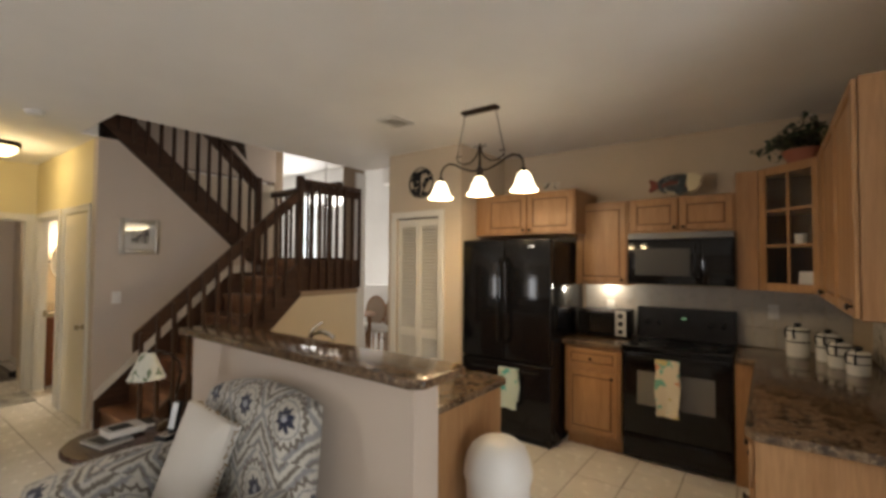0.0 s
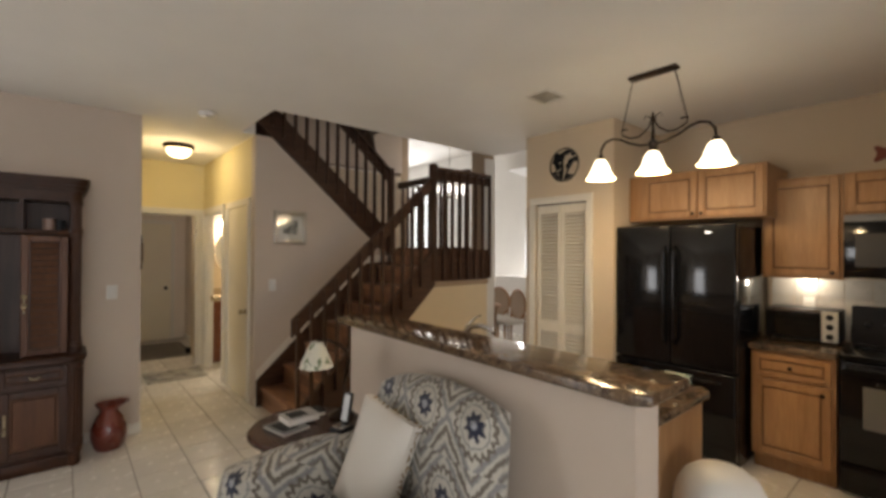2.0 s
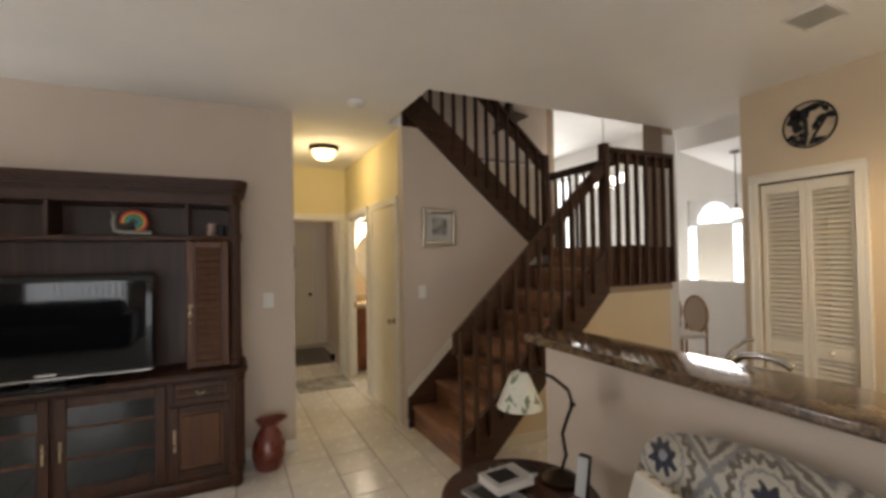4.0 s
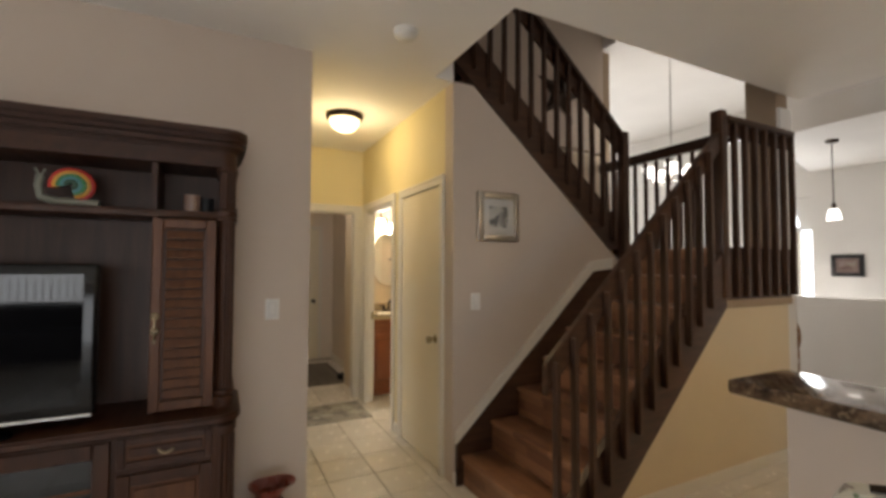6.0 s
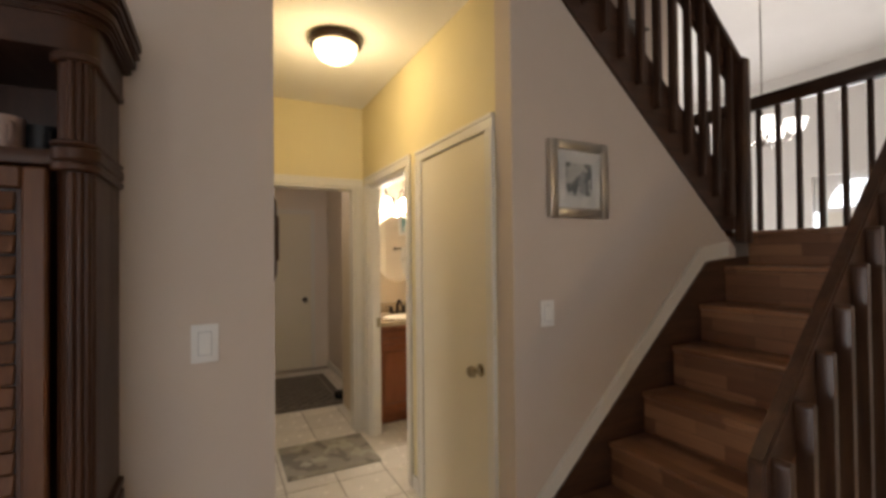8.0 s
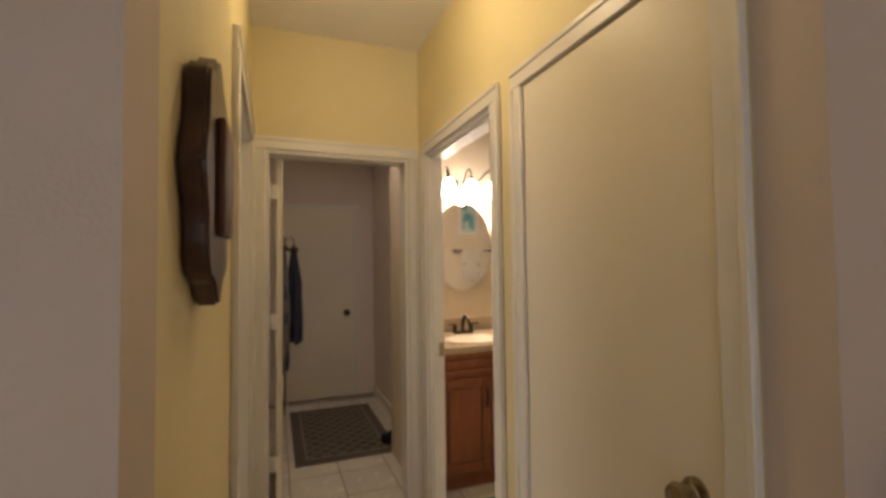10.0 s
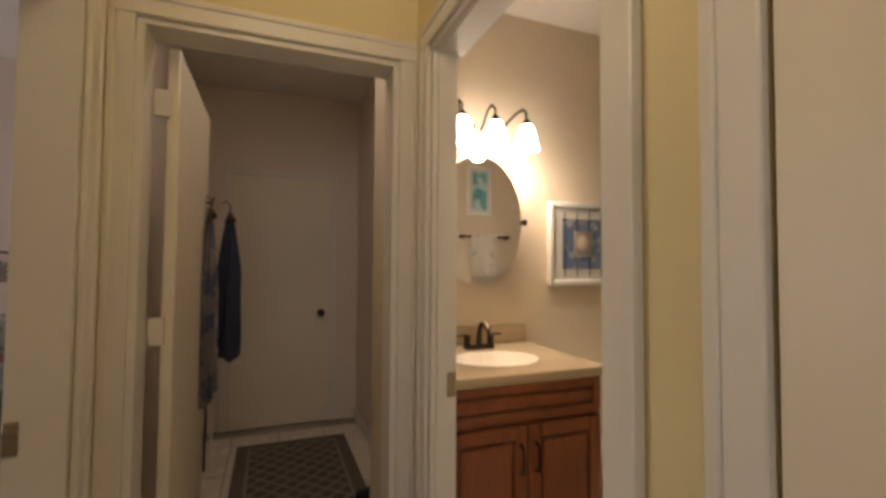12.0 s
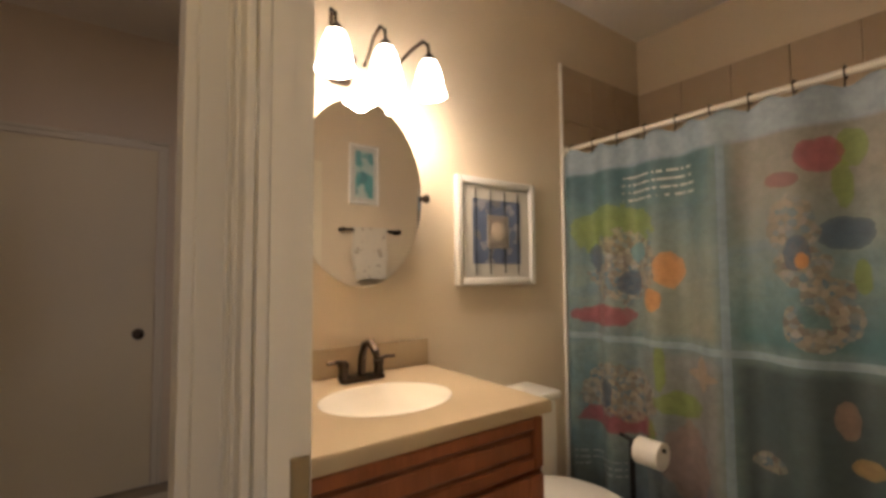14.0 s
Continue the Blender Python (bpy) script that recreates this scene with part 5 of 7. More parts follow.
rounded_slab(bm, -0.004, WU + 0.004, YF - 0.006, DU - 0.02, 0.07, 1.925, 1.995)
part("frieze", bm, UNITWOOD_Y, unit)
part("long_shelf", one(box, (0.07, YF + 0.02, 1.680), (WU - 0.07, DU - 0.02, 1.714), 0.006, 2), UNITWOOD_Y, unit)
for x in (0.325, 0.97, WU - 0.345):
    part("divider", one(box, (x, YF + 0.03, 1.715), (x + 0.022, DU - 0.02, 1.925)), UNITWOOD, unit)
for x, s1 in ((0.0, 1), (WU - 0.075, -1)):
    bm = bmesh.new()
    rounded_slab(bm, x + 0.004, x + 0.071, YF + 0.012, DU - 0.02, 0.028, 0.80, 1.925)
    part("side_post", bm, UNITWOOD, unit)
    for k in range(4):
        a = radians(20 + 25 * k)
        px = x + 0.0375 + s1 * 0.031 * -math.cos(a) * 1.0
        py = YF + 0.042 - 0.034 * math.sin(a)
        part("reed", one(rod, (px, py, 0.885), (px, py, 1.665), 0.0080, None, 10), UNITWOOD, unit)
        part("reed", one(rod, (px, py, 1.735), (px, py, 1.905), 0.0080, None, 10), UNITWOOD, unit)
    for z, h in ((1.668, 0.020), (1.690, 0.030), (1.722, 0.012), (0.86, 0.022), (0.80, 0.05), (1.905, 0.02)):
        bm = bmesh.new()
        rounded_slab(bm, x - 0.008, x + 0.083, YF - 0.008, DU - 0.03, 0.045, z, z + h)
        bmesh.ops.bevel(bm, geom=[e for e in bm.edges if abs(e.verts[0].co.z - e.verts[1].co.z) < 0.001], offset=0.004, segments=1, affect="EDGES")
        part("post_collar", bm, UNITWOOD_Y, unit)
    bm = bmesh.new()
    rounded_slab(bm, x - 0.010, x + 0.085, -0.012, DU - 0.03, 0.05, 0.095, 0.752)
    part("base_post", bm, UNITWOOD, unit)
    for k in range(4):
        a = radians(20 + 25 * k)
        px, py = x + 0.0375 - s1 * 0.045 * math.cos(a), 0.036 - 0.047 * math.sin(a)
        part("reed", one(rod, (px, py, 0.17), (px, py, 0.70), 0.0100, None, 10), UNITWOOD, unit)
    for z in (0.13, 0.715):
        bm = bmesh.new()
        rounded_slab(bm, x - 0.018, x + 0.093, -0.022, DU - 0.03, 0.055, z, z + 0.03)
        part("post_collar", bm, UNITWOOD_Y, unit)
    part("foot", one(lathe, [(0.001, 0), (0.03, 0), (0.042, 0.03), (0.036, 0.06), (0.04, 0.09), (0.001, 0.09)], (x + 0.0375, 0.02, 0), 18), UNITWOOD, unit)
# tall louvred doors beside the television
for x0 in (0.075, WU - 0.338):
    x1 = x0 + 0.263
    part("column_side", one(box, (x0 if x0 > 1 else x1 - 0.02, YF + 0.03, 0.80), (x0 + 0.02 if x0 > 1 else x1, DU - 0.02, 1.68)), UNITWOOD, unit)
    bm = bmesh.new()
    for lo, hi in (((x0 + 0.004, 0.812), (x0 + 0.046, 1.672)), ((x1 - 0.046, 0.812), (x1 - 0.004, 1.672)), ((x0 + 0.046, 0.812), (x1 - 0.046, 0.858)), ((x0 + 0.046, 1.626), (x1 - 0.046, 1.672))):
        box(bm, (lo[0], YF + 0.002, lo[1]), (hi[0], YF + 0.026, hi[1]), 0.005)
    d = part("louvred_door", bm, UNITPANEL, unit)
    # black sheet stands in for the shade between the slats
    part("louvre_shade_sheet", one(box, (x0 + 0.046, YF + 0.022, 0.858), (x1 - 0.046, YF + 0.027, 1.626)), BLACKMATT, d)
    part("door_bead", one(box, (x0 + 0.046, YF + 0.014, 0.858), (x0 + 0.056, YF + 0.021, 1.626)), UNITWOOD, d)
    part("door_bead", one(box, (x1 - 0.056, YF + 0.014, 0.858), (x1 - 0.046, YF + 0.021, 1.626)), UNITWOOD, d)
    for k in range(17):
        z = 0.862 + k * 0.0448
        part("slat", one(box, (x0 + 0.057, -0.001, -0.021), (x1 - 0.057, 0.007, 0.021), 0.003, 1, Matrix.Translation((0, YF + 0.010, z + 0.022)) @ pose(0, 0, 0, -20)), UNITPANEL, d)
    hx = x0 + 0.024 if x0 > 1 else x1 - 0.024
    bm = bmesh.new()
    for z in (1.235, 1.17):
        lathe(bm, [(0.001, 0), (0.014, 0), (0.009, 0.010), (0.017, 0.020), (0.001, 0.028)], sides=14, m=Matrix.Translation((hx, YF + 0.002, z)) @ pose(0, 0, 0, 90))
    tube(bm, [(hx, YF - 0.014, 1.22), (hx, YF - 0.022, 1.20), (hx, YF - 0.022, 1.15), (hx, YF - 0.016, 1.12)], 0.005)
    part("pull", bm, BRASS, d, "aged metal drop pull")
# lower doors and drawers
for x0 in (0.075, WU - 0.43):
    x1 = x0 + 0.355
    panel_door(unit, x0, x1, 0.12, 0.585, 0.03, UNITWOOD, UNITPANEL, "lower_door", None, 0.05)
    part("door_panel", one(box, (x0 + 0.065, 0.010, 0.185), (x1 - 0.065, 0.017, 0.52), 0.006), UNITPANEL, unit)
    panel_door(unit, x0, x1, 0.61, 0.735, 0.03, UNITWOOD, UNITPANEL, "drawer", None, 0.03)
    bm = bmesh.new()
    tube(bm, arc(((x0 + x1) / 2, 0.002, 0.69), 0.030, 200, 340, 10), 0.006)
    part("drawer_pull", bm, BRASS, unit)
    bm = bmesh.new()
    tube(bm, [(x0 + 0.028 if x0 > 1 else x1 - 0.028, 0.008, 0.30 + 0.02 * k) for k in range(8)], 0.010)
    part("door_pull", bm, BRASS, unit)
for k in range(2):
    x0 = 0.46 + k * 0.585
    x1 = x0 + 0.565
    bm = bmesh.new()
    for lo, hi in (((x0, 0.12), (x0 + 0.06, 0.735)), ((x1 - 0.06, 0.12), (x1, 0.735)), ((x0 + 0.06, 0.12), (x1 - 0.06, 0.19)), ((x0 + 0.06, 0.67), (x1 - 0.06, 0.735))):
        box(bm, (lo[0], 0.008, lo[1]), (hi[0], 0.029, hi[1]), 0.005)
    d = part("glass_door", bm, UNITWOOD, unit)
    # black sheet stands in for the shaded inside behind the glass
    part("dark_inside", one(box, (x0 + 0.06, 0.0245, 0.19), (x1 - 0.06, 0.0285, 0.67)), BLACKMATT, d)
    part("glass", one(box, (x0 + 0.06, 0.014, 0.19), (x1 - 0.06, 0.018, 0.67)), DARKGLASS, d, "dark glass pane")
    for z in (0.36, 0.54):
        part("shelf_edge", one(box, (x0 + 0.062, 0.0115, z), (x1 - 0.062, 0.0135, z + 0.016)), UNITPANEL, d)
    bm = bmesh.new()
    tube(bm, [(x0 + 0.03 if k else x1 - 0.03, 0.004, 0.36 + 0.02 * q) for q in range(7)], 0.009)
    part("door_pull", bm, BRASS, d)

# television
tv = thing("television", pose(-4.69, -0.985, 0.801, 0, 0, 90), "black flat television with glossy screen on the unit", "television")
part("stand", one(lathe, [(0.001, 0), (0.30, 0), (0.30, 0.006), (0.20, 0.014), (0.001, 0.016)], sides=40, m=Matrix.Translation((0, -0.03, 0)) @ Matrix.Diagonal((1, 0.42, 1, 1))), BLACK, tv)
part("neck", one(box, (-0.09, 0.01, 0.012), (0.09, 0.05, 0.06), 0.008), BLACK, tv)
part("frame", one(box, (-0.545, -0.02, 0.038), (0.545, 0.05, 0.664), 0.014, 3), BLACK, tv)
part("bottom_trim", one(box, (-0.535, -0.022, 0.042), (0.535, -0.0195, 0.052), 0.001), CHROME, tv, "thin silver strip")
part("screen", one(box, (-0.50, -0.0225, 0.092), (0.50, -0.0195, 0.622)), paint("screen_glass", (0.004, 0.004, 0.005), 0.045, 0.1, 0, 40), tv, "switched off black screen").data.materials[0].node_tree.nodes["Principled BSDF"].inputs["Specular IOR Level"].default_value = 0.3
part("badge", one(box, (-0.05, -0.0225, 0.066), (0.05, -0.0195, 0.078)), CHROME, tv)

# ornament with a coloured spiral, and a small mug, on the shelf
snail = thing("snail_ornament", pose(-4.80, -0.585, 1.7145, 0, 0, 90), "glazed snail ornament with rainbow spiral shell", "ornament")
SNAILBODY = paint("snail_grey_glaze", (0.20, 0.21, 0.17), 0.3, 0.2, 0.05, 40)
bm = bmesh.new()
tube(bm, [(0.115, 0, 0.010), (0.05, 0, 0.016), (-0.04, 0, 0.018), (-0.085, 0, 0.035), (-0.095, 0, 0.085), (-0.088, 0, 0.125)], 0.019, 12, 0.75)
tube(bm, [(-0.088, 0, 0.12), (-0.075, 0.008, 0.155)], 0.005, 8)
tube(bm, [(-0.092, 0, 0.12), (-0.105, -0.008, 0.155)], 0.005, 8)
part("body", bm, SNAILBODY, snail)
for nm, r, col in (("outer_ring", 0.072, (0.50, 0.035, 0.02)), ("orange_ring", 0.058, (0.60, 0.30, 0.03)), ("green_ring", 0.044, (0.05, 0.20, 0.07)), ("teal_ring", 0.030, (0.06, 0.22, 0.20)), ("centre", 0.016, (0.03, 0.08, 0.05))):
    bm = bmesh.new()
    c0 = Vector((0.02, 0, 0.088))
    tube(bm, [c0 + Vector((-r * math.cos(radians(a)), -0.35 * (0.072 - r), r * math.sin(radians(a)) * (1 - 0.0006 * a))) for a in range(-10, 261, 15)], 0.0125, 10, 0.85)
    part(nm, bm, paint("snail_" + nm, col, 0.25, 0.15, 0.05, 30), snail)
for y, s in ((-0.115, 1.0), (-0.055, 0.9)):
    bm = bmesh.new()
    lathe(bm, [(0.001, 0), (0.036 * s, 0), (0.038 * s, 0.085 * s), (0.034 * s, 0.085 * s), (0.032 * s, 0.008), (0.001, 0.008)], sides=24)
    tube(bm, arc((0.038 * s, 0, 0.045 * s), 0.022 * s, -80, 80, 8), 0.005)
    solid("mug", bm, paint("mug_glaze", (0.30, 0.20, 0.16), 0.3, 0.3, 0.05, 40) if s == 1 else BLACKMATT, "small printed mug on the shelf" if s == 1 else "small dark cup on the shelf", "mug", m=pose(-4.84 - (1 - s) * 0.3, y, 1.7145, 0, 0, 30))

# red jug on the floor
bm = bmesh.new()
lathe(bm, [(0.001, 0), (0.085, 0), (0.10, 0.03), (0.118, 0.10), (0.115, 0.17), (0.09, 0.24), (0.058, 0.29), (0.055, 0.31), (0.085, 0.355), (0.080, 0.357), (0.05, 0.315), (0.052, 0.29), (0.001, 0.10)], sides=36)
for v in bm.verts:
    if v.co.z > 0.30:
        v.co.y += (v.co.z - 0.30) * (0.9 if v.co.y > 0 else -0.2)
REDJUG = paint("red_brown_glaze", (0.16, 0.035, 0.022), 0.28, 0.35, 0.1, 14)
solid("floor_jug", bm, REDJUG, "dark red glazed jug standing on the tiles", "jug", m=pose(-4.82, 0.255, 0.0))


def frame_picture(name, m, w, h, border, depth, mat, inner, label, mat_w=0.06, art=None):
    """A framed picture that hangs on a wall behind it, facing -y: frame sides, mount, art and glass."""
    f = thing(name, m, label, "picture")
    for lo, hi in (((-w / 2, -h / 2), (-w / 2 + border, h / 2)), ((w / 2 - border, -h / 2), (w / 2, h / 2)), ((-w / 2 + border, -h / 2), (w / 2 - border, -h / 2 + border)), ((-w / 2 + border, h / 2 - border), (w / 2 - border, h / 2))):
        bm = bmesh.new()
        box(bm, (lo[0], -depth, lo[1]), (hi[0], 0, hi[1]), min(0.008, border * 0.3), 2)
        part("frame_side", bm, mat, f)
    part("mount", one(box, (-w / 2 + border, -depth * 0.5, -h / 2 + border), (w / 2 - border, -0.002, h / 2 - border)), paint(name + "_mount", inner, 0.8, 0.03, 0.05, 200), f)
    a = border + mat_w
    p = part("print", one(box, (-w / 2 + a, -depth * 0.5 - 0.002, -h / 2 + a), (w / 2 - a, -depth * 0.5 + 0.001, h / 2 - a)), art, f)
    g = part("glass", one(box, (-w / 2 + border, -depth * 0.5 - 0.008, -h / 2 + border), (w / 2 - border, -depth * 0.5 - 0.006, h / 2 - border)), GLASS, f)
    g.visible_shadow = False
    return f


GREYART = blob_mat("grey_art", (0.42, 0.41, 0.38), [((0.10, 0.11, 0.11), 0.50), ((0.23, 0.24, 0.23), 0.56)], 0.7, 14)
frame_picture("framed_picture", pose(XW + 0.001, 1.79, 1.815, 0, 0, 90), 0.355, 0.35, 0.045, 0.032, PEWTER, (0.52, 0.51, 0.48), "square silver framed grey print on the wall", 0.055, GREYART)


def switch(m, w, label):
    s = thing("light_switch", m, label, "switch", "light switches")
    part("plate", one(box, (-w / 2, -0.006, -0.058), (w / 2, 0, 0.058), 0.003, 2), WHITE, s)
    part("rocker", one(box, (-0.017, -0.010, -0.034), (0.017, -0.005, 0.034), 0.002, 1), WHITE, s)
    part("rocker_edge", one(box, (-0.019, -0.0068, -0.036), (0.019, -0.0055, 0.036)), paint("switch_shadow_line", (0.42, 0.41, 0.40), 0.5), s)


switch(pose(XW + 0.001, 0.28, 1.217, 0, 0, 90), 0.075, "white rocker switch on the television wall")
switch(pose(XW + 0.001, 1.607, 1.217, 0, 0, 90), 0.075, "white switch plate on the stair wall")

# floral armchair against the half wall, facing -y
def fabric(name):
    """Ivory cloth printed with scalloped medallions in grey, taupe and navy."""
    m, n, l, b = nodes_of(name)
    tc = n.new("ShaderNodeTexCoord")
    sep = n.new("ShaderNodeSeparateXYZ")
    l.new(tc.outputs["Object"], sep.inputs[0])
    def mth(op, a, b2=None, c=None):
        k = n.new("ShaderNodeMath")
        k.operation = op
        for i, v in enumerate((a, b2, c)):
            if v is None:
                continue
            if isinstance(v, bpy.types.NodeSocket):
                l.new(v, k.inputs[i])
            else:
                k.inputs[i].default_value = v
        return k.outputs[0]
    u = mth("ADD", mth("MULTIPLY", sep.outputs[0], 1.0), mth("MULTIPLY", sep.outputs[1], 0.75))
    v = mth("ADD", sep.outputs[2], mth("MULTIPLY", sep.outputs[1], 0.55))
    wob = noise_of(n, l, tc.outputs["Object"], 22, 2)
    cell, rowh = 0.30, 0.33
    vv = mth("DIVIDE", mth("ADD", v, 0.06), rowh)
    row = mth("FLOOR", vv)
    shift = mth("MULTIPLY", mth("MODULO", mth("ABSOLUTE", row), 2.0), 0.5)
    uu = mth("ADD", mth("DIVIDE", u, cell), shift)
    du = mth("SUBTRACT", mth("FRACT", uu), 0.5)
    dv2 = mth("MULTIPLY", mth("SUBTRACT", mth("FRACT", vv), 0.5), 0.92)
    r = mth("SQRT", mth("ADD", mth("MULTIPLY", du, du), mth("MULTIPLY", dv2, dv2)))
    th = mth("ARCTAN2", dv2, du)
    fray = mth("MULTIPLY", mth("SUBTRACT", noise_of(n, l, coords(n, l, (1, 1, 0.35)), 120, 2), 0.5), 0.09)
    rough_r = mth("ADD", mth("ADD", r, fray), mth("MULTIPLY", mth("SUBTRACT", wob, 0.5), 0.05))
    petal = mth("MULTIPLY", mth("COSINE", mth("MULTIPLY", th, 8.0)), 0.026)
    leaf = mth("MULTIPLY", mth("COSINE", mth("MULTIPLY", th, 18.0)), 0.022)
    diamond = mth("ADD", mth("ABSOLUTE", du), mth("ABSOLUTE", dv2))
    zig = mth("ADD", mth("ADD", diamond, fray), mth("MULTIPLY", mth("SUBTRACT", wob, 0.5), 0.10))
    ivory, navy, greyb, taupe, pale = (0.52, 0.49, 0.43), (0.022, 0.026, 0.050), (0.25, 0.25, 0.25), (0.150, 0.128, 0.105), (0.32, 0.33, 0.36)
    col = ramp(n, l, zig, ((0.00, ivory), (0.46, ivory), (0.49, greyb), (0.55, greyb), (0.58, ivory), (0.61, ivory), (0.64, taupe), (0.69, taupe), (0.72, ivory), (0.77, ivory), (0.80, greyb), (0.86, taupe), (0.90, ivory)))
    ring = ramp(n, l, mth("ADD", rough_r, leaf), ((0.285, grey(0)), (0.30, grey(1)), (0.345, grey(1)), (0.36, grey(0))))
    col = mix_rgb(n, l, "MIX", ring, col, taupe)
    halo = ramp(n, l, rough_r, ((0.255, grey(1)), (0.275, grey(0))))
    col = mix_rgb(n, l, "MIX", halo, col, ramp(n, l, rough_r, ((0.20, ivory), (0.215, ivory), (0.225, greyb), (0.24, greyb), (0.25, ivory))))
    flower = ramp(n, l, mth("ADD", rough_r, petal), ((0.135, grey(1)), (0.155, grey(0))))
    col = mix_rgb(n, l, "MIX", flower, col, navy)
    col = mix_rgb(n, l, "MIX", ramp(n, l, rough_r, ((0.045, grey(1)), (0.06, grey(0)))), col, pale)
    weave = noise_of(n, l, tc.outputs["Object"], 300, 2)
    col = mix_rgb(n, l, "MULTIPLY", 0.4, col, ramp(n, l, weave, ((0.3, grey(0.72)), (0.7, grey(1)))))
    l.new(col, b.inputs["Base Color"])
    b.inputs["Roughness"].default_value = 0.9
    b.inputs["Sheen Weight"].default_value = 0.2
    bump_of(n, l, b, weave, 0.5, 0.003)
    return m


FLORAL = fabric("floral_upholstery")


ac = thing("armchair", pose(-1.97, 0.84, 0, 0, 0, -3), "armchair in ivory cloth with grey and navy medallions", "armchair")
bm = bmesh.new()
for v in cushion(bm, (-0.36, 0.22, 0.36), (0.44, 0.47, 1.0), 0.42, None, 9):
    k = max(0.0, v.co.z - 0.55)
    v.co.y += 0.22 * k * k + 0.04 * k
    v.co.z -= 0.10 * (v.co.x - 0.04) ** 2
part("backrest", bm, FLORAL, ac)
bm = bmesh.new()
cushion(bm, (-0.30, -0.36, 0.30), (0.36, 0.26, 0.50), 0.35)
part("seat_cushion", bm, FLORAL, ac)
for x0, x1 in ((-0.50, -0.28), (0.34, 0.52)):
    bm = bmesh.new()
    for v in cushion(bm, (x0, -0.42, 0.20), (x1, 0.32, 0.70), 0.40, None, 8):
        if v.co.z > 0.5:
            v.co.z -= 0.05 * max(0, -v.co.y)
    part("arm", bm, FLORAL, ac)
bm = bmesh.new()
cushion(bm, (-0.44, -0.38, 0.10), (0.46, 0.38, 0.36), 0.18)
part("seat_base", bm, FLORAL, ac)
for x in (-0.38, 0.40):
    for y in (-0.32, 0.32):
        part("leg", one(rod, (x, y, 0), (x, y, 0.13), 0.018, 0.026), STAIN, ac)
bm = bmesh.new()
for v in cushion(bm, (-0.22, -0.075, -0.22), (0.22, 0.075, 0.22), 0.10, None, 9):
    k = min(1.0, max(abs(v.co.x), abs(v.co.z)) / 0.22)
    v.co.y *= 0.10 + 0.95 * math.sqrt(max(0.0, 1 - k ** 2.6))
    ear = 0.05 * (abs(v.co.x) * abs(v.co.z) / 0.0484) ** 2
    v.co.x *= 1 + ear
    v.co.z *= 1 + ear
PILLOW = paint("pillow_linen", (0.62, 0.58, 0.52), 0.9, 0.04, 0.35, 240)
pil = thing("throw_pillow", pose(-2.03, 0.985, 0.68, -16, 10, 6) @ Matrix.Diagonal((0.74, 1, 1, 1)), "cream linen throw pillow with knotted fringe edge", "pillow")
part("cover", bm, PILLOW, pil)
FRINGE = paint("fringe_tan", (0.30, 0.21, 0.12), 0.9, 0.2, 0.3, 60)
bm = bmesh.new()
rngf = random.Random(5)
for k in range(22):
    s = -0.20 + k * 0.019
    tube(bm, [(0.205, 0, s), (0.225, rngf.uniform(-0.012, 0.012), s + rngf.uniform(-0.01, 0.01)), (0.24, rngf.uniform(-0.02, 0.02), s + rngf.uniform(-0.012, 0.004))], 0.004, 5)
for k in range(10):
    s = -0.2 + k * 0.045
    tube(bm, [(s, 0, 0.205), (s + 0.02, rngf.uniform(-0.01, 0.01), 0.222), (s + 0.035, rngf.uniform(-0.015, 0.015), 0.228)], 0.005, 5)
part("fringe", bm, FRINGE, pil, "tan knotted fringe")

# round side table with its things
tb = thing("side_table", pose(-2.60, 0.93, 0), "round dark wooden side table beside the armchair", "table")
TABLEWOOD = wood("mahogany_table", (0.045, 0.016, 0.010), (0.11, 0.042, 0.024), 0.25, 0.8, "x", 0.5)
bm = bmesh.new()
lathe(bm, [(0.001, 0.645), (0.265, 0.645), (0.285, 0.655), (0.285, 0.668), (0.275, 0.678), (0.001, 0.678)], sides=48)
part("tabletop", bm, TABLEWOOD, tb)
part("apron", one(lathe, [(0.18, 0.60), (0.23, 0.60), (0.23, 0.645), (0.18, 0.645)], sides=40), TABLEWOOD, tb)
for a in (40, 160, 280):
    ca, sa = math.cos(radians(a)), math.sin(radians(a))
    part("leg", one(tube, [(0.20 * ca, 0.20 * sa, 0.62), (0.17 * ca, 0.17 * sa, 0.40), (0.20 * ca, 0.20 * sa, 0.15), (0.25 * ca, 0.25 * sa, 0.006)], 0.018, 10, 0.7), TABLEWOOD, tb)
for a in (225, 315):
    part("drawer_knob", one(rod, (0.27 * math.cos(radians(a)), 0.27 * math.sin(radians(a)), 0.635), (0.28 * math.cos(radians(a)), 0.28 * math.sin(radians(a)), 0.622), 0.008), BRONZE, tb)
lp = thing("table_lamp", pose(-2.60, 1.12, 0.679), "bronze curved-arm table lamp with painted glass shade", "lamp")
part("base", one(lathe, [(0.001, 0), (0.07, 0), (0.07, 0.01), (0.045, 0.028), (0.015, 0.04), (0.001, 0.045)]), BRONZE, lp)
bm = bmesh.new()
tube(bm, [(0, 0, 0.03), (0.02, 0.01, 0.10), (-0.01, 0.02, 0.17), (0.02, 0.02, 0.24), (0.055, 0.015, 0.30), (0.04, 0.01, 0.35), (-0.02, -0.01, 0.385), (-0.09, -0.04, 0.40), (-0.15, -0.07, 0.39)], 0.007)
part("arm", bm, BRONZE, lp)
part("joint", one(lathe, [(0.001, -0.012), (0.012, -0.006), (0.012, 0.006), (0.001, 0.012)], (0.055, 0.015, 0.30), 12), BRONZE, lp)
bm = bmesh.new()
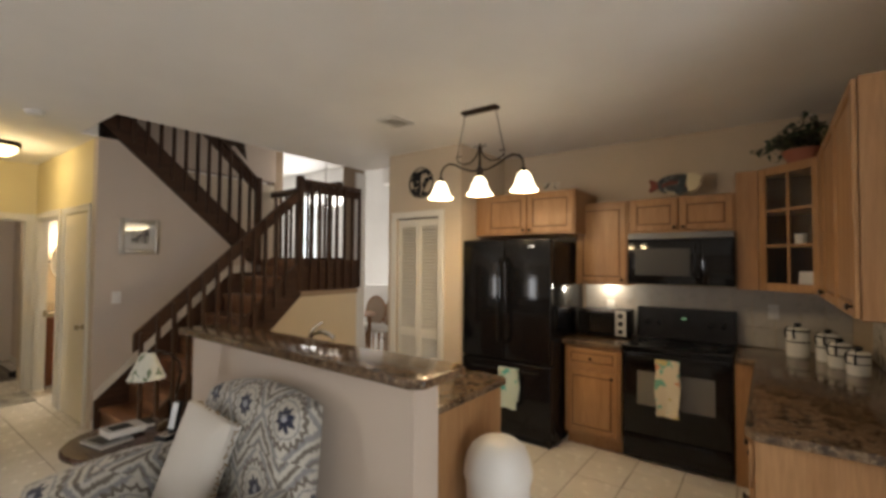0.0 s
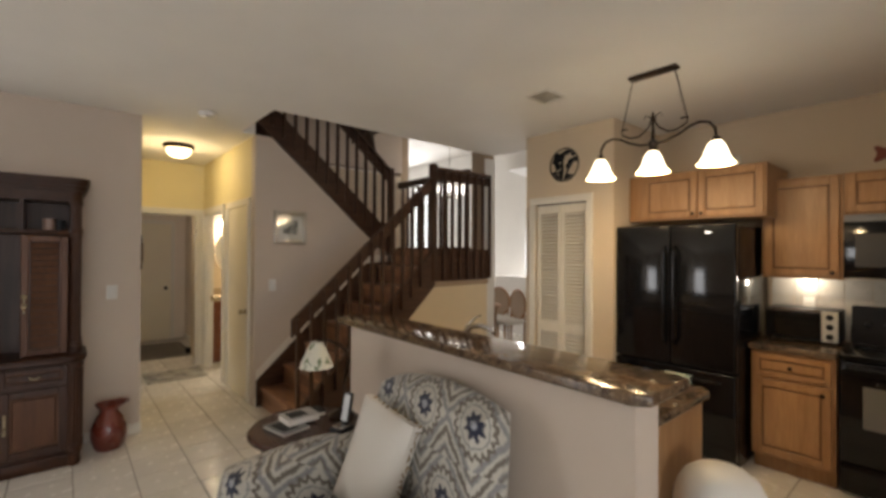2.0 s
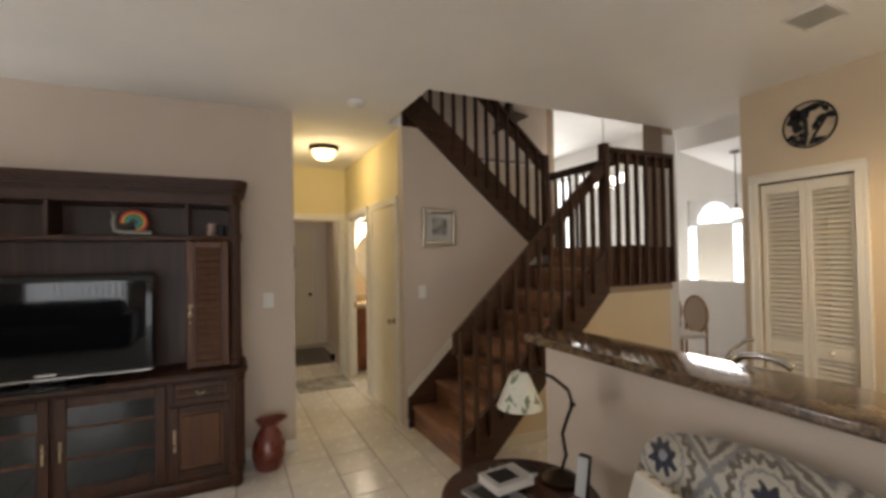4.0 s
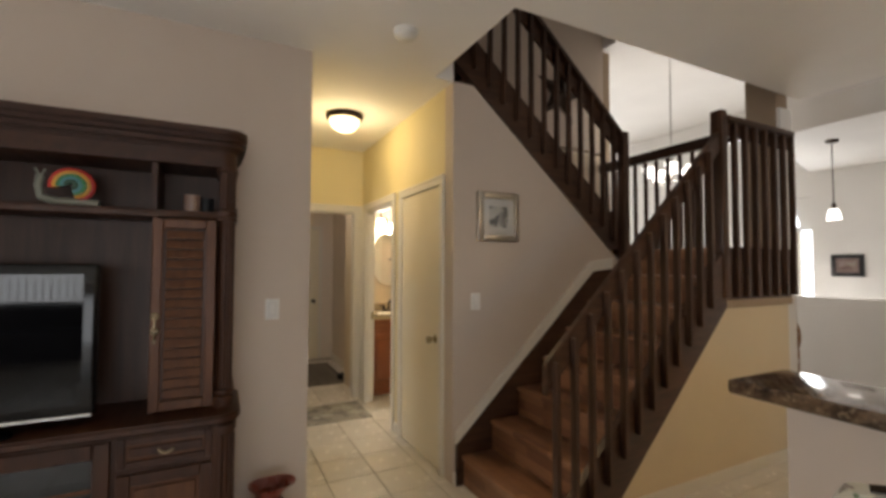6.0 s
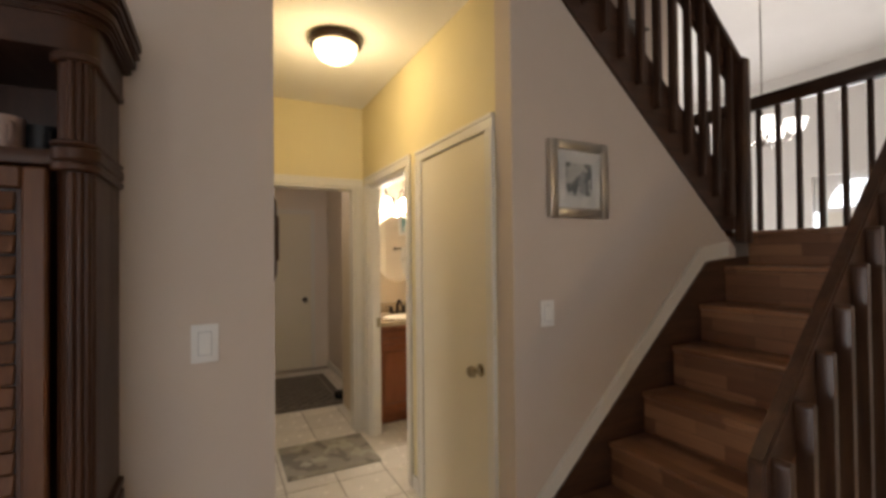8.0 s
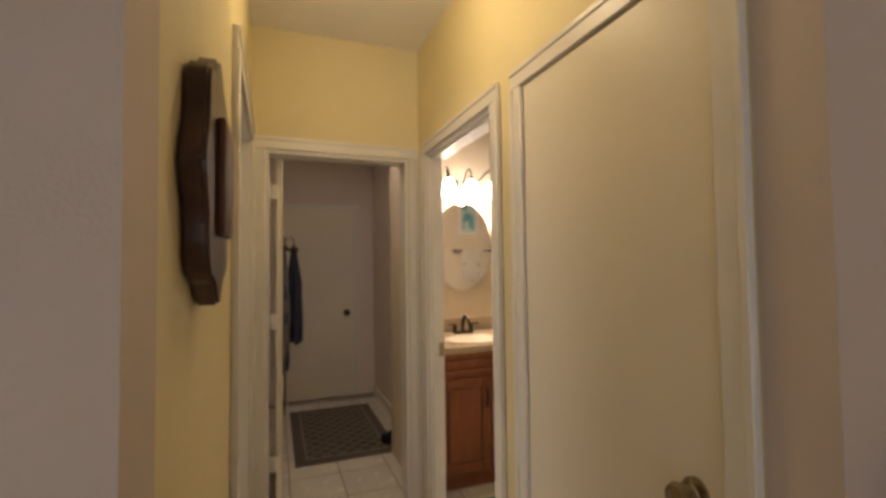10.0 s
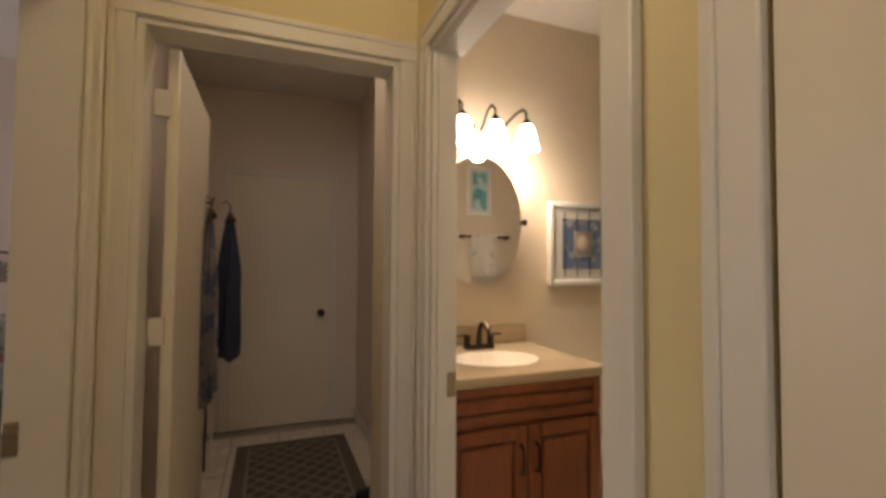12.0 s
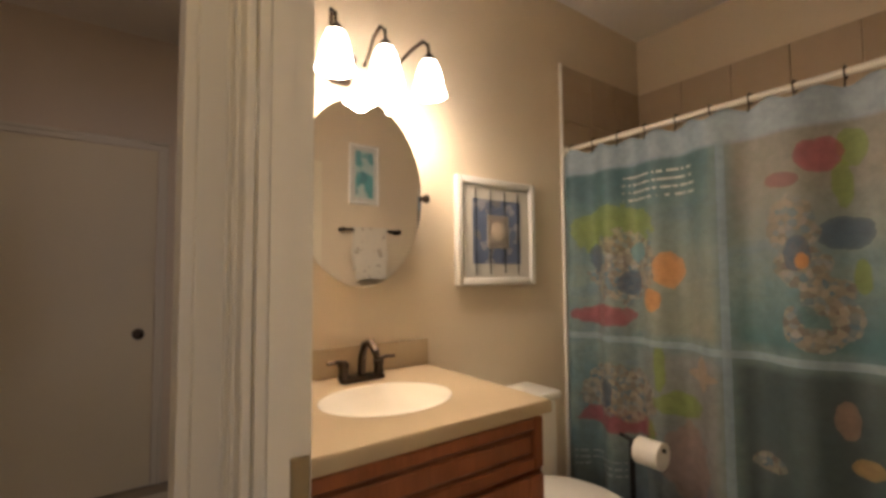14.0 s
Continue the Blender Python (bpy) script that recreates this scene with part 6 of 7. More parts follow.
lathe(bm, [(0.03, 0.385), (0.045, 0.36), (0.075, 0.29), (0.095, 0.245), (0.09, 0.245), (0.07, 0.288), (0.04, 0.357), (0.026, 0.38)], (-0.155, -0.072, 0), 14)
part("shade", bm, blob_mat("shade_print", (0.62, 0.60, 0.50), [((0.16, 0.20, 0.11), 0.60), ((0.25, 0.20, 0.16), 0.66)], 0.35, 20), lp, "ivory panelled shade with leaf print")
for dx, dy, w, d, z, h, rz, mat, lab in ((-0.02, -0.10, 0.19, 0.15, 0.0, 0.012, 12, paint("magazine_grey", (0.18, 0.18, 0.18), 0.3, 0.3, 0.02, 30), "grey magazine lying on the side table"),
                                        (-0.06, -0.02, 0.13, 0.17, 0.013, 0.03, 4, paint("book_white", (0.52, 0.50, 0.48), 0.4, 0.05, 0.02, 60), "pale paperback book on the side table"),
                                        (-0.13, 0.06, 0.12, 0.16, 0.0, 0.02, -8, BLACKMATT, "dark cover book on the side table")):
    b = thing("book", pose(-2.60 + dx, 0.93 + dy, 0.679 + z, 0, 0, rz), lab, "book", "books on the side table")
    part("pages", one(box, (-w / 2 + 0.004, -d / 2 + 0.004, 0.002), (w / 2 - 0.003, d / 2 - 0.004, h - 0.002)), PILLOW, b)
    part("cover", one(box, (-w / 2, -d / 2, h - 0.002), (w / 2, d / 2, h), 0.0008), mat, b)
    part("cover", one(box, (-w / 2, -d / 2, 0), (w / 2, d / 2, 0.002), 0.0008), mat, b)
    part("title_block", one(box, (-w * 0.35, -d * 0.35, h), (w * 0.3, d * 0.2, h + 0.0006)), BLACKMATT if mat is not BLACKMATT else CHROME, b)
ph = thing("cordless_phone", pose(-2.40, 1.02, 0.679, 0, 0, 20), "silver cordless phone upright in its black cradle", "phone")
part("cradle", one(box, (-0.04, -0.05, 0), (0.04, 0.05, 0.03), 0.01, 2), BLACKMATT, ph)
part("cradle_top", one(box, (-0.035, -0.045, 0.03), (0.035, 0.02, 0.038), 0.003), CHROME, ph)
bm = bmesh.new()
box(bm, (-0.022, -0.012, 0.0), (0.022, 0.012, 0.155), 0.008, 2, Matrix.Translation((0, 0.02, 0.028)) @ pose(0, 0, 0, -14))
hs = part("handset", bm, BLACKMATT, ph)
bm = bmesh.new()
box(bm, (-0.019, -0.0145, 0.02), (0.019, -0.0115, 0.145), 0.002, 1, Matrix.Translation((0, 0.02, 0.028)) @ pose(0, 0, 0, -14))
part("handset_face", bm, paint("silver_plastic", (0.45, 0.46, 0.47), 0.3), hs)

# ceiling fittings
vent = thing("ceiling_vent", pose(-2.44, 2.71, H - 0.001), "cream slatted ceiling air vent", "vent")
for lo, hi in (((-0.10, -0.12), (-0.085, 0.12)), ((0.085, -0.12), (0.10, 0.12)), ((-0.085, -0.12), (0.085, -0.105)), ((-0.085, 0.105), (0.085, 0.12))):
    part("frame", one(box, (lo[0], lo[1], -0.012), (hi[0], hi[1], 0), 0.003), TRIM, vent)
part("backing", one(box, (-0.085, -0.105, -0.003), (0.085, 0.105, -0.001)), paint("vent_backing", (0.45, 0.37, 0.24), 0.7), vent)
for k in range(8):
    part("slat", one(box, (-0.084, -0.011, -0.001), (0.084, 0.011, 0.001), 0, 1, Matrix.Translation((0, -0.09 + k * 0.026, -0.008)) @ pose(0, 0, 0, 14)), TRIM, vent)
sd = thing("smoke_detector", pose(-4.58, 0.89, H - 0.001), "white round smoke detector on the ceiling", "smoke detector")
part("base", one(lathe, [(0.001, 0), (0.068, 0), (0.068, -0.014), (0.001, -0.014)]), WHITE, sd)
part("cover", one(lathe, [(0.001, -0.042), (0.045, -0.040), (0.06, -0.028), (0.062, -0.014), (0.001, -0.014)]), WHITE, sd)
dl = thing("hall_dome_light", pose(-6.06, 0.93, H - 0.001) @ Matrix.Diagonal((0.9, 0.9, 1, 1)), "bronze rimmed dome ceiling light, lit", "ceiling light")
part("rim", one(lathe, [(0.001, 0), (0.165, 0), (0.17, -0.02), (0.16, -0.042), (0.140, -0.048), (0.140, -0.02), (0.001, -0.02)], sides=40), BRONZE, dl)
part("glass_dome", one(lathe, [(0.139, -0.045), (0.134, -0.075), (0.112, -0.108), (0.065, -0.132), (0.001, -0.14)], sides=40), DOMEGLASS, dl, "lit frosted dome glass")
part("finial", one(lathe, [(0.001, -0.118), (0.014, -0.122), (0.012, -0.135), (0.001, -0.146)], sides=14), BRONZE, dl)
point_lamp("bulb_hall", (-6.06, 0.93, H - 0.22), 11, (1.0, 0.80, 0.46), 0.09)

# made-up fitting round the utility fill, never in view
ul = thing("utility_ceiling_light", pose(-7.66, 1.0, H - 0.001), "unseen square white light added to brighten the utility room", "ceiling light")
part("frame", one(box, (-0.16, -0.16, -0.05), (0.16, 0.16, 0.0), 0.01, 2), WHITE, ul)
part("diffuser", one(box, (-0.14, -0.14, -0.066), (0.14, 0.14, -0.05), 0.004), PENDSHADE, ul, "lit opal diffuser")
# framed decor on the hall's left wall
hd = thing("carved_plaque", pose(-5.40, YH0 + 0.001, 1.55, 0, 0, 180), "dark carved wooden plaque on the hall wall", "wall decor")
bm = bmesh.new()
pts = []
for k in range(36):
    a = 2 * math.pi * k / 36
    pts.append((0.15 * math.cos(a) * (1 + 0.08 * math.cos(8 * a)), 0.19 * math.sin(a) * (1 + 0.06 * math.cos(8 * a))))
prism(bm, pts, "y", -0.035, 0.0)
bmesh.ops.bevel(bm, geom=bm.edges[:], offset=0.006, segments=2, affect="EDGES")
part("board", bm, STAIN, hd)
part("boss", one(box, (-0.06, -0.05, -0.09), (0.06, -0.034, 0.09), 0.012, 2), UNITPANEL, hd)

# ---------- foyer and dining ----------
fc = thing("foyer_chandelier", pose(-5.70, 4.62, 0), "five-arm foyer chandelier with lit glass shades", "chandelier")
part("canopy", one(lathe, [(0.001, 4.018), (0.065, 4.018), (0.06, 4.0), (0.02, 3.985), (0.001, 3.985)]), BRONZE, fc)
part("rod", one(rod, (0, 0, 2.72), (0, 0, 3.99), 0.007), CHROME, fc)
part("hub", one(lathe, [(0.001, 2.40), (0.02, 2.42), (0.03, 2.46), (0.018, 2.52), (0.025, 2.6), (0.012, 2.70), (0.001, 2.74)]), CHROME, fc)
for k in range(5):
    a = radians(72 * k + 20)
    ca, sa = math.cos(a), math.sin(a)
    part("arm", one(tube, [(0.02 * ca, 0.02 * sa, 2.46), (0.10 * ca, 0.10 * sa, 2.42), (0.19 * ca, 0.19 * sa, 2.43), (0.235 * ca, 0.235 * sa, 2.49)], 0.008), CHROME, fc)
    part("glass_shade", one(lathe, [(0.03, 2.49), (0.055, 2.51), (0.07, 2.56), (0.085, 2.60), (0.081, 2.60), (0.065, 2.56), (0.05, 2.513), (0.025, 2.495)], (0.235 * ca, 0.235 * sa, 0), 20), PENDSHADE, fc, "lit opal glass shade")
point_lamp("bulb_foyer", (-5.70, 4.62, 2.66), 13, (1.0, 0.9, 0.78), 0.1)
pd = thing("pendant_lamp", pose(-4.72, 5.9, 0), "bronze pendant lamp with lit white shade", "pendant lamp")
part("canopy", one(lathe, [(0.001, 2.839), (0.06, 2.839), (0.055, 2.815), (0.001, 2.81)]), BRONZE, pd)
part("rod", one(rod, (0, 0, 2.15), (0, 0, 2.815), 0.006), BRONZE, pd)
part("socket", one(lathe, [(0.001, 2.09), (0.018, 2.09), (0.022, 2.12), (0.012, 2.16), (0.001, 2.17)], sides=14), BRONZE, pd)
part("glass_shade", one(lathe, [(0.04, 2.09), (0.05, 2.05), (0.065, 1.98), (0.061, 1.98), (0.046, 2.05), (0.036, 2.088)], sides=24), PENDSHADE, pd)
DININGART = blob_mat("dining_art", (0.42, 0.30, 0.24), [((0.20, 0.10, 0.08), 0.52), ((0.45, 0.38, 0.28), 0.60)], 0.6, 8)
frame_picture("framed_picture", pose(-5.30, 7.697, 1.49), 0.36, 0.30, 0.05, 0.03, BLACKMATT, (0.25, 0.16, 0.14), "dark framed reddish print on the far wall", 0.04, DININGART)

DINWOOD = wood("dining_timber", (0.26, 0.12, 0.05), (0.40, 0.21, 0.10), 0.35, 0.8, coat=0.3)
dt = thing("dining_table", pose(-5.46, 4.86, 0), "round honey wood dining table", "table")
part("tabletop", one(lathe, [(0.001, 0.72), (0.46, 0.72), (0.48, 0.735), (0.47, 0.75), (0.001, 0.75)], sides=48), DINWOOD, dt)
for sx in (-1, 1):
    for sy in (-1, 1):
        part("leg", one(rod, (sx * 0.27, sy * 0.27, 0), (sx * 0.27, sy * 0.27, 0.72), 0.022, 0.032), DINWOOD, dt)


def dining_chair(m, label):
    c = thing("dining_chair", m, label, "chair", "chairs round the dining table")
    bm = bmesh.new()
    cushion(bm, (-0.22, -0.22, 0.44), (0.22, 0.20, 0.50), 0.25)
    part("seat", bm, PILLOW, c)
    bm = bmesh.new()
    tube(bm, [(0.19 * math.cos(radians(a)), 0.21, 0.72 + 0.24 * math.sin(radians(a))) for a in range(0, 361, 15)], 0.017)
    part("back_frame", bm, DINWOOD, c)
    bm = bmesh.new()
    prism(bm, [(0.18 * math.cos(radians(a)), 0.72 + 0.23 * math.sin(radians(a))) for a in range(0, 360, 15)], "y", 0.204, 0.216)
    part("cane_back", bm, paint("cane", (0.42, 0.32, 0.24), 0.7, 0.1, 0.3, 60), c)
    for sx in (-1, 1):
        part("leg", one(rod, (sx * 0.19, -0.19, 0), (sx * 0.19, -0.19, 0.45), 0.014, 0.02), DINWOOD, c)
        part("leg", one(rod, (sx * 0.17, 0.21, 0), (sx * 0.17, 0.21, 0.58), 0.014, 0.018), DINWOOD, c)
    return c


dc = dining_chair(pose(-5.13, 5.36, 0, 0, 0, -12), "honey wood dining chair with oval cane back")
copy_thing(dc, pose(-5.56, 5.50, 0, 0, 0, 14))

# metal star on the wall behind the upper flight
star = thing("wall_star", pose(-6.095, 3.33, 3.36, 0, 0, 90) @ pose(0, 0, 0, 0, 8, 0), "large dark metal barn star on the stair wall", "wall decor")
for k in range(5):
    a, b0, b1 = radians(90 + 72 * k), radians(90 + 72 * k - 36), radians(90 + 72 * k + 36)
    bm = bmesh.new()
    R, r = 0.36, 0.14
    tip, l0, l1 = (R * math.cos(a), R * math.sin(a)), (r * math.cos(b0), r * math.sin(b0)), (r * math.cos(b1), r * math.sin(b1))
    vs = [bm.verts.new((0, -0.06, 0)), bm.verts.new((l0[0], -0.01, l0[1])), bm.verts.new((tip[0], -0.004, tip[1])), bm.verts.new((l1[0], -0.01, l1[1])), bm.verts.new((0, -0.002, 0))]
    bm.faces.new((vs[0], vs[1], vs[2]))
    bm.faces.new((vs[0], vs[2], vs[3]))
    bm.faces.new((vs[4], vs[2], vs[1]))
    bm.faces.new((vs[4], vs[3], vs[2]))
    bm.faces.new((vs[0], vs[4], vs[1]))
    bm.faces.new((vs[0], vs[3], vs[4]))
    part("point", bm, BRONZE, star, smooth=False)

# ---------- bathroom ----------
VX, VY0, VY1, VZ = -7.178, 1.518, 2.245, 0.897
va = thing("vanity_cabinet", pose(VX, VY0, 0, 0, 0, 90), "cherry wood vanity cabinet with two panel doors", "cabinet")
WV = VY1 - VY0
part("body", one(box, (0, 0, 0.10), (WV, 0.64, VZ - 0.15), 0.003), CHERRY, va)
part("front_rail", one(box, (0, 0, VZ - 0.149), (WV, 0.022, VZ - 0.037)), CHERRY, va)
for x in (0.0, WV - 0.018):
    part("side_panel", one(box, (x, 0.0225, VZ - 0.149), (x + 0.018, 0.64, VZ - 0.037)), CHERRY, va)
part("toe_kick", one(box, (0.0, 0.06, 0.0), (WV, 0.64, 0.099)), CHERRY, va)
CHERRYDARK = wood("cherry_groove", (0.14, 0.042, 0.017), (0.25, 0.082, 0.032), 0.4, 0.7, coat=0.2)
panel_door(va, 0.012, WV - 0.012, 0.715, 0.858, 0.0, CHERRY, CHERRYDARK, "false_drawer", None, 0.035)
for x0, x1, hx in ((0.012, WV / 2 - 0.003, WV / 2 - 0.035), (WV / 2 + 0.003, WV - 0.012, WV / 2 + 0.035)):
    d = panel_door(va, x0, x1, 0.13, 0.70, 0.0, CHERRY, CHERRYDARK, "door", None, 0.055)
    bm = bmesh.new()
    tube(bm, [(hx, -0.02, 0.52), (hx, -0.045, 0.53), (hx, -0.05, 0.575), (hx, -0.045, 0.62), (hx, -0.02, 0.63)], 0.006)
    part("handle", bm, BRONZE, d, "dark bronze bar handle")
MARBLE = paint("cultured_marble", (0.42, 0.33, 0.22), 0.2, 0.05, 0.02, 25)
vt = thing("washbasin", pose(0, 0, 0), "cream moulded washbasin counter with oval bowl and upstand", "washbasin")
bm = bmesh.new()
N = 48
cx, cy, ax, ay = -7.47, 1.905, 0.165, 0.205
x0, x1, y0, y1 = XB + 0.002, VX + 0.022, VY0, VY1 + 0.022
outer, inner = [], []
for k in range(N):
    a = 2 * math.pi * k / N
    u, v = math.cos(a), math.sin(a)
    s = min(((x1 - cx) / u if u > 1e-6 else (x0 - cx) / u if u < -1e-6 else 9), ((y1 - cy) / v if v > 1e-6 else (y0 - cy) / v if v < -1e-6 else 9))
    outer.append((cx + u * s, cy + v * s))
    inner.append((u, v))
for corner_pt in ((x0, y0), (x0, y1), (x1, y0), (x1, y1)):
    k = min(range(N), key=lambda q: (outer[q][0] - corner_pt[0]) ** 2 + (outer[q][1] - corner_pt[1]) ** 2)
    outer[k] = corner_pt
rings = [[bm.verts.new((p[0], p[1], VZ - 0.036)) for p in outer], [bm.verts.new((p[0], p[1], VZ - 0.006)) for p in outer],
         [bm.verts.new((cx + (p[0] - cx) * 0.985, cy + (p[1] - cy) * 0.985, VZ)) for p in outer]]
for f, z in ((1.08, VZ), (1.0, VZ - 0.004)):
    rings.append([bm.verts.new((cx + ax * f * u, cy + ay * f * v, z)) for u, v in inner])
for r0, r1 in zip(rings, rings[1:]):
    for k in range(N):
        j = (k + 1) % N
        bm.faces.new((r0[k], r0[j], r1[j], r1[k]))
part("counter", bm, MARBLE, vt)
bm = bmesh.new()
rings = [[bm.verts.new((cx + ax * f * u, cy + ay * f * v, z)) for u, v in inner] for f, z in ((1.0, VZ - 0.004), (0.93, VZ - 0.03), (0.80, VZ - 0.075), (0.55, VZ - 0.11), (0.25, VZ - 0.125))]
for r0, r1 in zip(rings, rings[1:]):
    for k in range(N):
        j = (k + 1) % N
        bm.faces.new((r0[k], r0[j], r1[j], r1[k]))
bm.faces.new(rings[-1])
part("bowl", bm, paint("bowl_white", (0.80, 0.75, 0.66), 0.12, 0.02, 0.0, 40), vt, "glossy off-white oval bowl")
part("upstand", one(box, (XB + 0.003, VY0, VZ + 0.0005), (XB + 0.024, VY1 + 0.02, VZ + 0.10), 0.004, 2), MARBLE, vt)
part("drain", one(lathe, [(0.001, 0), (0.022, 0), (0.022, 0.003), (0.001, 0.004)], (cx, cy, VZ - 0.1245)), BRONZE, vt)
bf = thing("basin_faucet", pose(-7.69, 1.925, VZ + 0.001, 0, 0, 90), "oil-rubbed bronze two-handle basin faucet", "faucet")
part("base", one(box, (-0.08, -0.025, 0), (0.08, 0.025, 0.02), 0.009, 2), BRONZE, bf)
bm = bmesh.new()
tube(bm, [(0, 0, 0.015), (0, -0.005, 0.08), (0, -0.03, 0.125), (0, -0.07, 0.135), (0, -0.105, 0.11), (0, -0.115, 0.085)], 0.015, 12, 0.8)
part("spout", bm, BRONZE, bf)
for s in (-1, 1):
    part("handle_post", one(lathe, [(0.001, 0.015), (0.019, 0.015), (0.016, 0.04), (0.019, 0.06), (0.012, 0.072), (0.001, 0.075)], (s * 0.065, 0, 0), 16), BRONZE, bf)
    part("lever", one(tube, [(s * 0.06, 0, 0.066), (s * 0.09, -0.004, 0.072), (s * 0.125, -0.008, 0.07)], 0.009, 8, 0.6), BRONZE, bf)
# oval pivot mirror
mi = thing("oval_mirror", pose(XB + 0.09, 1.942, 1.55, 0, 0, 90), "frameless oval mirror on bronze pivots", "mirror")
bm = bmesh.new()
prism(bm, [(0.247 * math.cos(2 * math.pi * k / 64), 0.337 * math.sin(2 * math.pi * k / 64)) for k in range(64)], "y", 0.0, 0.006)
part("mirror_glass", bm, MIRROR, mi, smooth=False)
for s in (-1, 1):
    part("pivot", one(rod, (s * 0.255, 0.088, 0.0), (s * 0.255, -0.01, 0.0), 0.011, 0.009), BRONZE, mi)
    part("pivot_knob", one(lathe, [(0.001, -0.02), (0.013, -0.014), (0.015, 0.0), (0.011, 0.012), (0.001, 0.016)], (s * 0.262, -0.012, 0.0), 14), BRONZE, mi)
# three-light bar above the mirror
bl = thing("vanity_light", pose(XB + 0.002, 1.978, 2.055, 0, 0, 90), "bronze three-light bathroom fixture with bright glass shades", "wall light")
bm = bmesh.new()
prism(bm, [(-0.16, 0.02), (-0.03, 0.02), (-0.055, -0.10), (-0.135, -0.10)], "y", -0.03, 0.0)
bmesh.ops.bevel(bm, geom=bm.edges[:], offset=0.008, segments=2, affect="EDGES")
part("backplate", bm, BRONZE, bl)
for x in (-0.182, 0.0, 0.182):
    bm = bmesh.new()
    tube(bm, [(x * 0.25, -0.02, -0.01), (x * 0.7, -0.06, 0.02), (x * 0.9, -0.10, 0.07), (x, -0.15, 0.085), (x, -0.185, 0.055), (x, -0.19, 0.01)], 0.007)
    part("arm", bm, BRONZE, bl)
    part("shade_cap", one(lathe, [(0.001, 0.022), (0.012, 0.018), (0.024, 0.0), (0.030, -0.014), (0.001, -0.014)], (x, -0.19, 0), 18), BRONZE, bl)
    part("glass_shade", one(lathe, [(0.029, -0.012), (0.040, -0.035), (0.050, -0.075), (0.057, -0.115), (0.066, -0.138), (0.062, -0.138), (0.053, -0.115), (0.046, -0.075), (0.035, -0.035), (0.025, -0.014)], (x, -0.19, 0), 28), BATHSHADE, bl, "glaring white glass shade")
    point_lamp("bulb_vanity", (XB + 0.192, 1.978 + x, 1.93), 13.5, (1.0, 0.84, 0.63), 0.05)
# white framed shell print
SHELLART = blob_mat("shell_print", (0.10, 0.13, 0.22), [((0.30, 0.30, 0.33), 0.55), ((0.20, 0.19, 0.19), 0.60)], 0.6, 10)
sp = frame_picture("framed_shell_print", pose(XB + 0.002, 2.653, 1.447, 0, 0, 90), 0.485, 0.485, 0.034, 0.03, WHITE, (0.60, 0.56, 0.47), "white framed blue print hung by wires on a mount", 0.062, SHELLART)
for x in (-0.13, -0.045, 0.045, 0.13):
    part("wire", one(rod, (x, -0.0185, -0.19), (x, -0.0185, 0.19), 0.0025), BLACKMATT, sp)
part("tag", one(box, (-0.065, -0.021, -0.075), (0.065, -0.018, 0.075), 0.001), paint("shell_tag", (0.50, 0.43, 0.34), 0.7), sp)
bm = bmesh.new()
lathe(bm, [(0.001, 0), (0.04, 0.0), (0.047, 0.002), (0.03, 0.005), (0.001, 0.007)], sides=20, m=Matrix.Translation((0, -0.021, 0.005)) @ pose(0, 0, 0, 90))
part("shell_shape", bm, paint("shell_cream", (0.56, 0.47, 0.37), 0.5, 0.1, 0.2, 60), sp)
# on the wall across from the mirror
TEALART = blob_mat("teal_print", (0.50, 0.62, 0.58), [((0.10, 0.36, 0.36), 0.48), ((0.06, 0.24, 0.27), 0.58)], 0.6, 7)
frame_picture("framed_teal_print", pose(-6.222, 2.66, 1.98, 0, 0, -90), 0.24, 0.44, 0.02, 0.02, WHITE, (0.66, 0.64, 0.58), "narrow white framed teal print", 0.03, TEALART)
tw = thing("towel_bar", pose(-6.222, 2.70, 1.57, 0, 0, -90), "bronze towel bar on the bathroom wall", "towel bar")
part("bar", one(rod, (-0.22, -0.06, 0), (0.22, -0.06, 0), 0.008), BRONZE, tw)
for s in (-1, 1):
    part("bracket", one(rod, (s * 0.22, -0.07, 0), (s * 0.22, 0.0, 0), 0.014), BRONZE, tw)
cloth("hand_towel", pose(-6.282, 2.68, 1.582, 0, 0, -90), 0.26, 0.36, blob_mat("hand_towel_print", (0.66, 0.62, 0.54), [((0.45, 0.40, 0.34), 0.6)], 0.9, 20), "pale hand towel hung over the bronze bar")

# toilet
tl = thing("toilet", pose(XB + 0.01, 2.60, 0, 0, 0, 90), "white porcelain toilet with closed lid", "toilet")
bm = bmesh.new()
cushion(bm, (-0.22, -0.20, 0.36), (0.22, -0.005, 0.708), 0.12)
part("tank", bm, PORCELAIN, tl)
part("tank_lid", one(box, (-0.235, -0.215, 0.709), (0.235, -0.002, 0.745), 0.012, 3), PORCELAIN, tl)
bm = bmesh.new()
lathe(bm, [(0.001, 0), (0.11, 0), (0.10, 0.08), (0.11, 0.2), (0.165, 0.33), (0.185, 0.39), (0.001, 0.39)], sides=36, m=Matrix.Translation((0, -0.45, 0)) @ Matrix.Diagonal((1, 1.3, 1, 1)))
part("bowl", bm, PORCELAIN, tl)
bm = bmesh.new()
lathe(bm, [(0.001, 0.392), (0.19, 0.392), (0.195, 0.405), (0.19, 0.425), (0.17, 0.435), (0.001, 0.438)], sides=40, m=Matrix.Translation((0, -0.45, 0)) @ Matrix.Diagonal((1, 1.28, 1, 1)))
part("lid", bm, PORCELAIN, tl)
part("flush_lever", one(tube, [(-0.16, -0.205, 0.66), (-0.16, -0.225, 0.66), (-0.10, -0.23, 0.655)], 0.007), CHROME, tl)
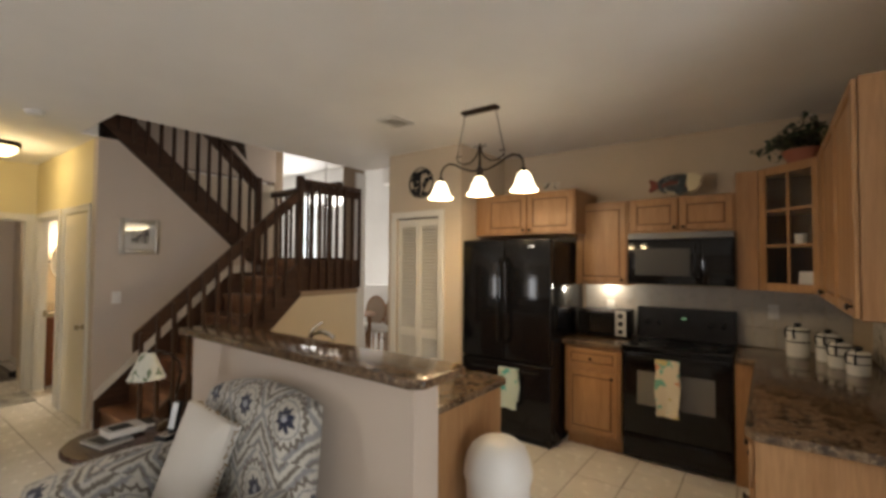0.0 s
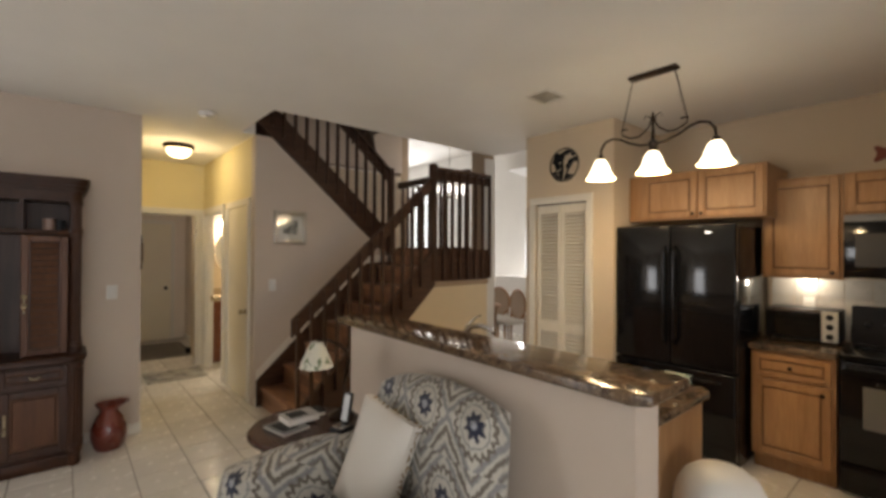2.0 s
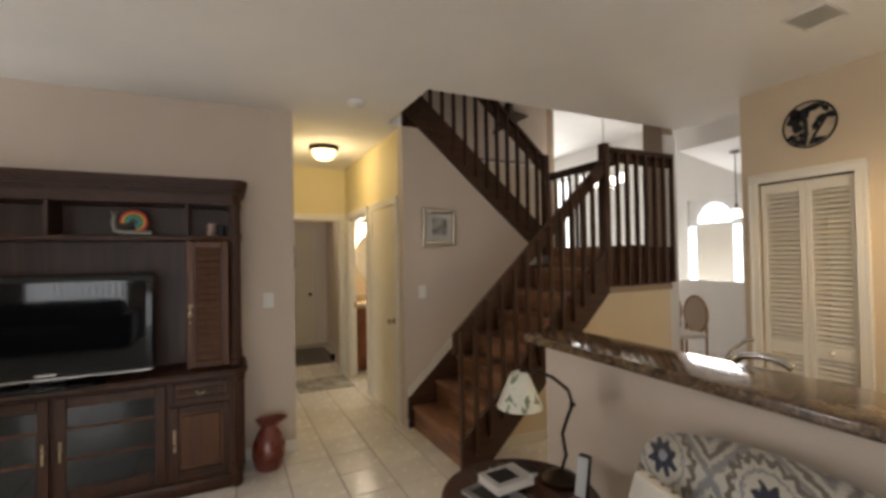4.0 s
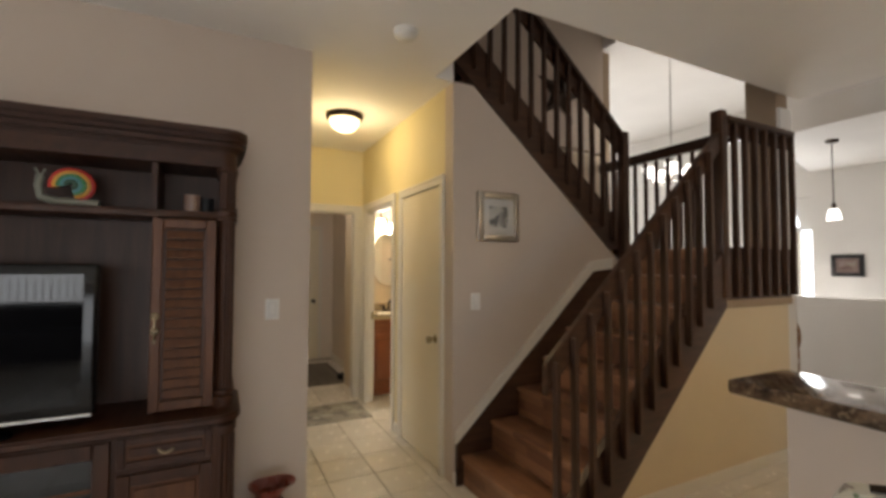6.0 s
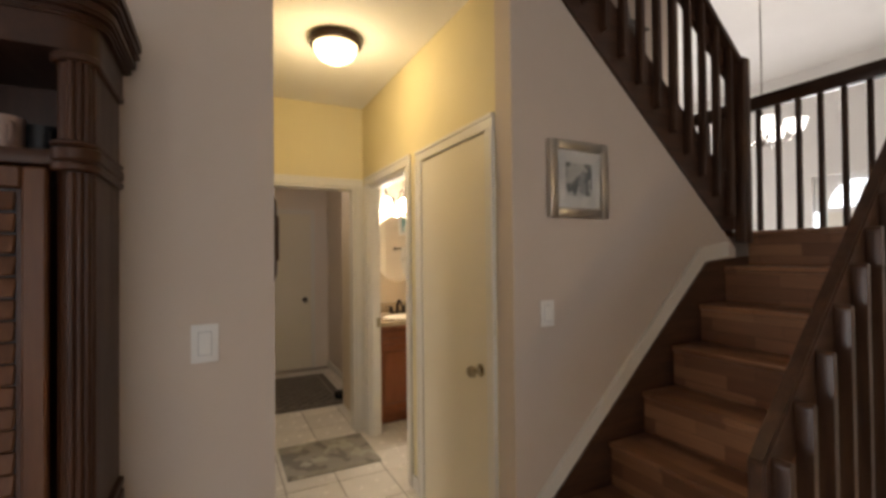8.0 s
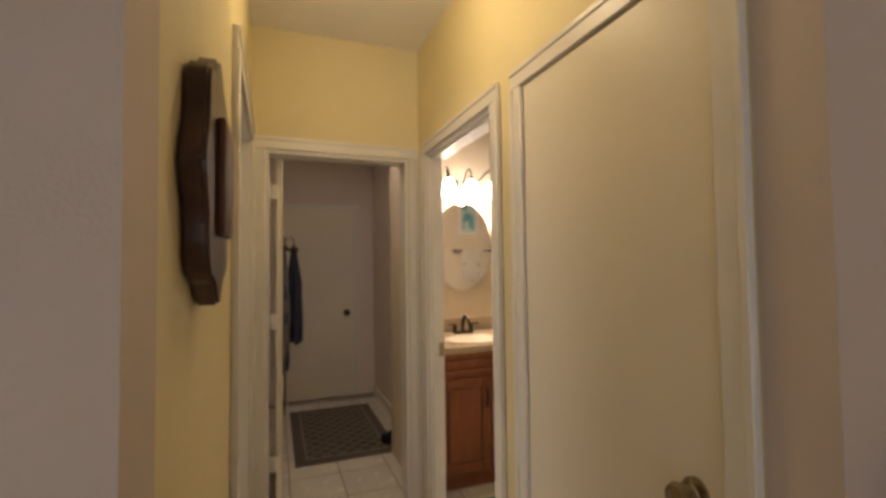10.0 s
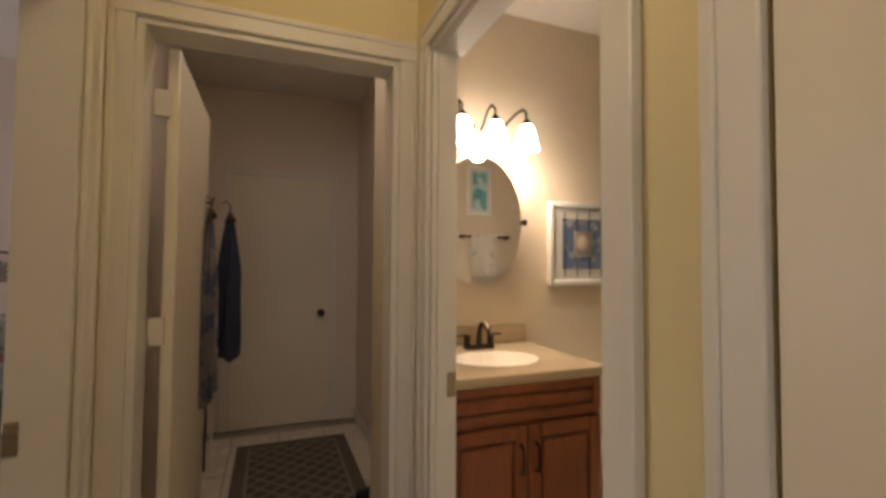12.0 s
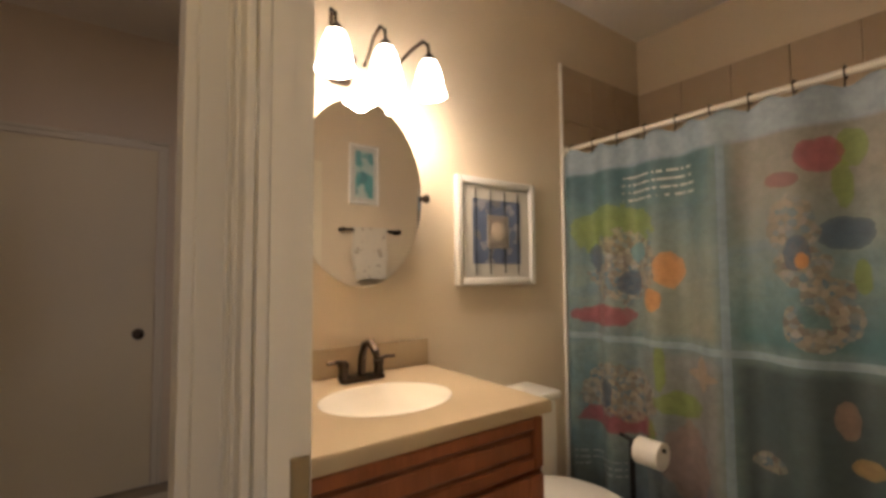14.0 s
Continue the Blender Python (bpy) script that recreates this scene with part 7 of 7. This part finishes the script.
part("supply_valve", one(rod, (0.30, -0.03, 0.20), (0.30, -0.03, 0.26), 0.015), CHROME, tl)
# standing paper holder
tp = thing("toilet_paper_stand", pose(-7.34, 2.96, 0), "black standing holder with white paper roll", "paper holder")
part("foot", one(lathe, [(0.001, 0), (0.085, 0), (0.085, 0.008), (0.02, 0.018), (0.001, 0.02)]), BLACKMATT, tp)
part("pole", one(rod, (0, 0, 0.015), (0, 0, 0.57), 0.011), BLACKMATT, tp)
part("arm", one(tube, [(-0.05, 0, 0.585), (0.0, 0, 0.575), (0.08, 0, 0.572), (0.14, 0, 0.572)], 0.008), BLACKMATT, tp)
bm = bmesh.new()
lathe(bm, [(0.02, -0.05), (0.052, -0.05), (0.052, 0.05), (0.02, 0.05)], sides=28, m=Matrix.Translation((0.08, 0, 0.548)) @ pose(0, 0, 0, 0, 90, 0))
part("paper_roll", bm, WHITE, tp, "white paper roll")
# tub and tiled surround
bm = bmesh.new()
box(bm, (XB + 0.002, 3.25, 0), (-6.222, 3.885, 0.50), 0.02, 3)
solid("bathtub", bm, PORCELAIN, "white bathtub behind the shower curtain", "bathtub")
STONE = tile_mat("shower_stone_tile", (0.50, 0.39, 0.27), 0.4)
sur = thing("shower_surround", pose(0, 0, 0), "brown stone tiles round the bathtub", "tile surround")
sur["kind"] = "structure"
for i in range(3):
    for j in range(6):
        ya, za = 3.147 + i * 0.248, 0.592 + j * 0.298
        part("tile", one(box, (XB + 0.001, ya + 0.001, za), (XB + 0.010, min(ya + 0.246, 3.889), za + 0.296), 0.002), STONE, sur)
for i in range(6):
    for j in range(6):
        xa, za = XB + 0.012 + i * 0.263, 0.592 + j * 0.298
        part("tile", one(box, (xa + 0.001, 3.89, za), (min(xa + 0.261, -6.223), 3.899, za + 0.296), 0.002), STONE, sur)
part("edge_trim", one(rod, (XB + 0.006, 3.137, 0.0), (XB + 0.006, 3.137, 2.384), 0.010), WHITE, sur, "cream edge bead")
# curtain on its rod
rodt = thing("curtain_rod", pose(0, 0, 0), "cream shower curtain rod", "curtain rod")
part("rod", one(rod, (XB + 0.012, 3.15, 1.905), (-6.222, 3.15, 1.905), 0.013), TRIM, rodt)
for x in (XB + 0.016, -6.228):
    part("flange", one(rod, (x - 0.004, 3.15, 1.905), (x + 0.004, 3.15, 1.905), 0.028), TRIM, rodt)


def curtain_print():
    """Printed curtain: four panels of blue, teal and sand, with plain rounded colour patches and bars for writing."""
    m, n, l, b = nodes_of("curtain_print")
    tc = n.new("ShaderNodeTexCoord")
    sep = n.new("ShaderNodeSeparateXYZ")
    l.new(tc.outputs["Object"], sep.inputs[0])
    X, Z = sep.outputs[0], sep.outputs[2]
    def mth(op, a, b2=None):
        k = n.new("ShaderNodeMath")
        k.operation = op
        for i, v in enumerate((a, b2)):
            if v is None:
                continue
            if isinstance(v, bpy.types.NodeSocket):
                l.new(v, k.inputs[i])
            else:
                k.inputs[i].default_value = v
        return k.outputs[0]
    wash = noise_of(n, l, coords(n, l, (1, 1, 2.2)), 2.6, 5, 0.6)
    streak = noise_of(n, l, coords(n, l, (4, 1, 0.7)), 3.0, 4, 0.6)
    base = ramp(n, l, wash, ((0.25, (0.05, 0.13, 0.19)), (0.42, (0.11, 0.22, 0.25)), (0.55, (0.18, 0.27, 0.26)), (0.68, (0.10, 0.20, 0.28)), (0.8, (0.27, 0.26, 0.22))))
    base = mix_rgb(n, l, "MIX", 0.35, base, ramp(n, l, streak, ((0.3, (0.05, 0.13, 0.20)), (0.7, (0.30, 0.33, 0.28)))))
    jit = mth("MULTIPLY", mth("SUBTRACT", noise_of(n, l, tc.outputs["Object"], 17, 5), 0.5), 1.5)
    tesserae = n.new("ShaderNodeTexVoronoi")
    tesserae.inputs["Scale"].default_value = 46
    l.new(tc.outputs["Object"], tesserae.inputs["Vector"])
    def blend(mask, col):
        nonlocal base
        base = mix_rgb(n, l, "MIX", mask, base, col)
    def ellipse(cx, cz, a, c, soft=0.12):
        dx, dz = mth("DIVIDE", mth("SUBTRACT", X, cx), a), mth("DIVIDE", mth("SUBTRACT", Z, cz), c)
        r = mth("ADD", mth("ADD", mth("MULTIPLY", dx, dx), mth("MULTIPLY", dz, dz)), jit)
        return ramp(n, l, r, ((0.45, grey(0.82)), (0.95, grey(0.68)), (1.10, grey(0))))
    def band(axis, lo, hi, soft=0.008):
        a = ramp(n, l, mth("ADD", mth("MULTIPLY", mth("SUBTRACT", axis, lo), 1 / (hi - lo)), 0.0), ((0.0, grey(0)), (0.05, grey(1)), (0.95, grey(1)), (1.0, grey(0))))
        return a
    mosaic = ramp(n, l, tesserae.outputs["Color"], ((0.2, (0.34, 0.30, 0.23)), (0.45, (0.14, 0.10, 0.08)), (0.6, (0.38, 0.36, 0.31)), (0.75, (0.08, 0.15, 0.21)), (0.9, (0.30, 0.26, 0.20))))
    both = lambda p, q: mth("MULTIPLY", p, q)
    # pale header, then four painted panels
    def fade(axis, lo, hi):
        return ramp(n, l, mth("MULTIPLY", mth("SUBTRACT", axis, lo), 1 / (hi - lo)), ((0.0, grey(0)), (1.0, grey(0.9))))
    left, right, upper, lower = band(X, -7.95, -7.03), band(X, -7.03, -6.0), band(Z, 0.955, 1.95), band(Z, -0.2, 0.955)
    blend(both(both(left, upper), fade(Z, 1.25, 1.70)), (0.030, 0.105, 0.125))
    blend(both(both(both(left, upper), fade(Z, 1.55, 1.05)), fade(X, -7.62, -7.15)), (0.27, 0.27, 0.20))
    blend(both(both(right, upper), fade(Z, 1.30, 1.60)), (0.26, 0.24, 0.20))
    blend(both(both(right, upper), fade(Z, 1.25, 1.02)), (0.05, 0.15, 0.17))
    blend(both(both(left, lower), fade(X, -7.55, -7.15)), (0.22, 0.22, 0.22))
    blend(both(both(left, lower), fade(Z, 0.50, 0.15)), (0.035, 0.060, 0.10))
    blend(both(right, lower), (0.045, 0.075, 0.080))
    blend(fade(Z, 1.74, 1.76), (0.30, 0.38, 0.45))
    sandy, green, orange, red, deep = (0.34, 0.27, 0.20), (0.17, 0.24, 0.03), (0.55, 0.24, 0.05), (0.27, 0.035, 0.055), (0.025, 0.065, 0.12)
    def patch(cx2, cz2, a2, c2, col):
        blend(ellipse(cx2, cz2, a2, c2), col)
    # round fish, upper panel
    patch(-7.523, 1.455, 0.20, 0.125, green)
    patch(-7.572, 1.055, 0.15, 0.050, red)
    patch(-7.472, 1.290, 0.175, 0.170, mosaic)
    patch(-7.258, 1.268, 0.060, 0.075, orange)
    patch(-7.330, 1.135, 0.045, 0.055, orange)
    patch(-7.441, 1.210, 0.055, 0.055, deep)
    patch(-7.600, 1.330, 0.050, 0.070, deep)
    patch(-7.400, 1.350, 0.040, 0.045, (0.10, 0.26, 0.30))
    # long fish, weed and star, lower panel
    patch(-7.507, 0.575, 0.19, 0.055, red)
    patch(-7.502, 0.705, 0.197, 0.125, mosaic)
    patch(-7.56, 0.70, 0.045, 0.07, deep)
    patch(-7.232, 0.708, 0.098, 0.050, green)
    patch(-7.301, 0.848, 0.024, 0.100, green)
    patch(-7.350, 0.560, 0.028, 0.060, green)
    patch(-7.125, 0.852, 0.030, 0.070, sandy)
    patch(-7.125, 0.845, 0.075, 0.025, sandy)
    patch(-7.205, 0.480, 0.100, 0.160, (0.24, 0.17, 0.15))
    # curled sea creature, upper panel
    patch(-6.660, 1.659, 0.040, 0.065, green)
    patch(-6.686, 1.543, 0.026, 0.085, green)
    patch(-6.650, 1.24, 0.022, 0.060, green)
    patch(-6.683, 1.380, 0.070, 0.055, deep)
    patch(-6.737, 1.648, 0.062, 0.058, red)
    patch(-6.844, 1.578, 0.058, 0.028, (0.20, 0.06, 0.055))
    patch(-6.819, 1.414, 0.072, 0.108, mosaic)
    patch(-6.800, 1.277, 0.077, 0.090, mosaic)
    patch(-6.735, 1.176, 0.068, 0.070, mosaic)
    patch(-6.694, 1.108, 0.042, 0.072, mosaic)
    patch(-6.764, 1.031, 0.066, 0.044, mosaic)
    patch(-6.821, 1.076, 0.032, 0.062, mosaic)
    patch(-6.783, 1.109, 0.028, 0.034, (0.05, 0.13, 0.15))
    patch(-6.804, 1.322, 0.042, 0.060, deep)
    patch(-6.79, 1.295, 0.020, 0.030, orange)
    # small things, dark panel
    patch(-6.704, 0.777, 0.030, 0.065, (0.30, 0.20, 0.15))
    patch(-6.664, 0.630, 0.045, 0.032, (0.40, 0.26, 0.09))
    patch(-6.917, 0.577, 0.060, 0.034, mosaic)
    # panel borders and bars of writing
    blend(both(band(X, -7.043, -7.017), band(Z, 0.0, 1.80)), (0.24, 0.34, 0.42))
    blend(both(band(Z, 0.935, 0.965), band(X, -7.9, -6.2)), (0.26, 0.36, 0.42))
    words = ramp(n, l, noise_of(n, l, coords(n, l, (1, 1, 0.2)), 55, 2), ((0.44, grey(0)), (0.5, grey(0.9))))
    for z in (1.690, 1.655, 1.620, 1.585):
        blend(mth("MULTIPLY", both(band(X, -7.47, -7.13), band(Z, z, z + 0.011)), words), (0.60, 0.62, 0.58))
    for z in (0.33, 0.36, 0.39):
        blend(mth("MULTIPLY", both(band(X, -7.72, -7.45), band(Z, z, z + 0.008)), words), (0.34, 0.38, 0.42))
    weave = noise_of(n, l, tc.outputs["Object"], 320, 2)
    grain = noise_of(n, l, tc.outputs["Object"], 28, 4, 0.65)
    base = mix_rgb(n, l, "MULTIPLY", 0.6, base, ramp(n, l, grain, ((0.3, grey(0.55)), (0.65, grey(1.0)))))
    base = mix_rgb(n, l, "MIX", 0.10, base, (0.13, 0.16, 0.18))
    l.new(mix_rgb(n, l, "MULTIPLY", 0.3, base, ramp(n, l, weave, ((0.3, grey(0.75)), (0.7, grey(1))))), b.inputs["Base Color"])
    b.inputs["Roughness"].default_value = 0.6
    bump_of(n, l, b, weave, 0.25, 0.002)
    return m


bm = bmesh.new()
nx, nz = 150, 14
grid = []
for i in range(nx + 1):
    col = []
    for j in range(nz + 1):
        u, v = i / nx, j / nz
        x = XB + 0.035 + u * 1.53
        amp = (0.014 + 0.020 * v) * (1.5 if u < 0.25 else 0.8 + 0.6 * abs(math.sin(3.1 * u)))
        y = 3.14 - 0.01 - amp * math.sin(u * 40 + 2.2 * math.sin(4 * u)) - 0.014 * math.sin(u * 13 + 1)
        sag = 0.012 * math.cos(u * 2 * math.pi * 11) * (1 - v) ** 6
        col.append(bm.verts.new((x, y, 1.872 - sag - v * 1.76)))
    grid.append(col)
for i in range(nx):
    for j in range(nz):
        bm.faces.new((grid[i][j], grid[i + 1][j], grid[i + 1][j + 1], grid[i][j + 1]))
curt = thing("shower_curtain", pose(0, 0, 0), "blue and green printed shower curtain drawn across the bathtub", "curtain")
part("sheet", bm, curtain_print(), curt)
for k in range(12):
    x = XB + 0.06 + k * 0.136
    bm = bmesh.new()
    tube(bm, [(x, 3.15 + 0.021 * math.cos(radians(a)), 1.905 + 0.021 * math.sin(radians(a))) for a in range(-60, 241, 20)] + [(x, 3.135, 1.868), (x, 3.128, 1.852)], 0.003, 6)
    part("hook", bm, BRONZE, curt, "small dark curtain hook")
bmat = solid("bath_mat", one(box, (-7.05, 1.75, 0.0), (-6.55, 2.5, 0.014), 0.006, 2), paint("bath_mat_blue", (0.10, 0.25, 0.30), 0.95, 0.1, 0.6, 90), "blue bath mat on the floor", "bath mat")

# ---------- hall mat, utility room, bedroom ----------
HALLMAT = blob_mat("hall_mat_print", (0.30, 0.27, 0.21), [((0.17, 0.15, 0.12), 0.52), ((0.42, 0.39, 0.31), 0.58)], 0.95, 6)
solid("hall_mat", one(box, (-7.12, 0.72, 0.0), (-6.57, 1.365, 0.009), 0.003), HALLMAT, "mottled grey green mat before the utility door", "mat")


def lattice_mat(name):
    m, n, l, b = nodes_of(name)
    v = coords(n, l, (1, 1, 1), (0, 0, 45))
    w1 = n.new("ShaderNodeTexBrick")
    w1.offset = 0.0
    w1.inputs["Scale"].default_value = 1.0
    w1.inputs["Brick Width"].default_value = w1.inputs["Row Height"].default_value = 0.085
    w1.inputs["Mortar Size"].default_value = 0.010
    w1.inputs["Color1"].default_value = (0.10, 0.085, 0.07, 1)
    w1.inputs["Color2"].default_value = (0.13, 0.11, 0.09, 1)
    w1.inputs["Mortar"].default_value = (0.24, 0.21, 0.17, 1)
    l.new(v, w1.inputs["Vector"])
    tuft = noise_of(n, l, coords(n, l), 240, 2)
    l.new(mix_rgb(n, l, "MULTIPLY", 0.5, w1.outputs["Color"], ramp(n, l, tuft, ((0.3, grey(0.6)), (0.7, grey(1))))), b.inputs["Base Color"])
    b.inputs["Roughness"].default_value = 0.95
    bump_of(n, l, b, tuft, 0.6, 0.004)
    return m


rug = thing("utility_rug", pose(0, 0, 0), "brown rug with diamond lattice and plain border", "rug")
part("border", one(box, (-9.18, 0.735, 0.0), (-7.93, 1.49, 0.008), 0.003), paint("rug_border", (0.13, 0.11, 0.09), 0.95, 0.1, 0.6, 150), rug)
part("stripe", one(box, (-9.105, 0.81, 0.008), (-8.005, 1.415, 0.0095)), paint("rug_stripe", (0.24, 0.21, 0.17), 0.95, 0.1, 0.6, 150), rug)
part("field", one(box, (-9.085, 0.83, 0.0095), (-8.025, 1.395, 0.011)), lattice_mat("rug_lattice"), rug)
bm = bmesh.new()
cushion(bm, (-0.045, -0.12, 0), (0.045, 0.12, 0.09), 0.5)
solid("dark_shoe", bm, BLACKMATT, "dark shoe lying on the rug edge", "shoe", m=pose(-8.12, 1.50, 0.0, 0, 0, 15))

# aprons on a hook at the open utility door
hk = solid("door_hook", one(tube, [(0, 0, 0), (0, 0.03, 0.01), (0, 0.06, 0.0), (0, 0.065, 0.03)], 0.006), BRONZE, "bronze hook on the utility door", "hook", m=pose(-8.02, 0.612, 1.60))


def hanging(name, m, w, h, d, mat, label):
    """A garment hung from one point: gathered at the top, folds running down, uneven hem."""
    bm = bmesh.new()
    na, nz = 28, 14
    rings = []
    for j in range(nz + 1):
        v = j / nz
        k = 0.25 + 0.75 * min(1, v * 2.4) ** 0.7
        ring = []
        for i in range(na):
            a = 2 * math.pi * i / na
            f = 1 + 0.26 * math.sin(a * 5 + 1.3 + 1.5 * v) * v + 0.12 * math.sin(a * 9 + 5 * v)
            ring.append(bm.verts.new((w / 2 * k * f * math.cos(a), d / 2 * k * f * math.sin(a), -h * v - (0.04 * math.sin(a * 2 + 1) if j == nz else 0))))
        rings.append(ring)
    for r0, r1 in zip(rings, rings[1:]):
        for i in range(na):
            q = (i + 1) % na
            bm.faces.new((r0[i], r0[q], r1[q], r1[i]))
    bm.faces.new(rings[0])
    bm.faces.new(rings[-1][::-1])
    return solid(name, bm, mat, label, "apron", m=m)


for x, y in ((-8.03, 0.665), (-8.19, 0.735)):
    hg = thing("clothes_hanger", pose(x, y, 1.57), "brown wooden clothes hanger holding an apron", "hanger")
    part("bar", one(tube, [(-0.07, -0.02, -0.035), (-0.02, 0.0, 0.0), (0.02, 0.0, 0.0), (0.07, 0.02, -0.035)], 0.014, 10), STAIN, hg)
    part("hook", one(tube, [(0, 0, 0.01), (0, 0, 0.05), (0, -0.02, 0.07), (0, -0.04, 0.055)], 0.003, 6), BRONZE, hg)
DENIM = paint("denim_navy", (0.022, 0.028, 0.055), 0.9, 0.2, 0.5, 200)
hanging("hanging_apron", pose(-8.18, 0.735, 1.56, 0, 0, 10), 0.14, 0.70, 0.10, DENIM, "navy apron hung on the utility door")
hanging("hanging_apron", pose(-8.02, 0.66, 1.55, 0, 0, -10), 0.15, 0.86, 0.08, blob_mat("apron_print", (0.13, 0.11, 0.11), [((0.04, 0.05, 0.09), 0.50), ((0.22, 0.19, 0.18), 0.62)], 0.9, 14), "patterned grey apron hung on the utility door")
for k in range(2):
    solid("apron_string", one(tube, [(0, 0, 0), (0.01, 0.005, -0.12), (-0.005, 0.0, -0.26), (0.008, 0.0, -0.36)], 0.006, 6), PILLOW if k else BLACKMATT, "loose apron string hanging down" if k else "dark apron string hanging down", "string", m=pose(-7.99 - 0.05 * k, 0.665 + 0.02 * k, 0.72))

# bedroom beyond the hall's left door
WALL_BED = paint("bedroom_paint", (0.60, 0.50, 0.43), 0.75, 0.03, 0.12, 220)
setting("wall_bedroom_head", [((-9.72, -3.2, 0), (-9.60, 0.24, H))], WALL_BED)
setting("wall_bedroom_left", [((-9.72, -3.32, 0), (XW - 0.12, -3.2, H))], WALL_BED)
setting("ceiling_bedroom", [((-9.72, -3.32, H), (XW - 0.12, 0.2, H + 0.1))], CEIL)
# lamp and glowing pane added out of view to brighten the bedroom
area_lamp("fill_bedroom", pose(-7.6, -3.1, 1.5, 90, 0, 0), 1.4, 1.2, 27, (1.0, 0.90, 0.80))
setting("unseen_bedroom_pane", [((-8.3, -3.195, 0.9), (-6.9, -3.185, 2.1))], DAYPANE)
DUVET = blob_mat("duvet_print", (0.060, 0.055, 0.075), [((0.13, 0.10, 0.15), 0.50), ((0.30, 0.28, 0.20), 0.55), ((0.03, 0.06, 0.06), 0.55), ((0.12, 0.04, 0.06), 0.62)], 0.9, 4.5)
SHAM = blob_mat("sham_print", (0.08, 0.07, 0.075), [((0.30, 0.27, 0.22), 0.50), ((0.22, 0.09, 0.08), 0.60), ((0.16, 0.18, 0.10), 0.60)], 0.9, 8)
bed = thing("bed", pose(-9.58, -1.15, 0), "made bed with dark floral cover and pillows", "bed")
bm = bmesh.new()
cushion(bm, (0.05, -0.92, 0.10), (2.05, 0.92, 0.70), 0.16, None, 9)
part("duvet", bm, DUVET, bed)
part("bed_base", one(box, (0.05, -0.85, 0.05), (1.98, 0.85, 0.30), 0.01), BLACKMATT, bed)
for y in (-0.45, 0.45):
    bm = bmesh.new()
    cushion(bm, (0.04, y - 0.40, 0.60), (0.34, y + 0.40, 0.98), 0.5)
    part("pillow", bm, SHAM, bed)
for x in (0.1, 1.9):
    for y in (-0.8, 0.8):
        part("leg", one(rod, (x, y, 0), (x, y, 0.06), 0.025), BLACKMATT, bed)
PETAL = metal("aged_petal_metal", (0.20, 0.18, 0.15), 0.4)
wsp = thing("metal_wall_spray", pose(-9.597, -0.88, 1.40, 0, 0, 90), "dark metal branch with flower discs on the wall", "wall decor")
bm = bmesh.new()
tube(bm, [(-0.45, -0.01, -0.03), (-0.25, -0.01, -0.02), (0.0, -0.01, 0.0), (0.12, -0.01, -0.02), (0.28, -0.01, 0.03)], 0.008)
part("branch", bm, BRONZE, wsp)
for x, z in ((-0.22, 0.09), (-0.02, 0.17), (0.27, 0.04), (-0.15, -0.10), (0.07, -0.15), (-0.40, 0.02)):
    part("twig", one(tube, [(x * 0.7, -0.01, 0.0), (x, -0.012, z)], 0.004, 6), BRONZE, wsp)
    for q in range(9):
        a = 2 * math.pi * q / 9
        part("petal", one(box, (0.0, -0.002, -0.014), (0.075, 0.0, 0.014), 0.001, 1, Matrix.Translation((x, -0.014 - 0.001 * (q % 3), z)) @ pose(0, 0, 0, 0, math.degrees(a), 0)), PETAL, wsp)

# ---------- floor tiles ----------
TS, GAP = 0.33, 0.008
X0T, Y0T = -12.04, -3.93
bm = bmesh.new()
box(bm, (GAP / 2, GAP / 2, -0.006), (TS - GAP / 2, TS - GAP / 2, 0.0), 0.0025)
me_tile = mesh_of("tile", bm, TILE)
floor = bpy.data.objects["floor"]
rest = []
for i in range(46):
    for j in range(36):
        x, y = X0T + i * TS, Y0T + j * TS
        if x < -9.6 and y < 4.1:
            continue
        near = (-5.1 < x + TS and x < -3.2 and -0.4 < y and y < 1.75) or (-7.4 < x and x < -5.0 and 0.2 < y and y < 1.35) or (-3.2 <= x and x < -2.2 and -0.4 < y and y < 0.9) or (-1.5 < x and x < -0.15 and 2.1 < y and y < 3.9) or (-9.6 < x and x <= -7.4 and 0.3 < y and y < 1.6)
        if near:
            t = new("tile", me_tile)
            t.parent = floor
            t.location = (x, y, 0)
        else:
            rest.append((x, y))
verts, faces = [], []
for x, y in rest:
    a, b, e = GAP / 2, TS - GAP / 2, 0.0025
    k = len(verts)
    verts += [(x + a, y + a, -0.006), (x + b, y + a, -0.006), (x + b, y + b, -0.006), (x + a, y + b, -0.006), (x + a + e, y + a + e, 0), (x + b - e, y + a + e, 0), (x + b - e, y + b - e, 0), (x + a + e, y + b - e, 0)]
    faces += [(k + 4, k + 5, k + 6, k + 7), (k, k + 1, k + 5, k + 4), (k + 1, k + 2, k + 6, k + 5), (k + 2, k + 3, k + 7, k + 6), (k + 3, k, k + 4, k + 7)]
me = bpy.data.meshes.new("far_tiles")
me.from_pydata(verts, [], faces)
me.materials.append(TILE)
far_tiles = new("far_tiles", me)
far_tiles.parent = floor
tagged(far_tiles, kind="stuff")
